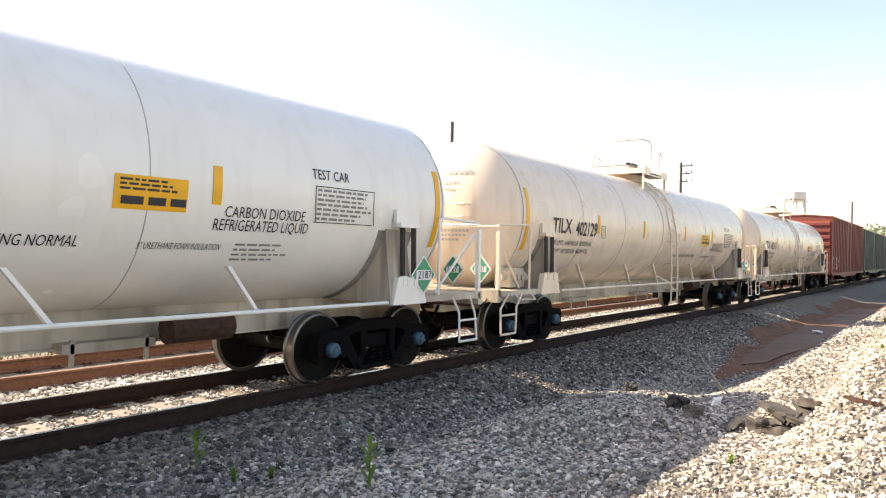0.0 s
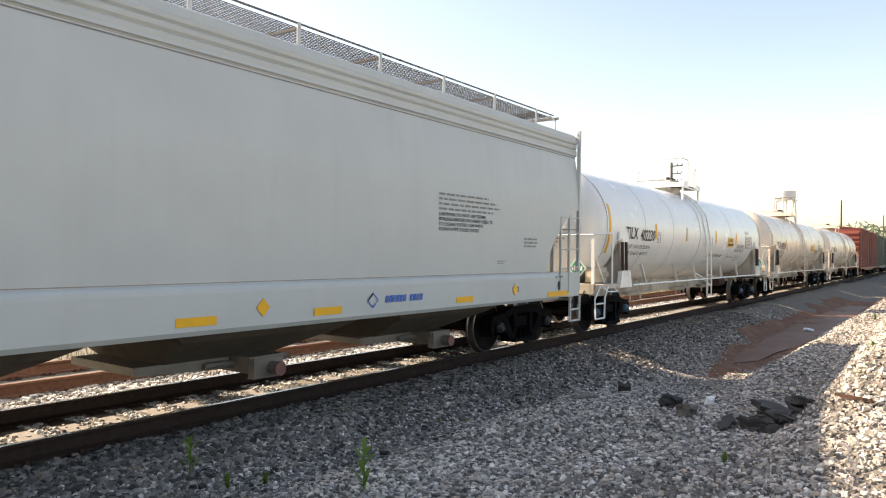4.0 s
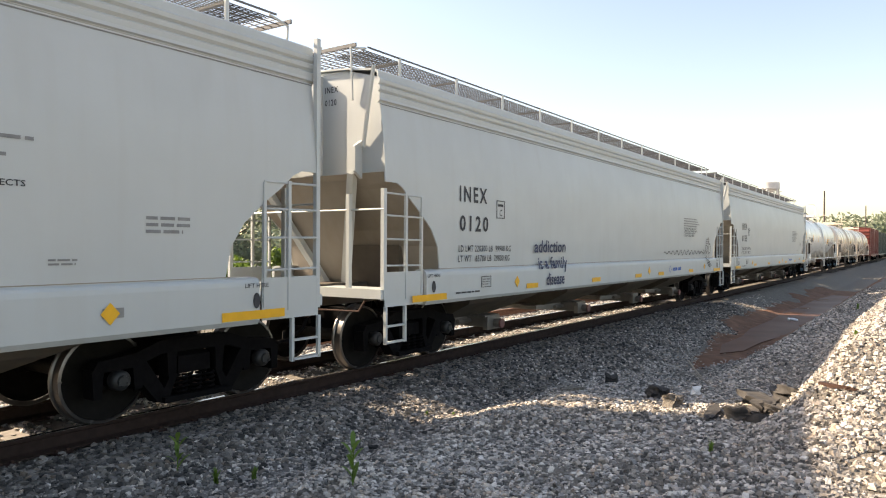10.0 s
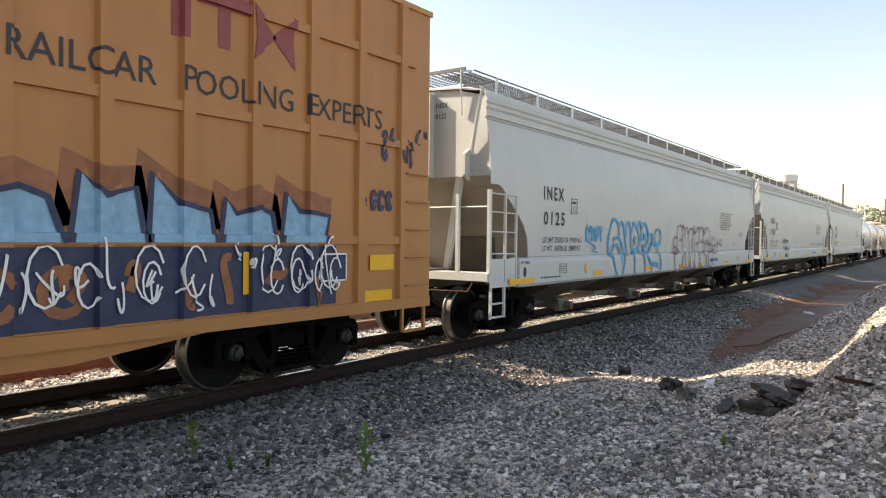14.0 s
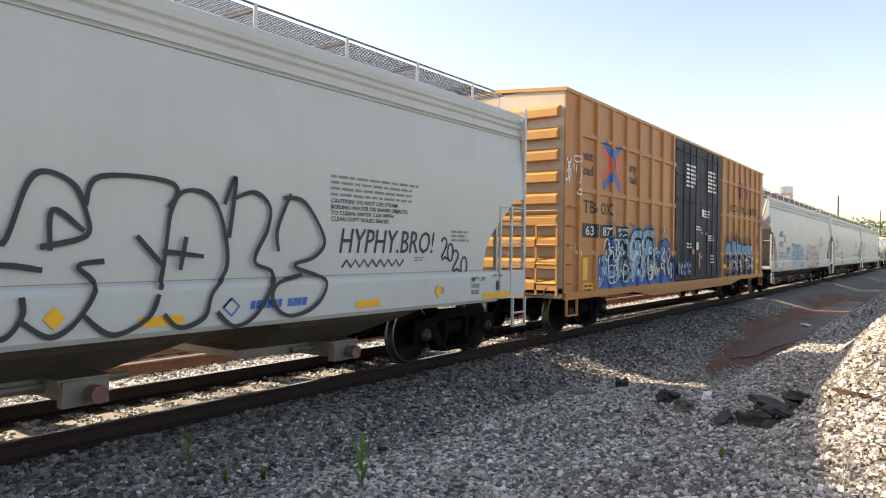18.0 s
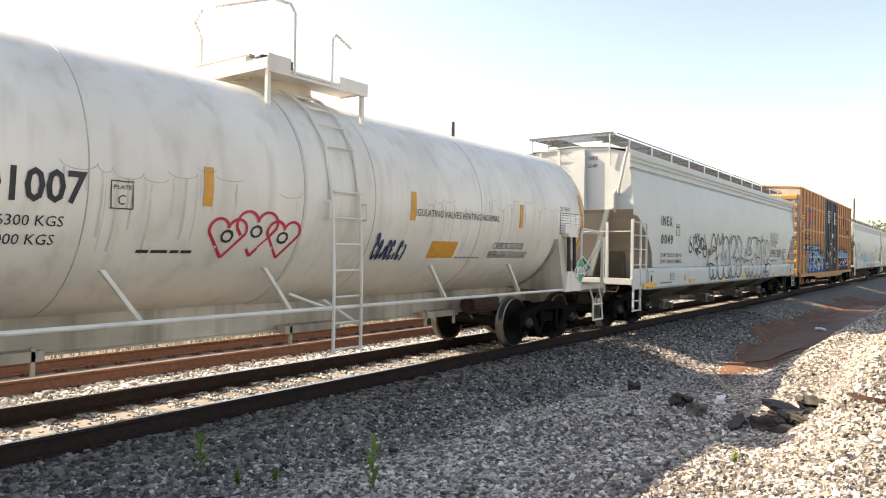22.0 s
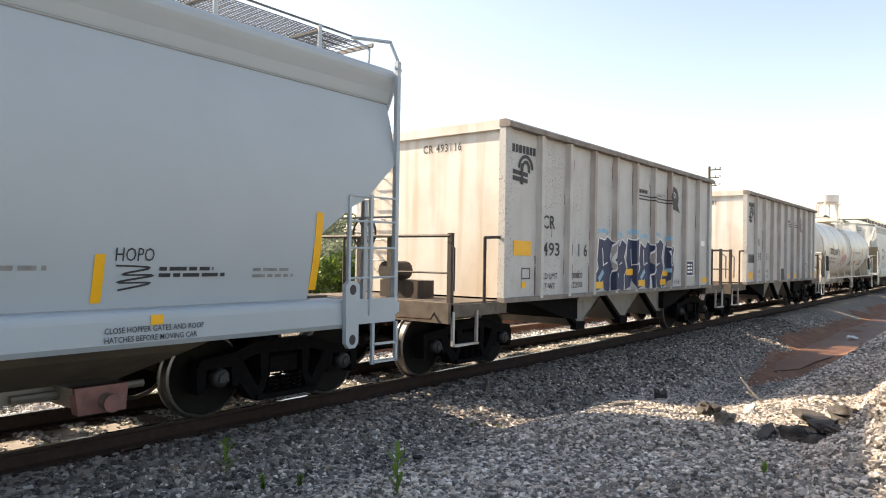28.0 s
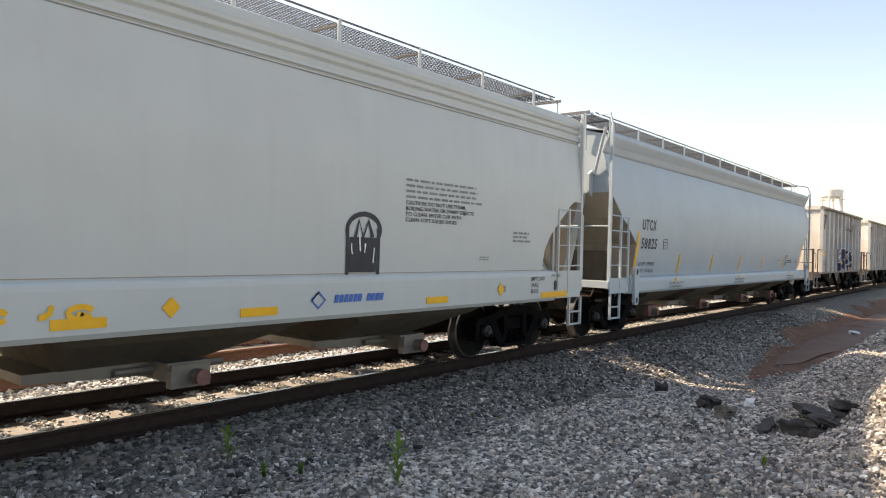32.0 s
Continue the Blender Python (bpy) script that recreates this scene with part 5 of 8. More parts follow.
        truck(c, sgn * 5.03)
    # markings
    write(c, mark, -half + 1.13, 2.19, 0.22, INK, s, wide=0.42, thick=0.012)
    write(c, number[:3], -half + 1.13, 1.73, 0.22, INK, s, wide=0.60, thick=0.012)
    for k, d in enumerate(number[3:]):
        write(c, d, -half + 2.11 + 0.26 * k, 1.73, 0.22, INK, s, stretch=0.9, thick=0.012)
    write(c, "LD LMT", -half + 1.15, 1.33, 0.10, INK, s, wide=0.5, name="load_limit")
    write(c, "LT WT", -half + 1.15, 1.16, 0.10, INK, s, wide=0.42, name="light_weight")
    for k, w in enumerate(weights):
        write(c, w, -half + 2.1, 1.33 - 0.17 * k, 0.10, INK, s, wide=0.48, name="weight_figures")
    for k in range(7):
        patch(c, "owner_lettering", -half + 0.17 + 0.105 * k, -half + 0.245 + 0.105 * k, 3.36, 3.49, INK, s)
    lx, lz = -half + 0.48, 3.12
    stroke(c, "owner_emblem", [arc(lx + 0.1, lz, 0.20, 0.20, 0, 180, 14), arc(lx + 0.1, lz, 0.10, 0.11, -30, 180, 12)], INK, s, 0.065)
    bm = bmesh.new()
    for z in (3.02, 2.92):
        bm_prism(bm, [(lx - 0.28, z), (lx + 0.16, z - 0.03), (lx + 0.16, z + 0.04), (lx - 0.28, z + 0.07)], -1.570, -1.566)
    bm_prism(bm, [(lx - 0.05, 2.86), (lx + 0.02, 2.86), (lx + 0.02, 3.2), (lx - 0.05, 3.2)], -1.574, -1.571)
    part("owner_emblem", bm, INK, c)
    qx = half - 2.55
    bm = bmesh.new()
    bm_prism(bm, arc(qx, 3.14, 0.34, 0.27, 0, 340, 17), -1.571, -1.567)
    bm_prism(bm, [(qx - 0.05, 2.88), (qx + 0.26, 3.0), (qx + 0.40, 2.84), (qx + 0.46, 2.80), (qx + 0.30, 2.84)], -1.575, -1.571)
    part("quality_emblem", bm, INK, c)
    for z in (3.04, 2.97):
        patch(c, "emblem_stripe", half - 4.72, qx, z, z + 0.028, INK, s)
    stroke(c, "quality_emblem_line", [arc(qx, 3.14, 0.16, 0.13, 0, 270, 10), arc(qx, 3.14, 0.06, 0.05, 0, 270, 8)], OPENC, lambda z: -1.566, 0.035)
    for k in range(7):
        patch(c, "owner_lettering", half - 4.66 + 0.085 * k, half - 4.60 + 0.085 * k, 3.11, 3.19, INK, s)
    write(c, "QUALITY", half - 3.6, 3.10, 0.07, INK, s, wide=0.52, name="motto")
    for x in (-half + 0.25, ):
        patch(c, "reflector", x, x + 0.52, 1.14 if not graffiti else 1.72, 1.36 if not graffiti else 1.96, YELLOW, s)
    for x in (-half + 3.1, -half + 5.15, -half + 6.35, half - 0.45):
        patch(c, "reflector", x, x + 0.34, 1.12, 1.25, YELLOW, s)
    bm = bmesh.new()
    bm_box(bm, half - 1.60, half - 1.16, -1.572, -1.566, 1.32, 1.66)
    part("stencil_panel", bm, NAVY, c)
    frame_box(c, half - 1.62, half - 1.14, 1.30, 1.68, WHITEINK, lambda z: -1.566, 0.018)
    bars(c, half - 1.56, half - 1.2, 1.36, 1.62, 3, WHITEINK, lambda z: -1.568, seed=11)
    patch(c, "faded_sticker", half - 0.86, half - 0.30, 2.06, 2.19, WHITEINK, s)
    write(c, "H1K", half - 2.4, 1.12, 0.10, INK, s, wide=0.3, name="class_lettering")
    for body, z, hgt in ((mark + " " + number, 3.42, 0.13), ):
        me = letters(body, hgt, 0.8, thick=0.012, gap=1.2)
        for v in me.vertices:
            v.co = (-half - 0.026, 0.1 - v.co.x, v.co.z + z)
        part("end_lettering", me, INK, c)
    rr = random.Random(len(number) + int(number))
    ribs = [-half + 1.0 + k * (2 * half - 1.9) / 8 for k in range(9)]
    for x in ribs:   # rust that weeps down beside the posts
        for side in (-1, 1):
            runs = []
            for k in range(rr.randint(3, 5)):
                z, n = rr.uniform(1.25, 3.65), rr.randint(3, 12)
                runs.append([(x + side * (0.078 + rr.uniform(0.0, 0.012)), max(1.08, z - 0.045 * i)) for i in range(n)])
            stroke(c, "rust_run", runs, RUSTRUN, s, rr.uniform(0.014, 0.038), 0.003)
    runs = []
    for k in range(16):
        x, z = rr.uniform(-half + 0.2, half - 0.2), rr.choice((3.6, 3.5, 3.3, 2.4, 1.5)) + rr.uniform(-0.1, 0.1)
        runs.append([(x + rr.uniform(-0.004, 0.004), z - 0.05 * i) for i in range(rr.randint(3, 7))])
    stroke(c, "rust_run", runs, RUSTRUN, s, 0.016, 0.003)
    if not graffiti:
        patch(c, "stencil_panel", -half + 0.30, -half + 0.92, 1.64, 1.90, SLATE, s)
        bars(c, -half + 0.36, -half + 0.9, 1.68, 1.84, 3, WHITEINK, lambda z: -1.562, seed=12, fill=0.35)
        patch(c, "faded_sticker", -half + 0.2, -half + 0.29, 1.55, 1.92, WHITEINK, s)
    else:
        rg2 = random.Random(43)
        for k in range(6):
            x, w = -1.76 + 0.67 * k, 0.70
            z1, lean = 2.12 - 0.06 * (k % 2) + rg2.uniform(-0.03, 0.03), rg2.uniform(0.05, 0.16)
            shape = [(x + 0.03, 1.06), (x - 0.03 + lean * 0.4, 1.34), (x + 0.10 + lean * 0.5, 1.52), (x - 0.02 + lean, 1.66), (x + 0.05 + lean, z1), (x + w * 0.45 + lean, z1 - rg2.uniform(0.02, 0.12)),
                     (x + w * 0.62 + lean, z1 + 0.04), (x + w + lean * 0.8, z1 - 0.07), (x + w * 0.86 + lean * 0.6, 1.72), (x + w * 1.02 + lean * 0.5, 1.5), (x + w * 0.94, 1.05),
                     (x + w * 0.62, 1.08), (x + w * 0.55, 1.30), (x + w * 0.42, 1.12)]
            bm = bmesh.new()
            bm.faces.new([bm.verts.new((p, -1.5665 - 0.0004 * k, q)) for p, q in shape])
            part("sprayed_panel", bm, NAVY, c, "dark blue sprayed letter")
            stroke(c, "sprayed_outline", [shape[3:9]], WHITEINK, s, 0.028)
            stroke(c, "sprayed_outline", [shape[:4]], WHITEINK, s, 0.028)
            stroke(c, "sprayed_outline", [[(x + w * 0.3 + lean, 1.9), (x + w * 0.36 + lean, 1.56), (x + w * 0.62 + lean, 1.62)]], WHITEINK, s, 0.03, 0.012)
            stroke(c, "sprayed_cloud", [[(x + w * 0.25, 1.28 + 0.08 * (k % 3)), (x + w * 0.55, 1.45)]], PALEBLUE, s, 0.10, 0.013)
            stroke(c, "sprayed_cloud", [arc(x + 0.36, z1 + 0.05, 0.24, 0.10, 20, 150, 6)], PALEBLUE, s, 0.09, 0.003)
        patch(c, "reflector", -0.35, 0.0, 1.36, 1.49, YELLOW, s, rise=0.02)
        patch(c, "reflector", 1.62, 1.96, 1.32, 1.44, YELLOW, s, rise=0.02)
        frame_box(c, -half + 0.5, -half + 0.75, 1.34, 1.52, INK, s, 0.015)
        patch(c, "sticker", -half + 0.5, -half + 0.62, 1.2, 1.3, YELLOW, s)
        drape(c, ribs, 0.045, 0.07, 0.096)
    return c


# ---------------------------------------------------------------- boxcars


POSTS = []


def boxcar(u, label, half, height, base, body, end_mat, door_mat, door, trucks, ribs_each, width=1.55, cap=CAPGREY, rows=(1.63, 2.92, 4.05)):
    c = car("boxcar", u, label, "boxcar", "boxcars")
    s = (lambda z: -width)
    d0, d1 = door
    POSTS.clear()
    for sgn in (-1, 1):
        for xa, xb in ((-half, d0), (d1, half)):
            bm = bmesh.new()
            bm_prism(bm, [(xa, base), (xb, base), (xb, height), (xa, height)], sgn * width, sgn * (width - 0.03))
            part("side_wall", bm, body, c)
    bm = bmesh.new()
    prof = [(-width - 0.03, height - 0.07), (-width - 0.03, height), (0, height + 0.12), (width + 0.03, height), (width + 0.03, height - 0.07), (0, height + 0.05)]
    bm_prism(bm, prof, -half - 0.03, half + 0.03, "x")
    part("roof", bm, end_mat, c)
    bm = bmesh.new()
    bm_box(bm, -half, half, -width + 0.03, width - 0.03, base + 0.1, base + 0.2)
    part("floor", bm, RUSTY, c)
    for ys in (-1, 1):
        bm = bmesh.new()
        bm_box(bm, -half, half, min(ys * (width - 0.02), ys * (width + 0.05)), max(ys * (width - 0.02), ys * (width + 0.05)), base - 0.02, base + 0.12)
        part("side_sill", bm, body, c)
        bm = bmesh.new()
        bm_prism(bm, [(d0 - 3.2, base), (d0 - 1.6, base - 0.17), (d1 + 1.6, base - 0.17), (d1 + 3.2, base)], min(ys * width, ys * (width - 0.06)), max(ys * width, ys * (width - 0.06)))
        part("deep_sill", bm, body, c)
    for xa, xb in ((-half, d0), (d1, half)):
        for k in range(ribs_each):
            x = xa + 0.62 + (abs(xb - xa) - 0.84) * k / (ribs_each - 1) if xa < 0 else xb - 0.62 - (abs(xb - xa) - 0.84) * k / (ribs_each - 1)
            POSTS.append(x)
            for ys in (-1, 1):
                bm = bmesh.new()
                bm_prism(bm, [(x - 0.085, ys * width), (x - 0.065, ys * (width + 0.06)), (x + 0.065, ys * (width + 0.06)), (x + 0.085, ys * width)], base + 0.12, height - 0.07, "z")
                part("side_post", bm, body, c)
        for z in rows:
            for ys in (-1, 1):
                bm = bmesh.new()
                bm_box(bm, max(xa, -half + 0.62), min(xb, half - 0.35), min(ys * width, ys * (width + 0.045)), max(ys * width, ys * (width + 0.045)), z - 0.05, z + 0.05)
                part("side_rail", bm, body, c)
    for sgn in (-1, 1):
        bm = bmesh.new()
        bm_box(bm, min(sgn * half, sgn * (half - 0.04)), max(sgn * half, sgn * (half - 0.04)), -width + 0.03, width - 0.03, base, height)
        n = int((height - base) / 0.42)
        part("end_wall", bm, YELPALE if end_mat is YELEND else end_mat, c, "pale recessed end sheet" if end_mat is YELEND else "")
        for k in range(n):
            z = base + 0.25 + k * (height - base - 0.3) / n
            bm = bmesh.new()
            bm_prism(bm, [(sgn * half, z - 0.10), (sgn * (half + 0.15), z - 0.085), (sgn * (half + 0.15), z + 0.06), (sgn * half, z + 0.15)], -width + 0.12, width - 0.12)
            part("end_corrugation", bm, end_mat, c)
        bm = bmesh.new()
        for y0 in (-width + 0.1, width - 0.55):
            for x in (y0, y0 + 0.45):
                bm_box(bm, sgn * (half + 0.13) - 0.02, sgn * (half + 0.13) + 0.02, x - 0.02, x + 0.02, base + 0.05, 2.2)
            for k in range(4):
                z = base + 0.3 + 0.38 * k
                bm_cyl(bm, (sgn * (half + 0.15), y0, z), (sgn * (half + 0.15), y0 + 0.45, z), 0.013, 6)
        bm_cyl(bm, (sgn * (half + 0.14), -width + 0.1, 2.45), (sgn * (half + 0.14), width - 0.1, 2.45), 0.014, 6)
        bm_box(bm, sgn * (half + 0.2) - 0.18, sgn * (half + 0.2) + 0.18, -0.9, 0.9, base + 0.0, base + 0.06)
        part("end_ladder", bm, end_mat, c)
        bm = bmesh.new()
        for k in range(5):
            z = base + 0.3 + 0.38 * k
            bm = bmesh.new()
            bm_tube(bm, [(sgn * (half - 0.1), -width, z), (sgn * (half - 0.1), -width - 0.08, z), (sgn * (half - 0.58), -width - 0.08, z), (sgn * (half - 0.58), -width, z)], 0.013)
            part("ladder_rung", bm, body, c)
        bm = bmesh.new()
        for dx in (0.1, 0.58):
            bm_box(bm, sgn * (half - dx) - 0.02, sgn * (half - dx) + 0.02, -width - 0.03, -width + 0.01, 0.38, base)
        bm_box(bm, min(sgn * (half - 0.1), sgn * (half - 0.58)), max(sgn * (half - 0.1), sgn * (half - 0.58)), -width - 0.05, -width + 0.01, 0.37, 0.40)
        part("step", bm, body, c)
        bm = bmesh.new()
        bm_box(bm, min(sgn * (half - 1), sgn * (half + 0.35)), max(sgn * (half - 1), sgn * (half + 0.35)), -0.28, 0.28, 0.66, base)
        part("draft_sill", bm, RUSTY, c)
        coupler(c, sgn * (half + 0.25), sgn)
        truck(c, sgn * trucks, cap)
    bm = bmesh.new()
    bm_box(bm, -half + 1, half - 1, -0.25, 0.25, 0.6, base + 0.1)
    bm_box(bm, -2.2, -1.2, -0.9, 0.2, 0.45, 0.75)
    bm_cyl(bm, (1.4, -0.5, 0.62), (2.6, -0.5, 0.62), 0.18, 12)
    part("underframe", bm, BLACK, c)
    dn = 2
    for ys in (-1, 1):
        for k in range(dn):
            xa, xb = d0 + (d1 - d0) * k / dn, d0 + (d1 - d0) * (k + 1) / dn
            bm = bmesh.new()
            bm_box(bm, xa + 0.01, xb - 0.01, min(ys * (width - 0.02), ys * (width + 0.035)), max(ys * (width - 0.02), ys * (width + 0.035)), base + 0.16, height - 0.1)
            dr = part("door", bm, door_mat, c, "dark sliding plug door")
            for q in range(6):
                z = base + 0.35 + q * (height - base - 0.7) / 5
                bm = bmesh.new()
                bm_box(bm, xa + 0.08, xb - 0.08, min(ys * (width + 0.035), ys * (width + 0.06)), max(ys * (width + 0.035), ys * (width + 0.06)), z - 0.03, z + 0.03)
                part("door_rib", bm, door_mat, dr)
            for fx in (0.25, 0.5, 0.75):
                x = xa + (xb - xa) * fx
                bm = bmesh.new()
                bm_cyl(bm, (x, ys * (width + 0.075), base + 0.2), (x, ys * (width + 0.075), height - 0.15), 0.018, 6)
                part("lock_rod", bm, door_mat, dr)
    return c


# ---------------------------------------------------------------- ground


def lerp(a, b, q):
    return a + (b - a) * min(1.0, max(0.0, q))


def smooth(a, b, x):
    q = min(1.0, max(0.0, (x - a) / (b - a)))
    return q * q * (3 - 2 * q)


def ground(x, y):
    """Height of the ground: ballast, ditch, and the gravel bank that the camera stands on."""
    if y > 0:
        if y < 1.5:
            z = -0.305
        elif y < 2.0:
            z = lerp(-0.305, -0.37, (y - 1.5) / 0.5)
        elif y < 5.0:
            z = lerp(-0.37, -0.345, (y - 2.0) / 0.4)
        else:
            z = lerp(-0.345, -0.75, (y - 5.0) / 2.5)
        if y > 8:
            z = -0.75 + 0.03 * min(20.0, y - 8)
    else:
        d = -y
        if d < 1.7:
            z = lerp(-0.305, -0.30, (d - 0.8) / 0.4)
        else:
            far = lerp(-0.30, -0.74, (d - 1.7) / 1.5)
            if d > 4.3:
                far = -0.74 + 0.86 * smooth(4.3, 5.8, d)
            near = lerp(-0.30, -0.50, (d - 1.7) / 0.85)
            if d > 2.55:
                near = -0.50 + 0.29 * smooth(2.55, 3.8, d) + 0.21 * smooth(3.6, 7.5, d)
            z = near + (far - near) * smooth(8.0, 13.5, x)
    if y < -5.8:
        z += 0.74 * smooth(6.15, 7.1, -y) * smooth(4.6, 8.6, x) * (1 - 0.3 * smooth(11, 16, x))
    n = noise.noise(Vector((x * 0.55, y * 0.55, 1.7))) * 0.05 + noise.noise(Vector((x * 2.1, y * 2.1, 4.0))) * 0.025
    return z + n * (0.35 if abs(y) < 1.6 or 1.6 < y < 5 else 1.0)


def sheet(name, xs, ys, mat, label, kind="structure", off=0.0):
    verts = [(x, y, ground(x, y) + off) for x in xs for y in ys]
    n = len(ys)
    faces = [(i * n + j, (i + 1) * n + j, (i + 1) * n + j + 1, i * n + j + 1) for i in range(len(xs) - 1) for j in range(n - 1)]
    me = bpy.data.meshes.new(name)
    me.from_pydata(verts, [], faces)
    for p in me.polygons:
        p.use_smooth = True
    me.materials.append(mat)
    return tagged(new(name, me), label, "ground", "", kind)


def spread(a, b, step_near, grow, centre):
    left, right, st, p = [], [], step_near, centre
    while p < b:
        right.append(p)
        p += st
        st *= grow
    right.append(b)
    st, p = step_near, centre - step_near
    while p > a:
        left.append(p)
        p -= st
        st *= grow
    left.append(a)
    return left[::-1] + right


gx = spread(-900, 2500, 0.16, 1.02, 8.0)
gy = spread(-1500, 1500, 0.14, 1.035, -4.0)
sheet("ground", gx, gy, SOIL, "grey gravel ground that slopes from the ballast to a ditch")



def mud_depth(x, y):
    """How far inside the mud's edge a point lies, in metres."""
    mid, wide = -3.75 - 0.01 * max(0, x - 14), min(1.65, 0.25 + 0.12 * max(0, x - 13))
    return wide * (1 + 0.45 * noise.noise(Vector((x * 0.7, y * 0.9, 7.0)))) * smooth(12.0, 16, x) - abs(y - mid)


def muddy(x, y):
    return x > 12 and mud_depth(x, y) > 0.1


mx, my = [11.4 + 0.16 * k for k in range(210)], [-6.0 + 0.1 * k for k in range(40)]
verts = [(x, y, ground(x, y) + min(0.035, -0.03 + 0.14 * mud_depth(x, y))) for x in mx for y in my]
nm = len(my)
faces = [(a * nm + b, (a + 1) * nm + b, (a + 1) * nm + b + 1, a * nm + b + 1) for a in range(len(mx) - 1) for b in range(nm - 1) if mud_depth(mx[a], my[b]) > -0.2]
me = bpy.data.meshes.new("mud_flat")
me.from_pydata(verts, [], faces)
me.materials.append(MUD)
for p in me.polygons:
    p.use_smooth = True
tagged(new("mud_flat", me), "wet red-brown mud in the ditch", "mud", kind="structure")
bm = bmesh.new()
edge = [(16.5, -3.75), (18, -3.45), (20, -3.5), (22, -3.3), (25, -3.35), (28, -3.2), (32, -3.35), (36, -3.3), (40, -3.6), (40, -4.7), (34, -4.75), (30, -4.6), (27, -4.7), (24, -4.45), (21, -4.4), (19, -4.15), (17.2, -4.1)]
bm_prism(bm, edge, -0.70, -0.685, "z")
solid("puddle", bm, WATER, "still brown puddle water in the ditch", "puddle", kind="structure")


def stones(name, count, x0, x1, y0, y1, smin, smax, label, seed, dens=None, mat=GRAVEL):
    """Loose crushed stone: squashed, skewed eight-cornered lumps, half sunk."""
    rnd = np.random.RandomState(seed)
    base = np.array([(sx, sy, sz) for sx in (-1, 1) for sy in (-1, 1) for sz in (-1, 1)], float)
    quads = np.array([(0, 1, 3, 2), (4, 6, 7, 5), (0, 4, 5, 1), (2, 3, 7, 6), (0, 2, 6, 4), (1, 5, 7, 3)])
    verts, faces = [], []
    k = 0
    while k < count:
        x, y = x0 + (x1 - x0) * rnd.rand(), y0 + (y1 - y0) * rnd.rand()
        if dens and rnd.rand() > dens(x, y):
            continue
        s = smin + (smax - smin) * rnd.rand() ** 2.2
        v = base * (1 + 0.45 * (rnd.rand(8, 3) - 0.5)) * s * (0.55 + 0.5 * rnd.rand(3)) * np.array([1, 1, 0.6])
        top = v[:, 2] > 0
        v[top, :2] *= 0.45 + 0.45 * rnd.rand()
        a, b, g = rnd.rand(3) * 6.3
        ca, sa, cb, sb = math.cos(a), math.sin(a), math.cos(b * 0.2), math.sin(b * 0.2)
        rot = np.array([[ca, -sa, 0], [sa, ca, 0], [0, 0, 1]]) @ np.array([[1, 0, 0], [0, cb, -sb], [0, sb, cb]])
        v = v @ rot.T + np.array([x, y, ground(x, y) + s * 0.28])
        faces.append(quads + 8 * k)
        verts.append(v)
        k += 1
    me = bpy.data.meshes.new(name)
    me.from_pydata(np.concatenate(verts).tolist(), [], np.concatenate(faces).tolist())
    me.materials.append(mat)
    return tagged(new(name, me), label, "gravel", "", "stuff")


def in_view(x, y):
    d = math.hypot(x, y + AWAY)
    return min(1.0, (9.0 / max(d, 4.0)) ** 1.6) if x > 0.45 * (y + AWAY) - 1.2 else 0.0


def dry(x, y):
    bare = 0.28 + 0.72 * smooth(-0.25, 0.1, noise.noise(Vector((x * 0.7, y * 1.1, 3.3))))
    return in_view(x, y) * (0.22 if muddy(x, y) else bare) * (0.25 + 0.75 * smooth(1.4, 3.0, -y))


stones("gravel_shoulder", 30000, 0.5, 26, -3.6, -0.86, 0.015, 0.044, "dark crushed stone against the near rail, oil and shade in its colour", 6, lambda x, y: in_view(x, y) * (1 - smooth(1.4, 3.4, -y)), GRAVEL_D)
stones("gravel_bank", 150000, 0.5, 32, -7.6, -1.5, 0.011, 0.032, "loose grey crushed stone beside the track", 3, dry)
stones("gravel_between_tracks", 20000, 1.5, 40, 0.95, 2.5, 0.022, 0.044, "pale crushed stone between the two tracks", 4, lambda x, y: min(1, 9 / max(4, x)), GRAVEL_P)
stones("gravel_beyond_tracks", 6000, 2.5, 40, 4.2, 6.0, 0.022, 0.044, "pale crushed stone beyond the far track", 14, lambda x, y: min(1, 9 / max(4, x)), GRAVEL_P)
stones("gravel_crib", 8000, 0.5, 24, -0.72, 0.72, 0.016, 0.032, "stone between the ties", 5, lambda x, y: min(1, 8 / max(4, x)) if abs((x + 2 + 0.2475) % 0.495 - 0.2475) > 0.13 else 0.05, GRAVEL_P)

stones("gravel_under_camera", 15000, -3.5, 9, -10.2, -7.4, 0.016, 0.042, "loose grey crushed stone on top of the bank", 8)
stones("gravel_beside_track", 6000, -3.5, 0.6, -7.5, -1.2, 0.016, 0.042, "loose grey crushed stone beside the track", 9)

# ---------------------------------------------------------------- tracks


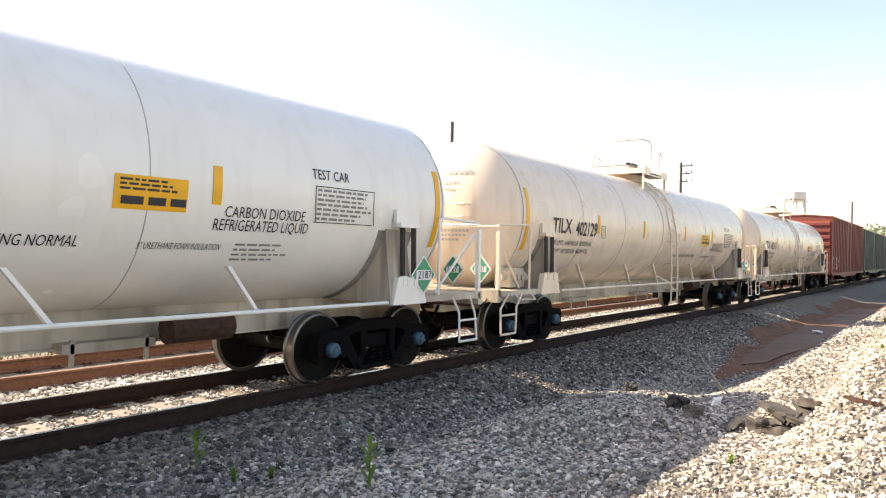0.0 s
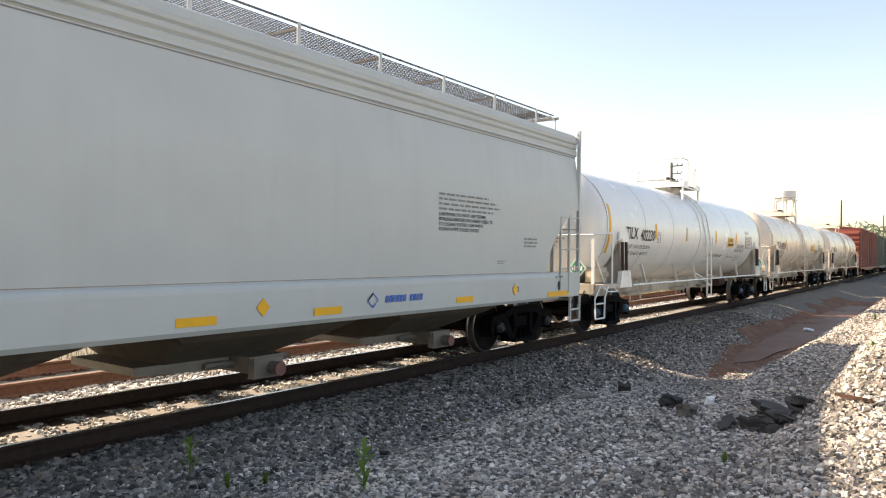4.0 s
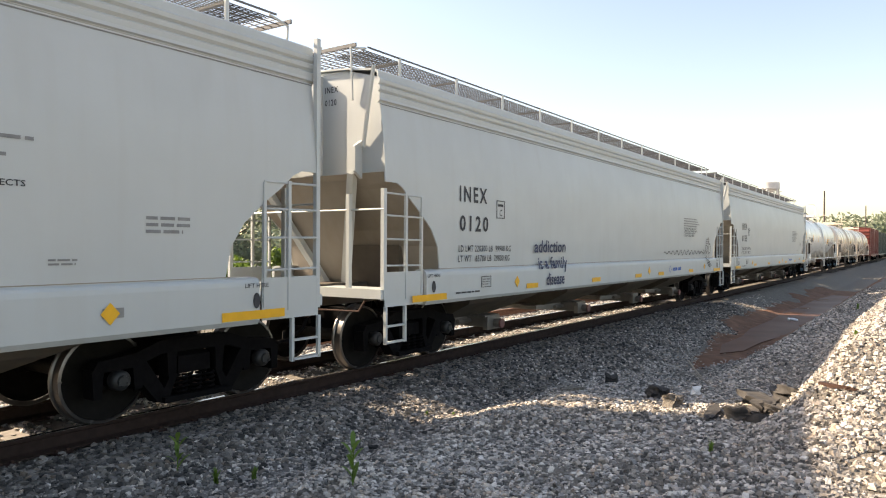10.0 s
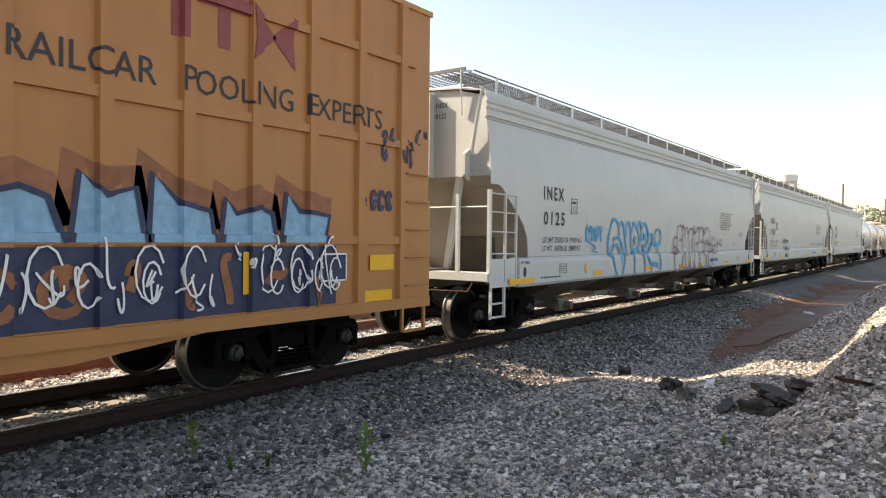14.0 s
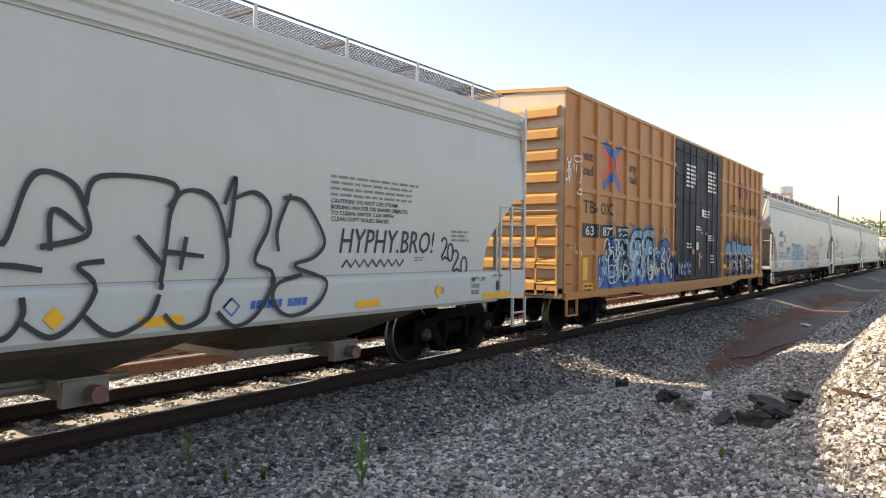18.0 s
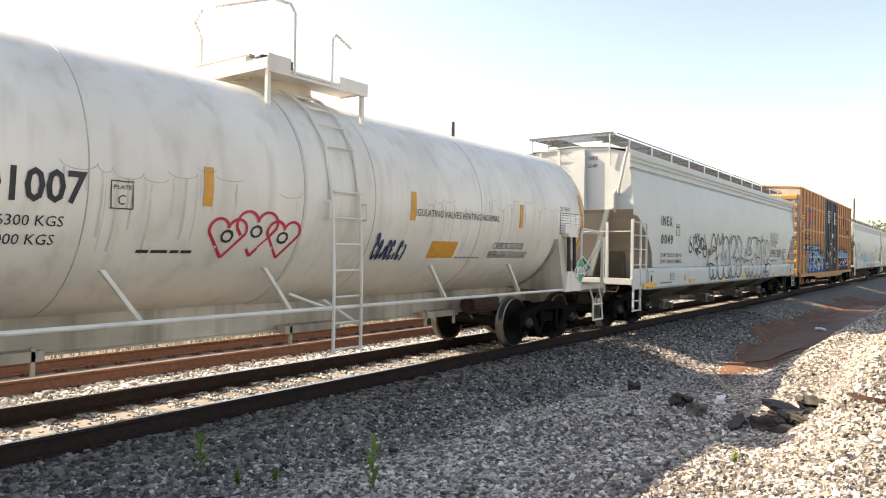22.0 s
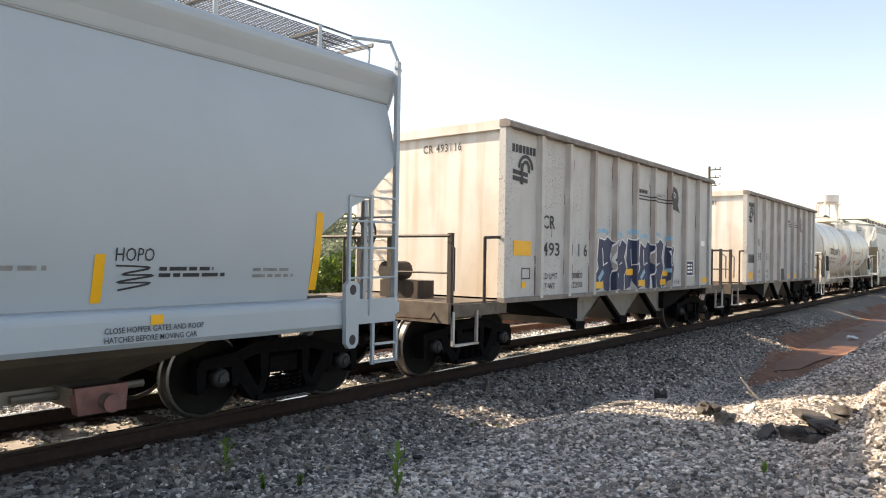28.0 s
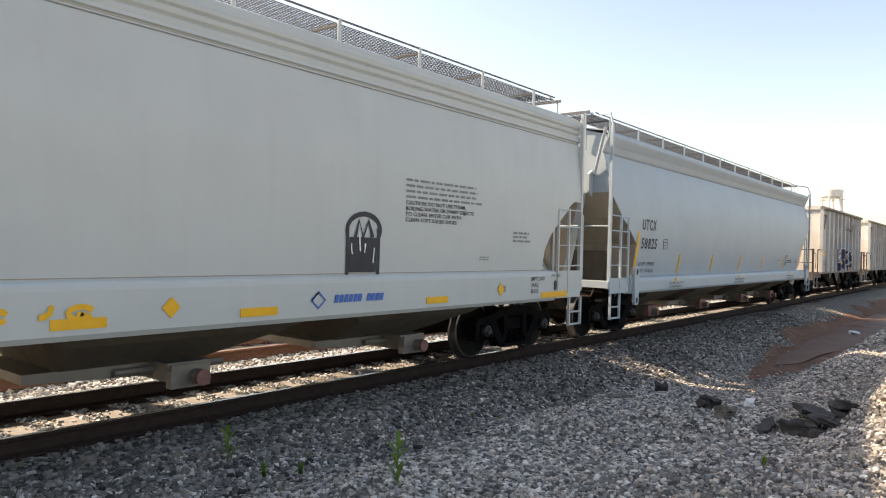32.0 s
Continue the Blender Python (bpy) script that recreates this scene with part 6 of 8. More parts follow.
def track(y, zr, name, label, rust):
    t = thing(name, label, "railway track", kind="structure", at=(0, 0, zr))
    for sgn in (-1, 1):
        yr = y + sgn * 0.7525
        prof = [(-0.036, 0.0), (0.036, 0.0), (0.036, -0.03), (0.01, -0.045), (0.009, -0.145), (0.076, -0.168), (0.076, -0.185), (-0.076, -0.185), (-0.076, -0.168), (-0.009, -0.145), (-0.01, -0.045), (-0.036, -0.03)]
        bm = bmesh.new()
        bm_prism(bm, [(yr + a, b) for a, b in prof], -250, 900, "x")
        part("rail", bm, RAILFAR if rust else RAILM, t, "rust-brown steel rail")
        bm = bmesh.new()
        bm_box(bm, -250, 900, yr - 0.028, yr + 0.028, 0.0005, 0.003)
        part("rail_head", bm, RAILTOP if not rust else RAILFAR, t, "worn bright rail head" if not rust else "")
    if "tie" not in MESH:
        bm = bmesh.new()
        bm_box(bm, -0.115, 0.115, -1.16, 1.16, -0.36, -0.195)
        bmesh.ops.bevel(bm, geom=bm.edges[:], offset=0.012, segments=1, affect='EDGES')
        for q in bm.verts:
            q.co += Vector((noise.noise(q.co * 3) * 0.015, 0, noise.noise(q.co * 4) * 0.008))
        MESH["tie"] = finish("tie", bm)
        bm = bmesh.new()
        for yy in (-0.7525, 0.7525):
            bm_box(bm, -0.09, 0.09, yy - 0.18, yy + 0.18, -0.198, -0.184)
            for dy in (-0.09, 0.09):
                for dx in (-0.05, 0.05):
                    bm_box(bm, dx - 0.012, dx + 0.012, yy + dy - 0.012, yy + dy + 0.012, -0.185, -0.16)
        MESH["tie_plate"] = finish("tie_plate", bm)
    rnd = random.Random(int(y * 10) + 3)
    for k in range(110):
        x = -2 + 0.495 * k
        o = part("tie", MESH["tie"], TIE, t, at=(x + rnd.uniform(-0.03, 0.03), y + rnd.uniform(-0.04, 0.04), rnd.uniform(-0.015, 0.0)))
        part("tie_plate", MESH["tie_plate"], RUSTY, t, at=(x, y, 0))
    bm = bmesh.new()
    for k in range(300):
        x = -2 + 0.495 * (110 + k)
        bm_box(bm, x - 0.11, x + 0.11, y - 1.3, y + 1.3, -0.32, -0.2)
    far = part("far_ties", bm, TIE, t)
    far["kind"] = "stuff"


track(0.0, RAIL, "near_track", "railway track with brown rails and weathered wooden ties", False)
track(3.34, FAR_RAIL, "far_track", "rusty unused railway track on pale ballast", True)

# ---------------------------------------------------------------- plants, litter, distance


def bearing(az, dist, el=0.0):
    """A place by its bearing from the camera: degrees from +Y towards +X, metres, and the height seen at el degrees."""
    return dist * math.sin(radians(az)), -AWAY + dist * math.cos(radians(az)), HEIGHT + dist * math.tan(radians(el))


def foliage(name, blobs, count, size, mat, seed, parent=None):
    """Many small leaves in clumps: blobs are (x, y, z, radius, squash)."""
    rnd = np.random.RandomState(seed)
    verts, faces = [], []
    w = np.array([b[3] ** 2 for b in blobs])
    pick = rnd.choice(len(blobs), count, p=w / w.sum())
    for k, i in enumerate(pick):
        x, y, z, r, sq = blobs[i]
        d = rnd.normal(size=3)
        d /= np.linalg.norm(d)
        q = r * (0.55 + 0.5 * rnd.rand() ** 0.6)
        c = np.array([x, y, z]) + d * q * np.array([1, 1, sq])
        a, b = rnd.normal(size=3), rnd.normal(size=3)
        a /= np.linalg.norm(a)
        b -= a * (a @ b)
        b /= np.linalg.norm(b)
        s = size * (0.6 + 0.8 * rnd.rand())
        verts += [tuple(c - a * s), tuple(c + b * s * 0.45), tuple(c + a * s), tuple(c - b * s * 0.45)]
        faces.append((4 * k, 4 * k + 1, 4 * k + 2, 4 * k + 3))
    me = bpy.data.meshes.new(name)
    me.from_pydata(verts, [], faces)
    me.materials.append(mat)
    return me


def tree(x, y, height, spread_r, label, mat, seed, leaves=7000, size=0.17, low=0.35):
    rnd = random.Random(seed)
    t = thing("tree", label, "tree", "trees behind the tracks")
    z0 = ground(x, y)
    bm = bmesh.new()
    bm_cyl(bm, (x, y, z0 - 0.3), (x, y, z0 + height * 0.55), 0.28, 10, 0.14)
    blobs = []
    for k in range(34):
        a, hh = rnd.uniform(0, 6.3), rnd.uniform(low, 0.95)
        rr = spread_r * (0.35 + 0.75 * math.sin(math.pi * min(1, max(0.08, hh - 0.1)))) * rnd.uniform(0.4, 1.0)
        p = (x + rr * math.cos(a), y + rr * math.sin(a), z0 + height * hh)
        bm_cyl(bm, (x, y, z0 + height * hh * 0.6), p, 0.05, 5, 0.015)
        blobs.append((*p, spread_r * rnd.uniform(0.2, 0.42), 0.75))
    part("trunk", bm, BARK, t)
    part("crown", foliage("crown", blobs, leaves, size, mat, seed), mat, t)
    return t


tree(17.2, 25, 10.0, 3.6, "tall dark green tree behind the bushes", LEAFHAZE, 11, 26000, 0.15, 0.15)
tree(12.0, 27, 6.6, 3.2, "dark green tree at the field's edge", LEAFHAZE, 12, 11000, 0.15, 0.15)
tree(24.0, 30, 5.6, 3.4, "low dark green tree", LEAFHAZE, 13, 11000, 0.15, 0.12)
tree(31.0, 31, 5.4, 3.6, "low dark green tree", LEAFHAZE, 14, 11000, 0.15, 0.12)
tree(5.0, 28, 5.0, 3.2, "low dark green tree", LEAFHAZE, 15, 9000, 0.15, 0.12)
tree(40.0, 33, 5.4, 3.8, "low dark green tree", LEAFHAZE, 16, 9000, 0.15, 0.12)
rb = random.Random(5)
for k in range(14):
    x, y = 3.5 + 2.6 * k + rb.uniform(-0.5, 0.5), 13.0 + rb.uniform(-1.0, 1.5)
    z0 = ground(x, y)
    blobs = [(x + rb.uniform(-1.3, 1.3), y + rb.uniform(-0.8, 0.8), z0 + rb.uniform(0.5, 1.75), rb.uniform(0.5, 0.85), 0.85) for _ in range(9)]
    b = new("bush", foliage("bush", blobs, 2600, 0.10, LEAF, 30 + k))
    tagged(b, "leafy bright green bush beyond the far track", "bush", "bushes along the far track")
rb = random.Random(6)
blobs = [(x, 19 + rb.uniform(-1.5, 1.5), ground(x, 19) + rb.uniform(0.3, 2.3), rb.uniform(0.7, 1.2), 0.8) for x in [-4 + 0.5 * k for k in range(64)]]
tagged(new("hedge", foliage("hedge", blobs, 16000, 0.13, LEAFHAZE, 77)), "dark green hedge behind the bushes", "hedge", "", "stuff")
rg = np.random.RandomState(8)
verts, faces = [], []
for k in range(9000):
    x, y = rg.uniform(2, 60), rg.uniform(5.6, 12.5)
    z, hgt, a = ground(x, y), rg.uniform(0.1, 0.35), rg.uniform(0, 6.3)
    dx, dy = 0.012 * math.cos(a), 0.012 * math.sin(a)
    verts += [(x - dx, y - dy, z), (x + dx, y + dy, z), (x + rg.uniform(-0.1, 0.1), y + rg.uniform(-0.1, 0.1), z + hgt)]
    faces.append((3 * k, 3 * k + 1, 3 * k + 2))
me = bpy.data.meshes.new("dry_grass")
me.from_pydata(verts, [], faces)
me.materials.append(GRASSM)
tagged(new("dry_grass", me), "dry yellow grass beyond the far track", "grass", "", "stuff")


def far_wood(az0, az1, dist, el, seed, label):
    rnd = random.Random(seed)
    blobs = []
    az = az0
    while az < az1:
        x, y, z = bearing(az, dist * rnd.uniform(0.95, 1.1), el * rnd.uniform(0.55, 1.0))
        blobs.append((x, y, z - 4.5, rnd.uniform(3.5, 5.5), 0.85))
        blobs.append((x + rnd.uniform(-4, 4), y, z - 8, 5.5, 0.9))
        az += 0.45
    tagged(new("far_wood", foliage("far_wood", blobs, 9000, 0.7, LEAFHAZE, seed)), label, "woodland", "", "stuff")


far_wood(82.0, 90.0, 230, 2.7, 3, "far green wooded hill at the end of the line")
far_wood(66.0, 82.0, 260, 1.9, 4, "distant line of trees beyond the tracks")


def pole(az, dist, el, arms, label):
    x, y, z = bearing(az, dist, el)
    g = ground(x, y)
    p = thing("utility_pole", label, "utility pole", "utility poles")
    bm = bmesh.new()
    bm_cyl(bm, (x, y, g - 0.3), (x, y, z), 0.17, 10, 0.11)
    part("mast", bm, POLE, p)
    for k in range(arms):
        bm = bmesh.new()
        zz = z - 0.35 - 0.75 * k
        bm_box(bm, x - 0.06, x + 0.06, y - 1.1 + 0.2 * k, y + 0.15, zz - 0.05, zz + 0.05)
        part("crossarm", bm, POLE, p)
        for q in (-1.0, -0.55):
            bm = bmesh.new()
            bm_cyl(bm, (x, y + q, zz + 0.05), (x, y + q, zz + 0.22), 0.05, 6)
            part("insulator", bm, POLE, p)


pole(54.18, 46, 10.35, 0, "plain dark wooden utility pole")
pole(72.2, 72, 7.15, 3, "wooden utility pole with short crossarms")
pole(83.76, 120, 4.08, 0, "thin distant utility pole")
pole(86.31, 170, 2.96, 0, "thin distant utility pole")

# water tower in the distance
tx, ty, tz = bearing(80.14, 150, 4.95)
wt = thing("water_tower", "small steel water tower on lattice legs in the distance", "water tower")
bm = bmesh.new()
bm_lathe(bm, [(0.0, -2.2), (1.5, -2.1), (2.0, -1.7), (2.0, -0.5), (1.2, -0.1), (0.0, 0.1)], 20, (tx, ty, tz), "z")
part("tank", bm, STEELT, wt, smooth=True)
for a in range(6):
    bm = bmesh.new()
    ca, sa = math.cos(a * 1.047), math.sin(a * 1.047)
    bm_cyl(bm, (tx + 3.0 * ca, ty + 3.0 * sa, -1), (tx + 1.8 * ca, ty + 1.8 * sa, tz - 1.7), 0.16, 6)
    part("leg", bm, STEELT, wt)
for z in (3.0, 6.5, 9.5):
    bm = bmesh.new()
    r = 3.0 - 1.2 * (z + 1) / (tz - 1.7)
    pts = [(tx + r * math.cos(a * 1.047), ty + r * math.sin(a * 1.047), z) for a in range(7)]
    bm_tube(bm, pts, 0.09)
    part("brace", bm, STEELT, wt)
bm = bmesh.new()
bm_tube(bm, [(tx + 2.3 * math.cos(a * 0.524), ty + 2.3 * math.sin(a * 0.524), tz - 2.2) for a in range(13)], 0.06)
part("gallery_rail", bm, STEELT, wt)


def weed(x, y, height, stems, seed, label):
    rnd = random.Random(seed)
    w = thing("weed", label, "weed", "weeds in the gravel")
    z0 = ground(x, y)
    for k in range(stems):
        bm = bmesh.new()
        a, lean, hh = rnd.uniform(0, 6.3), rnd.uniform(0.05, 0.4), height * rnd.uniform(0.5, 1.0)
        prev = None
        wdt = rnd.uniform(0.016, 0.030)
        for i in range(6):
            q = i / 5
            cx, cy = x + lean * hh * q * q * math.cos(a), y + lean * hh * q * q * math.sin(a)
            ww = wdt * (1 - q) ** 0.7 + 0.001
            ox, oy = -math.sin(a) * ww, math.cos(a) * ww
            pair = [bm.verts.new((cx + ox, cy + oy, z0 + hh * (q - 0.12 * q * q))), bm.verts.new((cx - ox, cy - oy, z0 + hh * (q - 0.12 * q * q)))]
            if prev:
                bm.faces.new((prev[0], pair[0], pair[1], prev[1]))
            prev = pair
        part("blade", bm, WEED, w)


def stalk(x, y, height, leaves, seed, label):
    """A young plant: a thin stem with broad leaves that stand off it one above the other."""
    rnd = random.Random(seed)
    w = thing("weed", label, "weed", "weeds in the gravel")
    z0 = ground(x, y)
    bm = bmesh.new()
    bm_cyl(bm, (x, y, z0 - 0.02), (x + 0.01, y, z0 + height * 0.75), 0.006, 5, 0.003)
    part("stem", bm, WEED, w)
    for k in range(leaves):
        a, q0, ln = k * 2.4 + rnd.uniform(-0.4, 0.4), 0.1 + 0.65 * k / leaves, height * rnd.uniform(0.32, 0.48)
        bm, prev = bmesh.new(), None
        for i in range(6):
            q = i / 5
            cx, cy, cz = x + ln * 0.6 * q * math.cos(a), y + ln * 0.6 * q * math.sin(a), z0 + height * q0 + ln * (1.1 * q - 0.55 * q * q)
            ww = 0.019 * math.sin(math.pi * min(0.97, 0.12 + 0.86 * q)) + 0.002
            pair = [bm.verts.new((cx - math.sin(a) * ww, cy + math.cos(a) * ww, cz)), bm.verts.new((cx + math.sin(a) * ww, cy - math.cos(a) * ww, cz))]
            if prev:
                bm.faces.new((prev[0], pair[0], pair[1], prev[1]))
            prev = pair
        part("leaf", bm, WEED, w)


stalk(3.85, -2.05, 0.44, 8, 1, "bright green weed growing in the ballast")
stalk(4.08, -3.95, 0.46, 9, 2, "bright green weed growing in the gravel")
weed(6.25, -6.08, 0.16, 6, 3, "small pale green weed in the gravel")
for k, (x, y, hgt, n) in enumerate(((4.0, -2.4, 0.17, 26), (4.3, -2.55, 0.15, 20), (7.2, -2.4, 0.08, 24), (20.9, -6.1, 0.2, 30), (7.5, -2.6, 0.08, 18), (9.6, -6.9, 0.1, 20))):
    weed(x, y, hgt, n, 10 + k, "low tuft of green grass in the gravel")


def slab(name, x, y, lx, ly, lz, rz, tilt, mat, label, category, seed, lift=0.0, sub=5):
    """A rough lump or board: a cut-up box with ragged ends and split, uneven faces."""
    rnd = random.Random(seed)
    bm = bmesh.new()
    bmesh.ops.create_cube(bm, size=1.0)
    bmesh.ops.subdivide_edges(bm, edges=bm.edges[:], cuts=sub, use_grid_fill=True)
    for v in bm.verts:
        ragged = abs(v.co.x) > 0.49
        thin = 1.0 - 0.75 * max(0.0, 2 * abs(v.co.x) - 0.35) ** 2
        wide = 1.0 - 0.55 * abs(2 * v.co.x) ** 3
        p = Vector((v.co.x * lx, v.co.y * ly * wide, v.co.z * lz * thin))
        q = noise.noise_vector(Vector((p.x * 5, p.y * 9, p.z * 9)) + Vector((seed * 3.1, 0, 0)))
        p += Vector((q.x * lx * 0.10, q.y * ly * 0.35, q.z * lz * 0.5))
        if ragged:
            p.x += rnd.uniform(-0.16, 0.10) * lx * (1 if v.co.x > 0 else -1)
        v.co = p
    m = Matrix.Translation((x, y, ground(x, y) + lz * 0.42 + lift)) @ Euler((radians(tilt), radians(tilt * 0.6), radians(rz))).to_matrix().to_4x4()
    bmesh.ops.transform(bm, matrix=m, verts=bm.verts)
    return solid(name, bm, mat, label, category)


slab("broken_tie", 8.16, -6.10, 1.15, 0.22, 0.07, 30, 3, DEADWOOD, "split and rotten dark railway tie on the gravel", "timber", 1, 0.09)
slab("broken_tie", 8.40, -6.30, 0.80, 0.16, 0.06, 24, -3, DEADWOOD, "dark splintered board of a rotten tie", "timber", 21, 0.05)
slab("broken_tie", 7.72, -6.02, 0.34, 0.26, 0.15, 50, 6, DEADWOOD, "dark broken tie end lying in the gravel", "timber", 2)
slab("broken_tie", 7.92, -6.24, 0.30, 0.26, 0.14, 10, -6, DEADWOOD, "dark broken tie end lying in the gravel", "timber", 3)
slab("broken_tie", 8.26, -6.42, 0.55, 0.15, 0.09, 36, 6, DEADWOOD, "dark splintered piece of tie", "timber", 4, 0.03)
slab("broken_tie", 7.80, -5.72, 0.60, 0.13, 0.06, 8, -5, DEADWOOD, "grey splintered piece of tie", "timber", 5, 0.0)
slab("broken_tie", 7.50, -6.20, 0.24, 0.14, 0.10, 70, 12, DEADWOOD, "dark crumbled piece of tie", "timber", 22)
slab("clod", 8.85, -4.8, 0.40, 0.26, 0.17, 20, 10, DEADWOOD, "dark clod of earth and ballast", "clod", 6)
slab("clod", 8.10, -5.2, 0.16, 0.22, 0.15, 60, 20, SOIL, "grey slab of stone stuck in the gravel", "stone", 7)
slab("stone", 10.45, -3.55, 0.26, 0.18, 0.14, 10, 10, DEADWOOD, "dark jagged stone in the ditch", "stone", 8)
slab("stone", 8.75, -3.7, 0.42, 0.20, 0.05, -20, 0, SOIL, "flat grey-brown stone lying in the gravel", "stone", 9)
slab("stone", 8.83, -5.27, 0.11, 0.10, 0.14, 30, 20, PALE, "small white stone on the gravel", "stone", 10)
slab("board", 7.05, -6.95, 0.40, 0.05, 0.03, 45, 5, RUSTY, "reddish broken stick of wood", "board", 11, 0.02)
slab("litter", 25.3, -3.95, 0.45, 0.25, 0.10, 10, 5, PALE, "white piece of litter in the mud", "litter", 12, 0.03)
bm = bmesh.new()
bm_tube(bm, [(9.5, -5.25, -0.1), (9.2, -5.2, 0.08), (9.1, -5.1, 0.25)], 0.012)
bm_tube(bm, [(9.45, -5.28, -0.08), (9.2, -5.25, 0.02), (9.0, -5.2, 0.1)], 0.009)
solid("dead_branch", bm, STICK, "bleached bare branch sticking out of the gravel", "branch")

# ---------------------------------------------------------------- the train
SPUR = flat_side


def sill_skin(z):
    return -SIDE - (0.037 if z < 1.33 else 0.0)


for u, num, lab in ((50.28, "402230", "white tank car with black lettering and orange stripes"), (68.35, "402129", "white tank car with tan ground reflection painted into its sides and rusty end"),
                    (86.42, "402117", "white tank car with tan ground reflection painted into its sides, coupled to a red boxcar")):
    c = tank(u, lab, TANKW if num == "402230" else TANKT)
    tank_marks(c, "TILX", num, "LD LMT  184100 LB  83500 KG", "LT  WT  101900 LB  46200 KG")

LIMITS = {"0155": ("LD LMT 220200 LB  99800 KG", "LT WT   65800 LB  29800 KG"), "0120": ("LD LMT 220300 LB  99900 KG", "LT WT   65700 LB  29800 KG"),
          "0125": ("LD LMT 220300 LB  99900 KG", "LT WT   65700 LB  29800 KG"), "0049": ("LD LMT 220600 LB 100000 KG", "LT WT   65400 LB  29600 KG"),
          "0131": ("LD LMT 220300 LB  99900 KG", "LT WT   65700 LB  29800 KG")}
INEX = {}
for u, num, lab in ((31.17, "0155", "clean pale grey covered hopper car with black lettering"), (11.15, "0120", "pale grey covered hopper car with a handwritten slogan"),
                    (-8.83, "0125", "pale grey covered hopper car with blue and purple graffiti"), (-49.06, "0049", "pale grey covered hopper car with large black outline graffiti"),
                    (-131.0, "0131", "pale grey covered hopper car with a small black graffiti figure")):
    c = INEX[num] = hopper(u, lab, HOPPER)
    hopper_marks(c, "INEX", num, *LIMITS[num], seed=int(u) + 140, block=True, heavy=num == "0131")

# handwritten slogan and a wavy line
c = INEX["0120"]
for k, (line, x, z, w) in enumerate((("addiction", -5.05, 1.58, 1.36), ("is a family", -4.92, 1.27, 1.28), ("disease", -4.62, 0.96, 0.80))):
    write(c, line, x, z, 0.22, NAVY, sill_skin, name="handwriting", wide=w, thick=0.018, rise=0.012, shear=0.1)
stroke(c, "wavy_line", [[(2.70 + 0.0415 * k, 1.53 + (0.02 + 0.055 * math.sin(math.pi * k / 100)) * math.sin(k * 0.69)) for k in range(101)]], INK, SPUR, 0.026)
stroke(c, "wavy_line", [[(6.76, 1.62), (6.93, 1.53), (6.78, 1.44)]], INK, SPUR, 0.03)
name_tag = [curve((7.24, 1.72), (7.06, 1.75), (6.99, 1.61), (7.14, 1.51), (7.17, 1.39), (7.0, 1.35)), curve((7.17, 1.40), (7.22, 1.74), (7.33, 1.46), (7.38, 1.76)),
            curve((7.42, 1.38), (7.44, 1.78), (7.63, 1.71), (7.58, 1.53), (7.44, 1.50)), arc(7.33, 1.91, 0.05, 0.09, 0, 360, 10), curve((6.97, 1.62), (6.92, 1.45), (7.02, 1.27))]
name_tag += [curve((6.98, 1.25), (7.3, 1.31), (7.08, 1.16), (7.42, 1.23), (7.2, 1.08), (7.5, 1.16), (7.34, 1.04), (7.6, 1.10))]
stroke(c, "scribble", name_tag, INK, sill_skin, 0.026, 0.012)

# blue and purple bubble letters
c = INEX["0125"]
stroke(c, "scribble", scrawl(-5.72, -4.85, 1.52, 2.02, 7, 22) + scrawl(-5.7, -4.9, 1.55, 2.0, 7, 24) + [curve((-5.55, 1.62), (-5.2, 1.50), (-5.35, 1.42), (-5.1, 1.40))], BLUEINK, SPUR, 0.04)


blue = [curve((-4.25, 1.64), (-4.15, 1.7), (-3.9, 1.68), (-3.7, 1.46), (-3.65, 1.2), (-3.8, 0.88)),
        curve((-3.95, 1.72), (-3.95, 1.94), (-4.1, 2.08), (-4.3, 2.1), (-4.45, 1.88), (-4.55, 1.62), (-4.5, 1.36), (-4.35, 1.34), (-4.25, 1.52), (-4.05, 1.54), (-3.85, 1.4), (-3.8, 1.14)),
        curve((-4.35, 1.32), (-4.25, 1.1), (-4.1, 0.88)), curve((-3.95, 1.9), (-3.8, 2.06), (-3.65, 1.94), (-3.55, 1.62), (-3.45, 1.3)),
        curve((-3.55, 1.68), (-3.5, 1.96), (-3.35, 2.06), (-3.25, 1.88), (-3.2, 1.62), (-3.1, 1.34), (-3.05, 1.18), (-3.05, 0.88)),
        curve((-3.2, 1.82), (-3.05, 2.06), (-2.8, 1.88), (-2.65, 1.66), (-2.8, 1.44), (-3.1, 1.38)), curve((-3.05, 1.4), (-2.8, 1.44), (-2.5, 1.32), (-2.35, 1.1), (-2.4, 0.88)),
        curve((-2.8, 1.92), (-2.65, 2.1), (-2.55, 1.9), (-2.5, 1.64)), curve((-2.55, 1.9), (-2.4, 2.06), (-2.2, 2.0), (-2.05, 1.74), (-2.2, 1.52), (-2.45, 1.52), (-2.2, 1.3), (-2.0, 1.12), (-1.9, 0.88)),
        curve((-2.2, 1.52), (-2.0, 1.78), (-1.8, 1.78), (-1.75, 1.62), (-2.0, 1.44)), curve((-2.05, 1.34), (-1.8, 1.56), (-1.5, 1.54), (-1.3, 1.28), (-1.2, 1.04), (-1.35, 0.9)),
        arc(-1.38, 1.74, 0.24, 0.2, 0, 360, 14), arc(-1.75, 1.13, 0.07, 0.09, 180, 360, 6), arc(-1.52, 1.1, 0.07, 0.09, 180, 360, 6)]
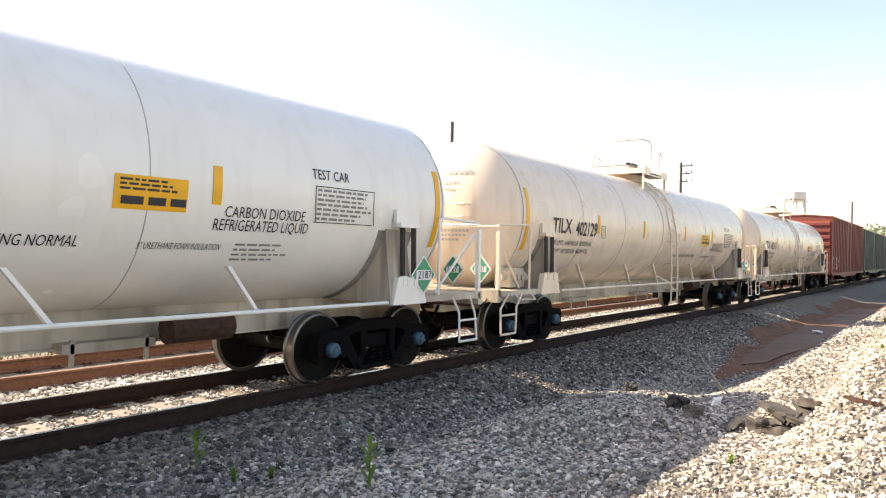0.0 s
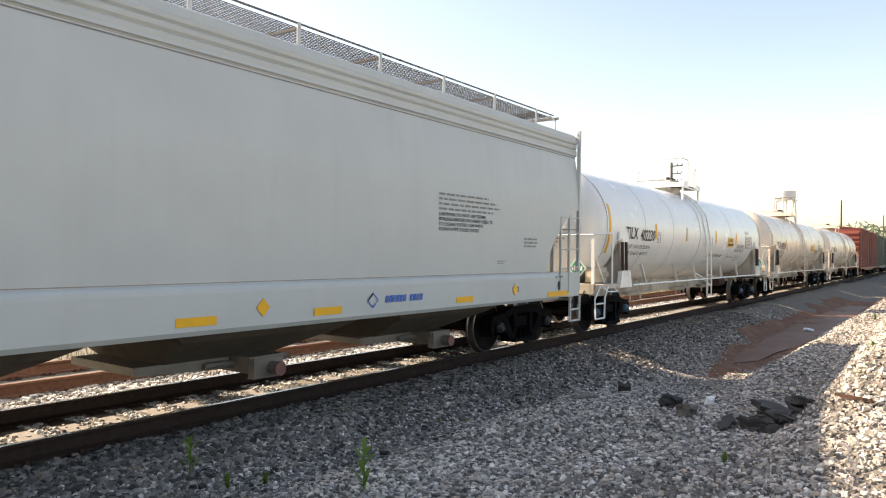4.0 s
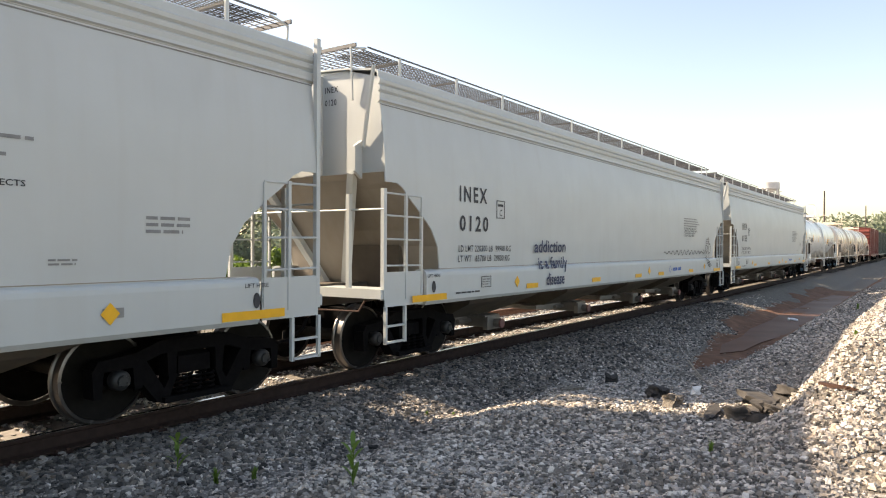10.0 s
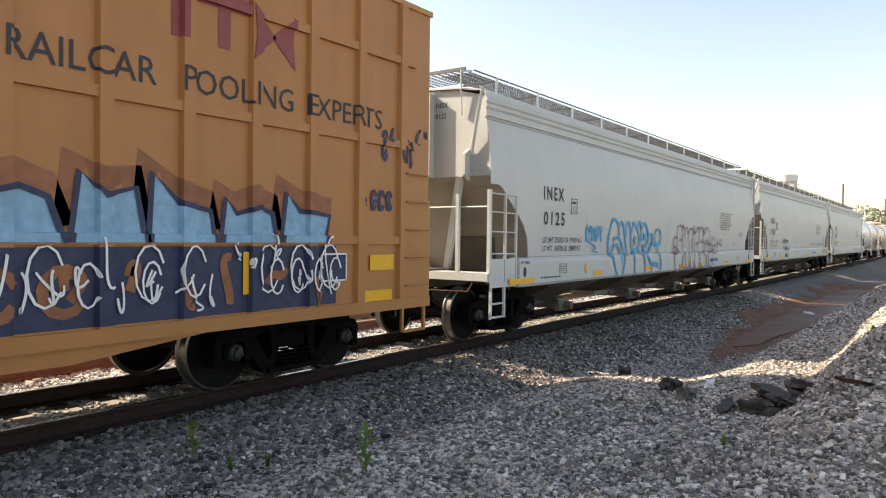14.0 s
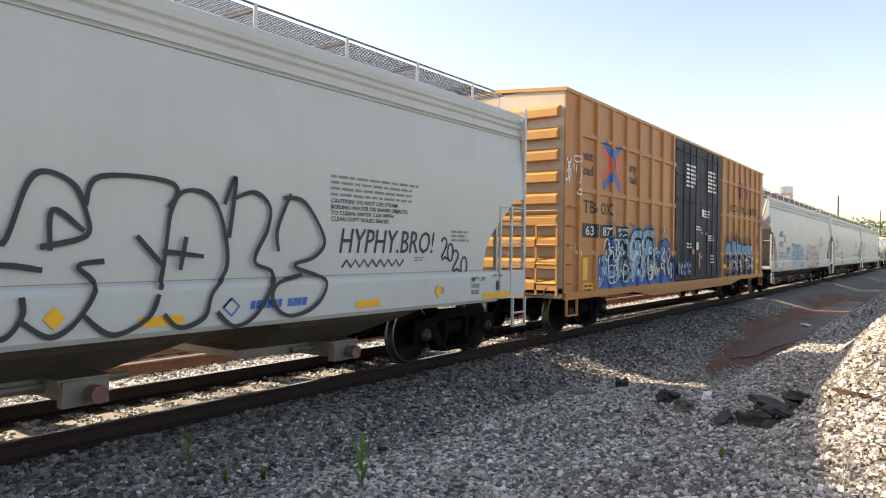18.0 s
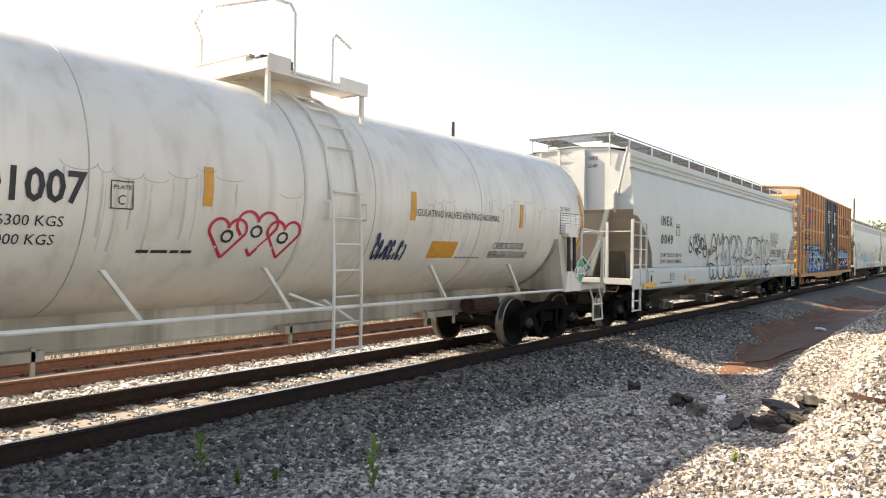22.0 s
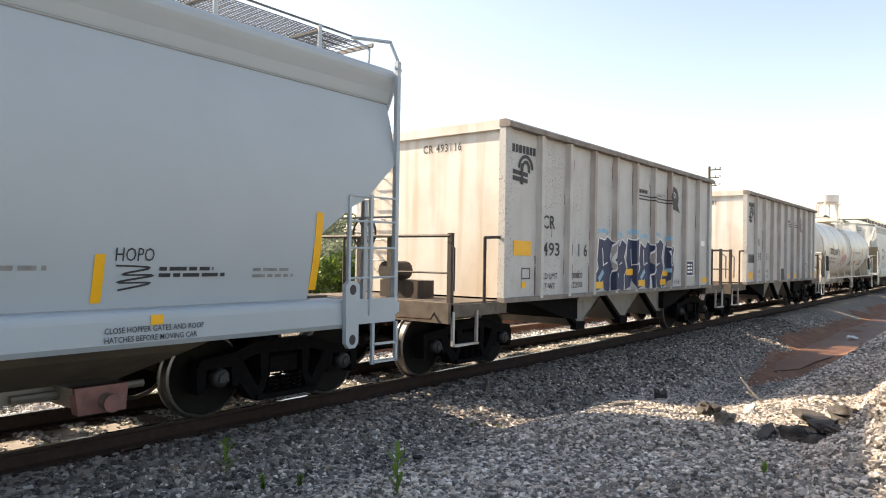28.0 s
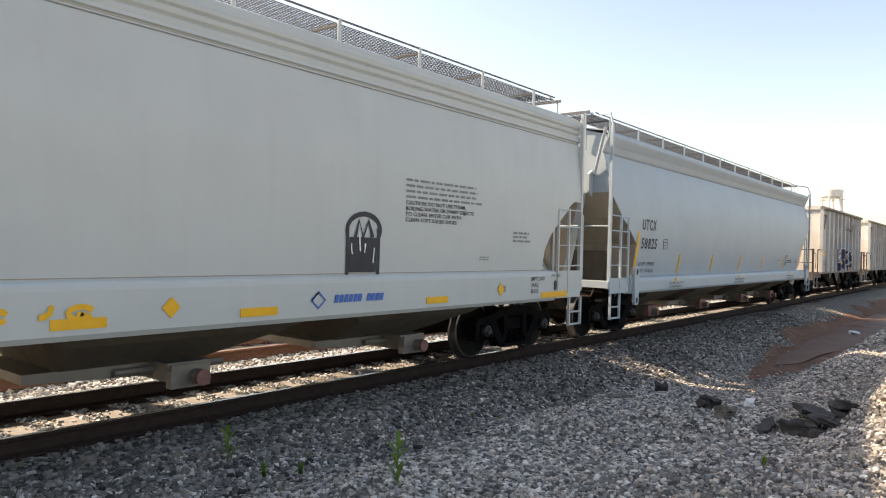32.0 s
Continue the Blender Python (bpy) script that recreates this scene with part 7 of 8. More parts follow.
for x, z in ((-2.98, 1.66), (-2.32, 1.74)):
    blue += [[(x - 0.08, z - 0.05), (x + 0.08, z + 0.06)], [(x - 0.04, z + 0.1), (x + 0.02, z - 0.1)]]
stroke(c, "blue_outline", blue, BLUEINK, sill_skin, 0.075, 0.012)
ink = []
ink += [curve((-0.09, 1.60), (-0.09, 1.70), (0.01, 1.75), (0.14, 1.73), (0.20, 1.65), (0.22, 1.55), (0.27, 1.41), (0.36, 1.36))]
ink += [curve((-0.09, 1.60), (-0.06, 1.51), (0.07, 1.48), (0.23, 1.42), (0.41, 1.33))]
ink += [curve((0.41, 1.33), (0.22, 1.38), (0.03, 1.36), (-0.13, 1.32), (-0.19, 1.36), (-0.14, 1.45), (-0.03, 1.49))]
ink += [curve((0.19, 1.73), (0.21, 1.89), (0.28, 2.04), (0.43, 2.08), (0.55, 2.03), (0.64, 1.87), (0.65, 1.74), (0.57, 1.68), (0.36, 1.67))]
ink += [curve((0.58, 1.67), (0.68, 1.57), (0.70, 1.38), (0.62, 1.19), (0.52, 1.03), (0.38, 0.91), (0.18, 0.84), (0.00, 0.85), (-0.08, 0.97), (-0.12, 1.15), (-0.10, 1.27), (0.11, 1.32), (0.23, 1.35))]
ink += [curve((0.59, 2.00), (0.65, 2.07), (0.74, 2.06), (0.83, 1.94), (0.86, 1.74), (0.85, 1.57), (0.85, 1.46))]
ink += [curve((0.85, 1.85), (0.89, 1.98), (0.99, 2.03), (1.09, 1.98), (1.17, 1.83), (1.22, 1.63), (1.24, 1.42), (1.18, 1.28), (1.21, 1.16), (1.20, 1.04), (1.12, 0.90), (0.98, 0.89), (0.88, 0.95), (0.85, 1.02), (0.86, 1.18), (0.79, 1.26), (0.84, 1.34))]
ink += [curve((0.52, 1.03), (0.56, 0.94), (0.68, 0.89), (0.79, 0.93), (0.85, 1.02))]
ink += [curve((1.18, 1.76), (1.22, 1.86), (1.33, 1.97), (1.45, 2.01), (1.55, 1.98), (1.66, 1.81), (1.72, 1.57), (1.75, 1.35), (1.70, 1.20), (1.64, 0.98), (1.50, 0.87), (1.35, 0.87), (1.23, 0.95), (1.19, 1.04))]
ink += [curve((1.52, 1.75), (1.53, 1.63), (1.51, 1.52), (1.61, 1.53), (1.56, 1.41), (1.46, 1.27))]
ink += [curve((1.67, 1.84), (1.67, 2.07), (1.75, 1.91), (1.85, 1.87), (2.00, 1.98), (2.10, 2.05), (2.21, 2.01), (2.23, 1.83), (2.23, 1.64), (2.15, 1.58), (1.97, 1.58))]
ink += [curve((1.97, 1.58), (2.06, 1.50), (2.09, 1.31), (2.20, 1.17), (2.18, 1.01), (2.04, 0.89), (1.84, 0.86), (1.70, 0.95), (1.64, 1.04))]
ink += [curve((1.69, 1.55), (1.78, 1.57))]
ink += [curve((2.23, 1.89), (2.30, 2.03), (2.44, 2.05), (2.58, 2.00), (2.66, 1.84), (2.66, 1.70), (2.55, 1.64), (2.38, 1.64))]
ink += [curve((2.57, 1.63), (2.72, 1.56), (2.76, 1.42), (2.61, 1.31), (2.31, 1.30))]
ink += [curve((2.61, 1.29), (2.81, 1.18), (2.85, 1.04), (2.77, 0.91), (2.55, 0.86), (2.32, 0.91), (2.19, 1.03))]
ink += [curve((2.66, 1.80), (2.65, 2.05), (2.79, 1.87), (2.90, 1.99), (3.04, 2.06), (3.22, 1.99), (3.31, 1.81), (3.30, 1.60), (3.24, 1.51), (3.42, 1.60), (3.48, 1.56))]
ink += [curve((3.02, 1.74), (3.04, 1.45))]
ink += [curve((2.88, 1.53), (3.02, 1.65), (3.15, 1.63))]
ink += [curve((2.74, 0.89), (2.89, 0.88), (3.06, 1.00), (3.09, 1.14), (2.99, 1.25), (3.01, 1.31), (3.04, 1.38), (2.99, 1.28))]
ink += [curve((3.10, 0.96), (3.26, 0.86), (3.44, 0.89), (3.58, 1.04), (3.55, 1.23), (3.48, 1.35), (3.14, 1.29))]
ink += [curve((3.51, 1.45), (3.57, 1.67), (3.72, 1.78), (3.84, 1.71), (3.88, 1.54), (3.72, 1.51), (3.55, 1.37), (3.73, 1.37), (3.89, 1.52), (4.08, 1.44), (4.07, 1.32), (3.76, 1.27), (3.56, 1.34))]
stroke(c, "purple_outline", ink, PURPLE, sill_skin, 0.045, 0.012)
stroke(c, "scribble", scrawl(4.2, 4.9, 1.4, 1.8, 6, 23), PURPLE, SPUR, 0.025)

# large black outline letters
c = INEX["0049"]
tag = [arc(-5.2, 1.86, 0.14, 0.13, 0, 360, 12) + [(-5.3, 2.06), (-5.18, 2.2)], [(-4.92, 2.16), (-4.95, 1.78)], [(-5.02, 2.14), (-4.84, 2.16)]]
tag += [curve((-4.85, 2.25), (-4.60, 1.96))]
tag += [curve((-4.62, 2.27), (-4.82, 1.96))]
tag += [curve((-4.42, 2.24), (-4.51, 2.20), (-4.53, 2.11), (-4.40, 2.06), (-4.39, 1.96), (-4.46, 1.90), (-4.53, 1.94))]
tag += [curve((-4.27, 2.18), (-4.33, 1.86))]
tag += [curve((-4.21, 2.16), (-4.25, 1.83))]
tag += [curve((-4.21, 2.15), (-4.06, 2.09), (-4.01, 1.95), (-4.11, 1.84), (-4.25, 1.82))]
tag += [curve((-4.03, 1.86), (-3.80, 1.83), (-3.81, 1.90), (-3.93, 1.92), (-4.03, 1.85), (-4.03, 1.72), (-3.90, 1.62), (-3.76, 1.63), (-3.70, 1.78), (-3.75, 1.95), (-3.88, 2.08), (-3.96, 2.27))]
tag += [curve((-4.42, 1.85), (-4.81, 1.83))]
tag += [curve((-4.81, 1.83), (-4.53, 1.66))]
tag += [curve((-4.68, 1.81), (-4.26, 1.72))]
stroke(c, "scribble", tag, INK, SPUR, 0.05)
big = []
big += [curve((-3.61, 1.33), (-3.54, 1.51), (-3.51, 1.83), (-3.38, 1.65), (-3.28, 1.94), (-3.17, 2.14), (-3.04, 2.29), (-2.87, 2.19), (-2.77, 2.05), (-2.71, 1.88), (-2.73, 1.79))]
big += [curve((-3.20, 1.65), (-3.16, 1.76), (-3.07, 1.92), (-2.90, 1.89), (-2.73, 1.86))]
big += [curve((-3.12, 1.77), (-2.93, 1.81), (-2.76, 1.76), (-2.63, 1.56), (-2.61, 1.44))]
big += [curve((-3.61, 1.33), (-3.45, 1.41), (-3.20, 1.41), (-2.98, 1.35))]
big += [curve((-3.51, 1.36), (-3.55, 1.20), (-3.46, 1.01), (-3.31, 0.96), (-3.20, 1.07), (-3.17, 1.15), (-3.22, 1.26))]
big += [curve((-3.17, 1.14), (-3.11, 1.00), (-2.98, 0.96), (-2.83, 1.02), (-2.71, 1.15), (-2.67, 1.30), (-2.61, 1.44))]
big += [curve((-2.71, 1.88), (-2.66, 2.05), (-2.60, 2.31), (-2.45, 2.15), (-2.30, 1.98), (-2.15, 2.20), (-2.03, 2.33), (-2.01, 1.99), (-2.00, 1.49))]
big += [curve((-2.80, 1.53), (-2.61, 1.59), (-2.51, 1.73))]
big += [curve((-2.21, 1.73), (-2.00, 1.49))]
big += [curve((-2.71, 1.24), (-2.62, 1.03), (-2.44, 0.95), (-2.29, 0.94), (-2.09, 1.06), (-2.03, 1.27), (-2.06, 1.39))]
big += [curve((-1.98, 2.02), (-1.86, 2.18), (-1.65, 2.25), (-1.42, 2.14), (-1.33, 1.94), (-1.29, 1.67), (-1.30, 1.40), (-1.32, 1.24), (-1.41, 1.05), (-1.59, 0.96), (-1.85, 0.98), (-1.99, 1.11))]
big += [curve((-1.64, 1.84), (-1.76, 1.62), (-1.63, 1.59), (-1.76, 1.35))]
big += [curve((-1.10, 2.36), (-1.09, 1.88))]
big += [curve((-1.37, 2.01), (-1.10, 2.26))]
big += [curve((-1.09, 2.02), (-0.97, 2.19), (-0.75, 2.30), (-0.53, 2.22), (-0.44, 2.04), (-0.54, 1.82), (-0.80, 1.60), (-0.56, 1.60), (-0.41, 1.38), (-0.57, 1.17), (-0.73, 1.00), (-0.98, 0.95), (-1.13, 1.10), (-1.18, 1.30), (-1.07, 1.64))]
big += [curve((-1.44, 1.11), (-1.29, 0.95), (-1.16, 1.00), (-1.10, 1.09))]
big += [curve((-0.39, 1.89), (-0.31, 2.08), (-0.26, 2.30), (-0.03, 2.24), (0.22, 2.10), (0.29, 1.91), (0.12, 1.64), (0.37, 1.56), (0.47, 1.48))]
big += [curve((-0.16, 1.94), (-0.15, 1.75))]
big += [curve((-0.39, 1.45), (-0.17, 1.56), (0.07, 1.48), (0.14, 1.33), (0.01, 1.22))]
big += [curve((-0.62, 1.14), (-0.46, 0.99), (-0.18, 0.97), (0.11, 1.14), (0.01, 1.26))]
big += [curve((0.61, 1.40), (0.81, 1.88), (0.96, 1.68), (1.14, 2.17), (1.29, 2.28), (1.51, 2.19), (1.61, 1.98), (1.62, 1.76), (1.24, 1.66))]
big += [curve((1.32, 1.63), (1.34, 1.97), (1.60, 1.80))]
big += [curve((0.58, 1.36), (0.90, 1.51), (1.26, 1.47))]
big += [curve((0.64, 1.24), (0.75, 1.03), (0.95, 0.94), (1.09, 1.10), (1.09, 1.26))]
big += [curve((1.09, 1.06), (1.31, 0.92), (1.53, 1.04), (1.69, 1.33), (1.55, 1.50), (1.78, 1.54))]
big += [curve((1.61, 2.02), (1.74, 2.28), (2.45, 2.27), (2.41, 1.95), (2.35, 1.49), (2.30, 1.27))]
big += [curve((2.08, 1.77), (2.35, 1.49))]
big += [curve((1.58, 1.08), (1.84, 0.89), (2.17, 1.01), (2.29, 1.23))]
big += [curve((2.40, 2.04), (2.57, 2.21), (2.84, 2.19), (3.00, 1.96), (3.07, 1.49), (2.87, 1.21), (2.78, 0.98), (2.51, 0.90), (2.34, 1.04))]
big += [curve((2.59, 1.77), (2.53, 1.45))]
big += [curve((2.34, 1.63), (2.79, 1.58))]
big += [curve((3.03, 2.11), (3.17, 2.40), (3.09, 1.77))]
big += [curve((3.12, 2.16), (3.41, 2.26), (3.62, 2.12), (3.59, 1.87), (3.42, 1.53), (3.67, 1.38), (3.45, 0.99), (3.15, 0.86), (2.93, 1.02))]
big += [curve((3.82, 2.23), (4.14, 2.19), (4.45, 1.78), (4.29, 1.57), (3.98, 1.47), (4.43, 1.31), (4.40, 1.11), (4.18, 0.96), (3.86, 0.92), (3.65, 1.08), (3.71, 1.28), (4.10, 1.37))]
big += [curve((3.92, 2.28), (3.73, 1.88), (3.75, 1.63))]
stroke(c, "black_outline", big, INK, sill_skin, 0.05, 0.012)
write(c, "HYPHY.BRO!", 4.72, 1.62, 0.30, INK, SPUR, wide=1.95, name="scribble", thick=0.005, shear=0.2)
two = [arc(6.86, 1.76, 0.08, 0.08, 160, -30, 8) + [(6.80, 1.56), (6.82, 1.52), (6.90, 1.56), (6.98, 1.53)], arc(7.06, 1.63, 0.085, 0.13, 90, 450, 14),
       arc(7.23, 1.58, 0.09, 0.08, 160, -30, 8) + [(7.16, 1.38), (7.18, 1.34), (7.28, 1.38), (7.38, 1.35)], arc(7.52, 1.42, 0.10, 0.14, 90, 450, 14)]
stroke(c, "sprayed_year", [[(6.88 + (p - 6.78) * 0.82, q) for p, q in line] for line in two], INK, SPUR, 0.035)
stroke(c, "scribble", [[(4.8 + 0.08 * k, 1.44 + 0.09 * (k % 2)) for k in range(16)]], INK, SPUR, 0.03)

# small dark sprayed figure block
c = INEX["0131"]
patch(c, "sprayed_block", 3.62, 4.08, 1.36, 1.78, INK, SPUR, "small black sprayed block", n=4)
stroke(c, "scribble", [arc(3.85, 1.86, 0.28, 0.2, -20, 200, 12), [(3.58, 1.9), (3.6, 1.25)], [(4.1, 1.9), (4.12, 1.25)], [(3.7, 1.75), (3.76, 1.98), (3.84, 1.78), (3.92, 1.98), (4.0, 1.78)]], INK, SPUR, 0.06)
stroke(c, "scribble", scrawl(3.62, 4.05, 1.3, 1.85, 4, 51), WHITEINK, SPUR, 0.02, 0.014)
stroke(c, "sprayed_smear", scrawl(-0.6, 0.7, 0.98, 1.15, 4, 52), YELLOW, sill_skin, 0.05, 0.012)

# blue-grey hopper with upright yellow stripes
c = hopper(-111.55, "pale blue-grey covered hopper car with yellow upright stripes", HOPPER_B, half=8.9, truck_at=7.55, angular=True)
write(c, "UTCX", -7.34, 2.17, 0.22, INK, round_side, wide=0.75, thick=0.02, gap=1.25)
write(c, "58825", -7.32, 1.77, 0.22, INK, round_side, wide=0.85, thick=0.02, gap=1.2)
write(c, "LD LMT  197900 LB", -7.30, 1.40, 0.08, INK, round_side, wide=0.86, name="load_limit")
write(c, "LT WT   65100 LB", -7.30, 1.25, 0.08, INK, round_side, wide=0.86, name="light_weight")
frame_box(c, -6.09, -5.85, 1.77, 2.0, INK, round_side)
bars(c, -6.05, -5.9, 1.82, 1.95, 2, INKGREY, round_side)
patch(c, "reflector", -7.54, -7.44, 1.22, 2.13, YELLOW, round_side, n=8)
for x in (-4.98, -2.56, -0.05, 2.43, 5.11):
    patch(c, "reflector", x, x + 0.09, 1.23, 1.66, YELLOW, round_side, n=4)
patch(c, "reflector", 7.54, 7.64, 1.28, 2.16, YELLOW, round_side, n=8)
write(c, "HOPO", 5.28, 1.60, 0.12, INK, round_side, name="scribble", wide=0.36)
stroke(c, "scribble", [curve((5.3, 1.56), (5.62, 1.54), (5.36, 1.48), (5.66, 1.47), (5.32, 1.41), (5.64, 1.40), (5.34, 1.34))], INK, round_side, 0.018)
bars(c, 5.71, 6.5, 1.44, 1.56, 2, INK, round_side, seed=62, fill=0.6)
bars(c, 6.75, 7.3, 1.42, 1.55, 2, INKGREY, round_side, seed=63)
bars(c, 4.3, 4.8, 1.5, 1.58, 1, INKGREY, round_side, seed=64)
for x in (-5.9, 5.15, -0.9):
    write(c, "CLOSE HOPPER GATES AND ROOF", x, 0.975, 0.05, INK, sill_skin, name="notice", wide=0.95, thick=0.01, rise=0.012)
    write(c, "HATCHES BEFORE MOVING CAR", x, 0.895, 0.05, INK, sill_skin, name="notice", wide=0.88, thick=0.01, rise=0.012)
    patch(c, "sticker", x + 0.42, x + 0.54, 1.03, 1.12, YELLOW, sill_skin)
for x in (-7.78, 8.02):
    bm = bmesh.new()
    bm_prism(bm, [(x - 0.11, 0.98), (x + 0.11, 0.98), (x + 0.11, 1.33), (x + 0.06, 1.38), (x - 0.06, 1.38), (x - 0.11, 1.33)], -1.70, -1.64)
    bm_prism(bm, [(x - 0.10, 0.66), (x - 0.05, 0.60), (x + 0.05, 0.60), (x + 0.10, 0.66), (x + 0.10, 0.98), (x - 0.10, 0.98)], -1.70, -1.64)
    part("jacking_bracket", bm, HOPPER_B, c)
    bm = bmesh.new()
    for z in (1.28, 0.70):
        bm_prism(bm, arc(x, z, 0.05, 0.06, 0, 330, 11), -1.706, -1.702)
    part("bracket_hole", bm, INK, c)

# stained tank car
c = tank(-67.5, "stained cream tank car with graffiti hearts and sooty end", TANKD, shell=7.55, truck_at=6.1, deck=7.75, dirty=True)
tank_marks(c, "TCIX", "201007", "LD LMT 168200 LBS 76300 KGS", "LT WT   94600 LBS 43000 KGS", shell=7.55, orange_sign=False)
for k, x in enumerate((-1.62, -1.25, -0.86)):
    r = 0.23 if k != 1 else 0.27
    z = 1.80 if k != 1 else 1.86
    stroke(c, "red_heart", [[(x, z - r)] + arc(x - r * 0.5, z + r * 0.3, r * 0.52, r * 0.5, 200, 10, 10) + arc(x + r * 0.5, z + r * 0.3, r * 0.52, r * 0.5, 170, -20, 10) + [(x, z - r)]], REDINK, tank_skin, 0.035)
    stroke(c, "red_heart", [arc(x, z, 0.07, 0.06, 0, 360, 8)], INK, tank_skin, 0.03)
stroke(c, "scribble", scrawl(0.75, 1.42, 1.46, 1.9, 8, 71), NAVY, tank_skin, 0.035)
patch(c, "hazard_sign", 1.98, 2.64, 1.57, 1.82, FADEDREF, tank_skin, "faded orange emergency notice", n=3)
bars(c, -2.6, -1.95, 1.60, 1.66, 1, INK, tank_skin, seed=72)
write(c, "REGULATING VALVES VENTING NORMAL", 1.36, 2.17, 0.10, INK, tank_skin, wide=2.32, name="notice")
write(c, "CARBON DIOXIDE", 3.66, 1.72, 0.115, INK, tank_skin, wide=1.0, name="contents_name", shear=0.15)
write(c, "REFRIGERATED LIQUID", 3.61, 1.57, 0.115, INK, tank_skin, wide=1.28, name="contents_name", shear=0.15)
bars(c, 2.7, 3.5, 1.55, 1.60, 1, INKGREY, tank_skin, seed=73)
patch(c, "test_panel", 5.88, 6.86, 2.04, 2.44, WHITEINK, tank_skin, "white test data panel", n=4, rise=0.004)
write(c, "DOT 105J500W", 5.88, 2.48, 0.075, INK, tank_skin, wide=0.42, name="test_heading")
frame_box(c, 5.88, 6.86, 2.04, 2.44, INK, tank_skin, 0.012)
for k in range(7):
    patch(c, "panel_line", 5.89, 6.85, 2.09 + 0.05 * k, 2.094 + 0.05 * k, INKGREY, tank_skin, rise=0.009)
for x in (6.3, 6.5, 6.68):
    patch(c, "panel_line", x, x + 0.006, 2.05, 2.43, INKGREY, tank_skin, n=4, rise=0.009)
bars(c, 5.92, 6.28, 2.07, 2.42, 7, INKGREY, tank_skin, seed=75, fill=0.35)
rs = random.Random(19)
for k in range(11):   # soot smeared over the rear of the shell
    x = -6.95 + 0.07 * k + rs.uniform(-0.03, 0.03)
    stroke(c, "soot_smear", [[(x + 0.01 * i, 2.2 - 0.03 * k - 0.1 * i + rs.uniform(-0.02, 0.02)) for i in range(rs.randint(5, 9))]], SOOTPAD if k % 3 else BLEED, tank_skin, 0.09, 0.003 + 0.0006 * k)
rs = random.Random(9)
for lo, hi, zc in ((-6.3, -4.9, 2.45), (-3.4, -1.7, 2.42), (-1.0, 0.2, 2.30), (1.7, 2.9, 2.40), (3.3, 5.7, 2.52)):   # ragged edges of the peeling film and the dirt that runs below them
    x, z = lo, zc
    while x < hi:
        w = rs.uniform(0.10, 0.34)
        stroke(c, "tide_mark", [arc(x + w / 2, z, w / 2, rs.uniform(0.03, 0.09), 180, 360, 8)], TANKSEAM, tank_skin, 0.008, 0.003)
        for _ in range(rs.randint(1, 3)):
            xs, ln, wd = x + rs.random() * w, rs.uniform(0.15, 0.75), rs.uniform(0.008, 0.035)
            stroke(c, "dirt_run", [[(xs + rs.uniform(-0.004, 0.004), z - 0.06 - ln * i / 8) for i in range(9)]], FILM, tank_skin, wd, 0.002)
        x += w
        z = zc + rs.uniform(-0.09, 0.09)

o1 = open_hopper(-82.2, "grey open hopper car with rust streaks and black numbers", "CR", "493181", ("201800", "61200"))
o2 = open_hopper(-95.32, "grey open hopper car with dark blue graffiti panel", "CR", "493116", ("200800", "62200"), True)
patch(o1, "patched_plate", -0.57, -0.10, 1.06, 1.45, BLEED, lambda z: -1.56, "dark painted-over patch on the side")

# tall orange boxcar
c = boxcar(-28.90, "tall orange-yellow boxcar with black doors and blue graffiti", 9.10, 4.87, 0.72, ORANGE, YELEND, DOORBLK, (-2.28, 2.48), 7.0, 8)
hull = {ob.name for ob in c.children}
BX = (lambda z: -1.55)
for line, x, z in (("next", -8.50, 3.55), ("load", -8.50, 3.24), ("any", -5.92, 3.55), ("road", -5.95, 3.27)):
    write(c, line, x, z, 0.20, INK, BX, wide=0.54, thick=0.015, name="slogan")
write(c, "TB", -8.40, 2.46, 0.26, INK, BX, wide=0.58, thick=0.012)
write(c, "OX", -7.50, 2.46, 0.25, INK, BX, wide=0.55, thick=0.012)
for (x0, x1), num in zip(((-8.43, -7.74), (-7.52, -6.96), (-6.62, -6.06)), ("63", "87", "99")):
    patch(c, "number_panel", x0, x1, 1.95, 2.24, INK, BX)
    write(c, num, x0 + 0.12, 2.0, 0.19, WHITEINK, BX, wide=0.42, rise=0.014)
frame_box(c, -6.58, -6.38, 2.36, 2.62, INKGREY, BX)
write(c, "F", -6.52, 2.41, 0.10, INKGREY, BX, name="plate_letter")
stroke(c, "cross_emblem_red", [[(-7.43, 3.90), (-6.97, 3.60)], [(-7.39, 3.24), (-6.98, 3.52)]], SIGNRED, BX, 0.17, 0.006)
stroke(c, "cross_emblem_red", [[(-6.32, 3.81), (-6.68, 3.58)], [(-6.68, 3.55), (-6.32, 3.26)]], SIGNRED, BX, 0.16, 0.006)
stroke(c, "cross_emblem_blue", [curve((-7.38, 4.04), (-6.94, 3.81), (-6.80, 3.60), (-6.92, 3.34), (-7.36, 3.07))], SIGNBLUE, BX, 0.15, 0.010)
stroke(c, "cross_emblem_blue", [[(-6.42, 4.04), (-6.78, 3.78)]], SIGNBLUE, BX, 0.14, 0.010)
stroke(c, "cross_emblem_blue", [[(-6.74, 3.36), (-6.38, 3.05)]], SIGNBLUE, BX, 0.14, 0.010)
patch(c, "reflector", -8.40, -8.16, 1.07, 1.53, YELLOW, BX)
patch(c, "notice", -8.36, -7.8, 0.80, 1.0, YELLOW, BX)
bars(c, -8.32, -7.85, 0.82, 0.98, 2, INK, lambda z: -1.56, seed=81)
patch(c, "sprayed_panel", -7.75, -2.6, 0.86, 1.56, ROYAL, BX, "blue sprayed graffiti", rise=0.003)
rp = random.Random(17)
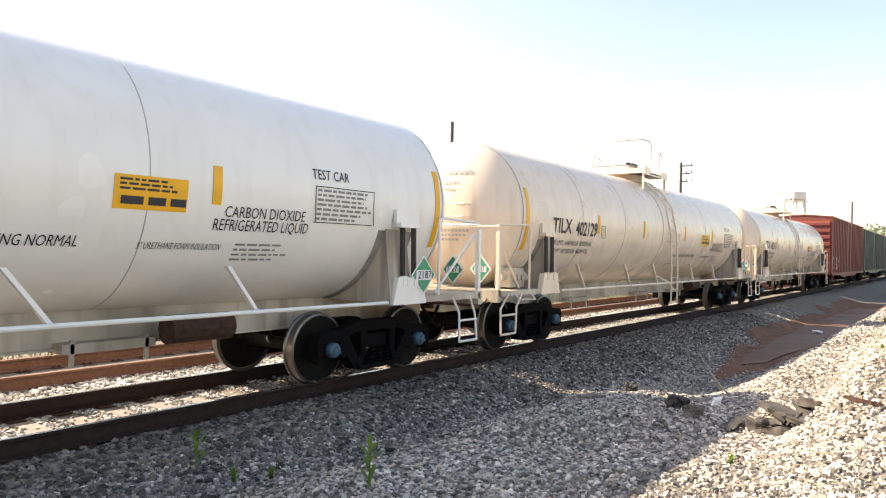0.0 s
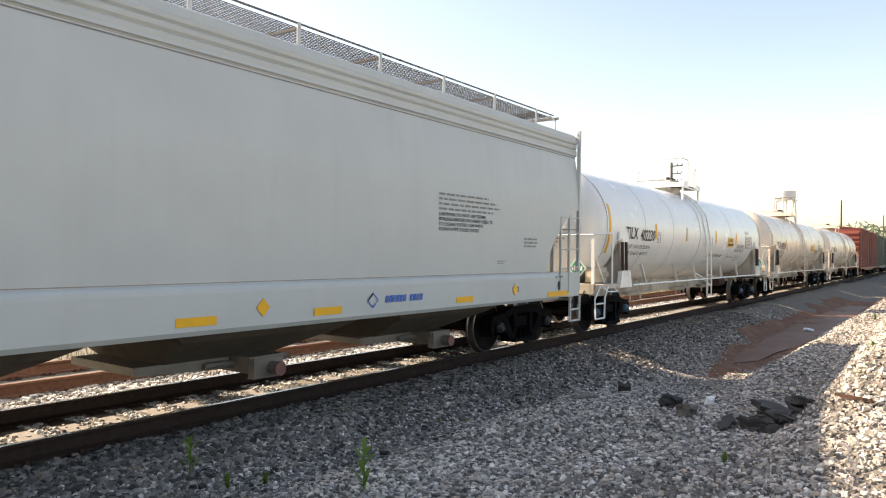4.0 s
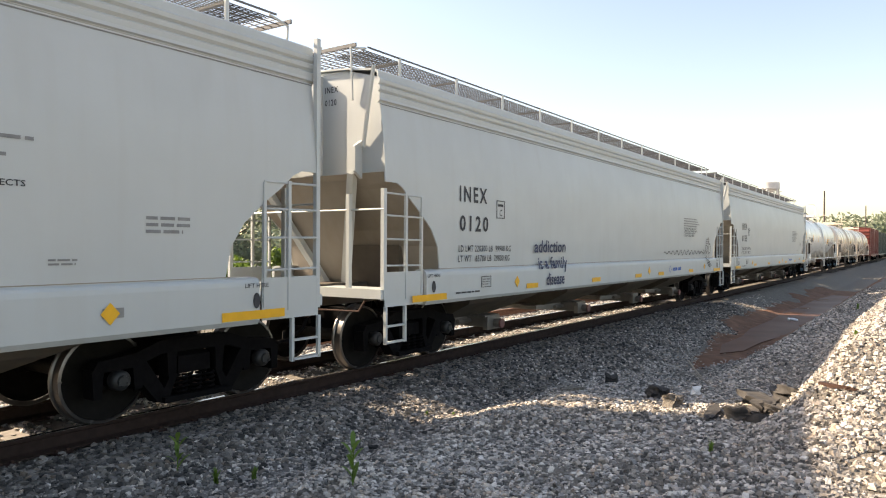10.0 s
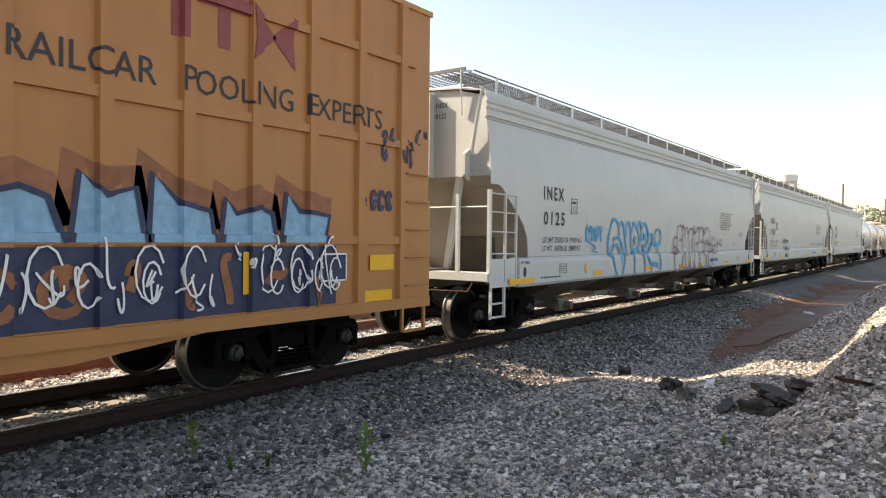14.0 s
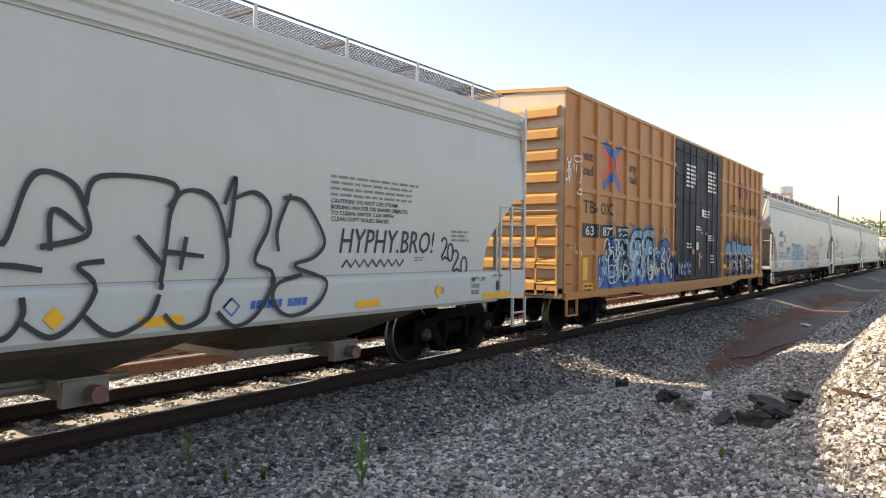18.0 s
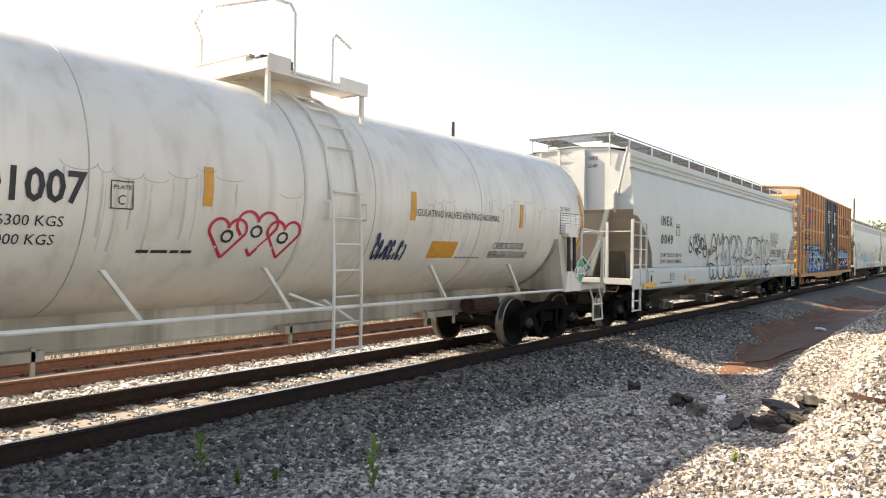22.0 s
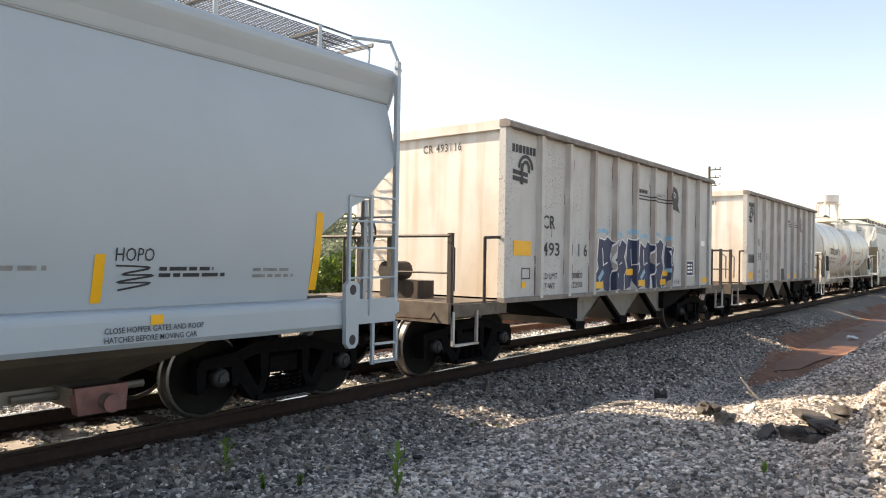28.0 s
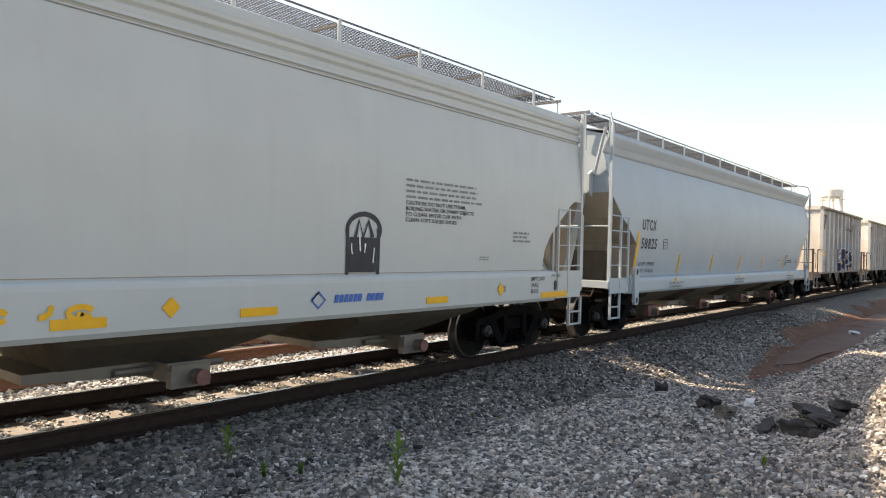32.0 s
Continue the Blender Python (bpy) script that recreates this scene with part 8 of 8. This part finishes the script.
for k in range(6):
    x = -7.4 + 0.8 * k
    patch(c, "sprayed_fill", x, x + rp.uniform(0.12, 0.3), rp.uniform(0.9, 1.2), rp.uniform(1.25, 1.6), rp.choice((PALEBLUE, NAVY, PALEBLUE, RUSTY)), lambda z: -1.556, rise=0.004, lean=rp.uniform(-0.15, 0.15))
for k, (xa, xb, z1) in enumerate(((-7.35, -6.75, 1.98), (-6.6, -6.0, 2.12), (-5.95, -5.1, 2.20), (-4.95, -4.0, 2.24), (-3.9, -2.95, 2.02))):
    lean = rp.uniform(-0.12, 0.2)
    top = [(xa, 0.98), (xa + lean * 0.4, z1 - 0.35)] + [(p + lean, q) for p, q in arc((xa + xb) / 2, z1 - 0.3, (xb - xa) * 0.5, 0.3, 170, 10, 9)] + [(xb + lean * 0.4, z1 - 0.4), (xb, 1.0), ((xa + xb) / 2 + 0.1, 1.12)]
    bm = bmesh.new()
    bm.faces.new([bm.verts.new((p, -1.5585, q)) for p, q in top])
    part("sprayed_fill", bm, (ROYAL, PALEBLUE, PALEBLUE, PALEBLUE, ROYAL)[k], c)
    stroke(c, "sprayed_teal", [[(p + 0.02, q + 0.03) for p, q in top[:-1]]], TEAL, lambda z: -1.56, 0.05, 0.005)
    stroke(c, "sprayed_outline", [top[1:-2]], NAVY, lambda z: -1.56, 0.05)
    cx = (xa + xb) / 2 + lean
    stroke(c, "sprayed_outline", [arc(cx, z1 - 0.42, (xb - xa) * 0.22, 0.2, 200, -20, 8) + [(cx + 0.05, 1.25)]], RUSTY, lambda z: -1.56, 0.07)
stroke(c, "sprayed_outline", scrawl(-7.6, -2.6, 0.85, 1.75, 9, 85), NAVY, lambda z: -1.56, 0.09)
stroke(c, "sprayed_line", scrawl(-7.7, -2.7, 0.85, 2.0, 10, 83) + scrawl(-7.7, -2.7, 0.82, 1.5, 18, 84) + scrawl(-7.5, -2.8, 1.3, 2.1, 9, 88), WHITEINK, lambda z: -1.565, 0.028)
stroke(c, "scribble", scrawl(-7.3, -3.2, 0.85, 1.9, 8, 89), PALEBLUE, lambda z: -1.563, 0.045)
stroke(c, "sprayed_glow", [arc(-6.9 + 1.2 * k, 2.1, 0.35, 0.2, 20, 160, 8) for k in range(4)], PURPLE, BX, 0.10, 0.003)
stroke(c, "scribble", scrawl(-9.25, -8.5, 2.95, 3.55, 7, 86) + [arc(-8.75, 3.52, 0.14, 0.06, 0, 360, 10), arc(-8.68, 2.86, 0.05, 0.06, 0, 360, 8), [(-9.2, 3.5), (-9.0, 3.2)], [(-9.0, 3.5), (-9.22, 3.2)]], WHITEINK, BX, 0.03)
stroke(c, "scribble", scrawl(-9.05, -8.6, 1.55, 1.85, 6, 87), WHITEINK, BX, 0.015)
stroke(c, "scribble", [[(-3.5, 2.2), (-3.3, 2.3)], [(-3.42, 2.12), (-3.38, 2.6)], [(-3.5, 2.32), (-3.28, 2.18)]], WHITEINK, BX, 0.025)
for x in (-5.98, 5.70):
    patch(c, "reflector", x, x + 0.11, 1.05, 1.50, YELLOW, BX, rise=0.02)
for x in (-4.05, 2.75):
    patch(c, "reflector", x, x + 0.42, 1.13, 1.25, YELLOW, BX, rise=0.02)
patch(c, "reflector", 7.70, 8.17, 1.24, 1.44, YELLOW, BX, rise=0.02)
patch(c, "notice", 7.62, 8.15, 0.82, 0.98, YELLOW, BX, rise=0.01)
patch(c, "stencil_panel", 6.82, 7.27, 1.13, 1.47, NAVY, BX, rise=0.01)
frame_box(c, 6.82, 7.27, 1.13, 1.47, WHITEINK, lambda z: -1.565, 0.02)
for x0, x1, word in ((3.36, 4.68, "RAILCAR"), (4.94, 6.37, "POOLING"), (6.57, 7.90, "EXPERTS")):
    write(c, word, x0, 3.07, 0.25, INK, BX, wide=x1 - x0, name="slogan")
stroke(c, "owner_emblem", [[(4.58, 4.06), (5.78, 4.06)]], MAROON, BX, 0.19, 0.006)
for x in (4.94, 5.46):
    stroke(c, "owner_emblem", [[(x, 3.97), (x, 3.58)]], MAROON, BX, 0.17, 0.006)
for x, tip in ((5.80, 6.14), (6.42, 6.08)):
    bm = bmesh.new()
    bm_prism(bm, [(x, 4.14), (tip, 3.84), (x, 3.54), (x + (tip - x) * 0.1, 3.84)], -1.560, -1.556)
    part("owner_emblem", bm, MAROON, c, "maroon painted emblem")
tops = ([(2.95, 1.6), (3.02, 1.82), (3.2, 1.98), (3.5, 2.06), (3.72, 1.98), (3.86, 1.6)], [(3.9, 1.6), (3.98, 2.22), (4.2, 2.02), (4.5, 2.1), (4.6, 1.6)],
        [(4.62, 1.6), (4.66, 2.26), (4.95, 1.98), (5.3, 1.92), (5.36, 1.6)], [(5.42, 1.6), (5.48, 2.06), (5.62, 1.9), (5.9, 1.98), (6.1, 1.92), (6.16, 1.6)],
        [(6.22, 1.6), (6.3, 2.16), (6.5, 1.96), (6.98, 1.92), (6.9, 1.6)])
for k, top in enumerate(tops):
    bm = bmesh.new()
    bm.faces.new([bm.verts.new((p, -1.5585, q)) for p, q in top])
    part("sprayed_fill", bm, PALEBLUE, c, "pale blue sprayed letter")
    stroke(c, "sprayed_glow", [[(p - 0.04, q + 0.12) for p, q in top]], CLOUD, BX, 0.26, 0.003)
    stroke(c, "sprayed_outline", [top], NAVY, lambda z: -1.56, 0.06)
patch(c, "sprayed_panel", 2.9, 7.1, 0.86, 1.56, NAVY, BX, "dark blue sprayed graffiti", rise=0.003)
stroke(c, "sprayed_outline", scrawl(3.0, 7.0, 0.86, 1.5, 7, 98), CLOUD, lambda z: -1.558, 0.1, 0.003)
stroke(c, "sprayed_line", scrawl(3.0, 7.2, 0.88, 1.75, 9, 91) + scrawl(3.0, 7.2, 0.9, 1.55, 14, 92), WHITEINK, lambda z: -1.565, 0.024)
stroke(c, "scribble", scrawl(7.9, 8.95, 2.55, 3.2, 6, 93) + scrawl(7.55, 8.15, 1.95, 2.35, 4, 94), NAVY, BX, 0.05)
DR = (lambda z: -1.62)
stroke(c, "door_spray", scrawl(-2.3, -1.2, 0.95, 1.45, 4, 96), ROYAL, DR, 0.08)
stroke(c, "door_spray", scrawl(-2.3, -1.1, 0.95, 1.4, 5, 97), WHITEINK, DR, 0.022, 0.012)
for k, (x0, x1, z0, z1, n) in enumerate(((-1.6, -0.6, 3.5, 4.2, 6), (0.6, 1.6, 3.5, 4.2, 6), (0.25, 0.9, 2.7, 2.95, 3), (-1.5, -0.9, 1.75, 1.95, 2), (0.7, 1.5, 2.0, 2.2, 3), (-0.6, 0.0, 2.3, 2.45, 2), (1.0, 1.5, 1.3, 1.6, 3))):
    bars(c, x0, x1, z0, z1, n, WHITEINK, DR, seed=100 + k, name="door_lettering")
for x, z in ((-0.55, 1.85), (0.0, 2.85)):
    patch(c, "door_label", x, x + 0.2, z - 0.12, z + 0.1, WHITEINK, DR)
patch(c, "door_label", -1.0, -0.75, 1.6, 1.75, SIGNRED, DR)
patch(c, "door_handle", -0.25, -0.18, 1.2, 1.65, YELLOW, DR)
write(c, "OPEN", -0.1, 2.2, 0.07, WHITEINK, DR, name="door_note", wide=0.22)
write(c, "CLOSE", 0.4, 2.2, 0.07, WHITEINK, DR, name="door_note", wide=0.26)
write(c, "SEAL", -0.1, 1.5, 0.06, WHITEINK, DR, name="door_note", wide=0.2)

for ob in c.children:   # the markings are laid out from a point a little ahead of the middle
    if ob.name not in hull:
        ob.data.transform(Matrix.Translation((0.15, 0, 0)))
drape(c, POSTS, 0.065, 0.085, 0.061, [(z, 0.05, 0.046) for z in (1.63, 2.92, 4.05)])

# cars far ahead
b1 = boxcar(104.35, "dark red boxcar with white end lettering", 8.1, 4.2, 0.75, REDBOX, REDBOX, REDBOX, (-1.5, 1.5), 6.2, 9, rows=())
b2 = boxcar(121.7, "dark green boxcar with a pale corner", 8.1, 4.1, 0.75, DARKBOX, DARKBOX, DARKBOX, (-1.5, 1.5), 6.2, 9, rows=())
b3 = boxcar(139.0, "dark weathered boxcar far down the track", 8.1, 4.1, 0.75, DARKBOX, REDBOX, REDBOX, (-1.5, 1.5), 6.2, 9, rows=())
stroke(b1, "scribble", scrawl(-7.8, -5.0, 0.9, 2.0, 6, 95), WHITEINK, BX, 0.12)


def motions():
    for c, u in CARS:
        walk(c, [(t, pose(u + travel(t), 0, 0)) for t in range(0, 33)])
    for group, sgn in zip(WHEELSETS, (1, -1)):
        first = group[0]
        walk(first, [(k / 10, pose(sgn * BASE, 0, RADIUS) @ Matrix.Rotation(travel(k / 10) / RADIUS, 4, "Y")) for k in range(321)])
        for w in group[1:]:
            w.rotation_mode = "QUATERNION"
            w.animation_data_create()
            w.animation_data.action = first.animation_data.action
            w.animation_data.action_slot = first.animation_data.action_slot


motions()
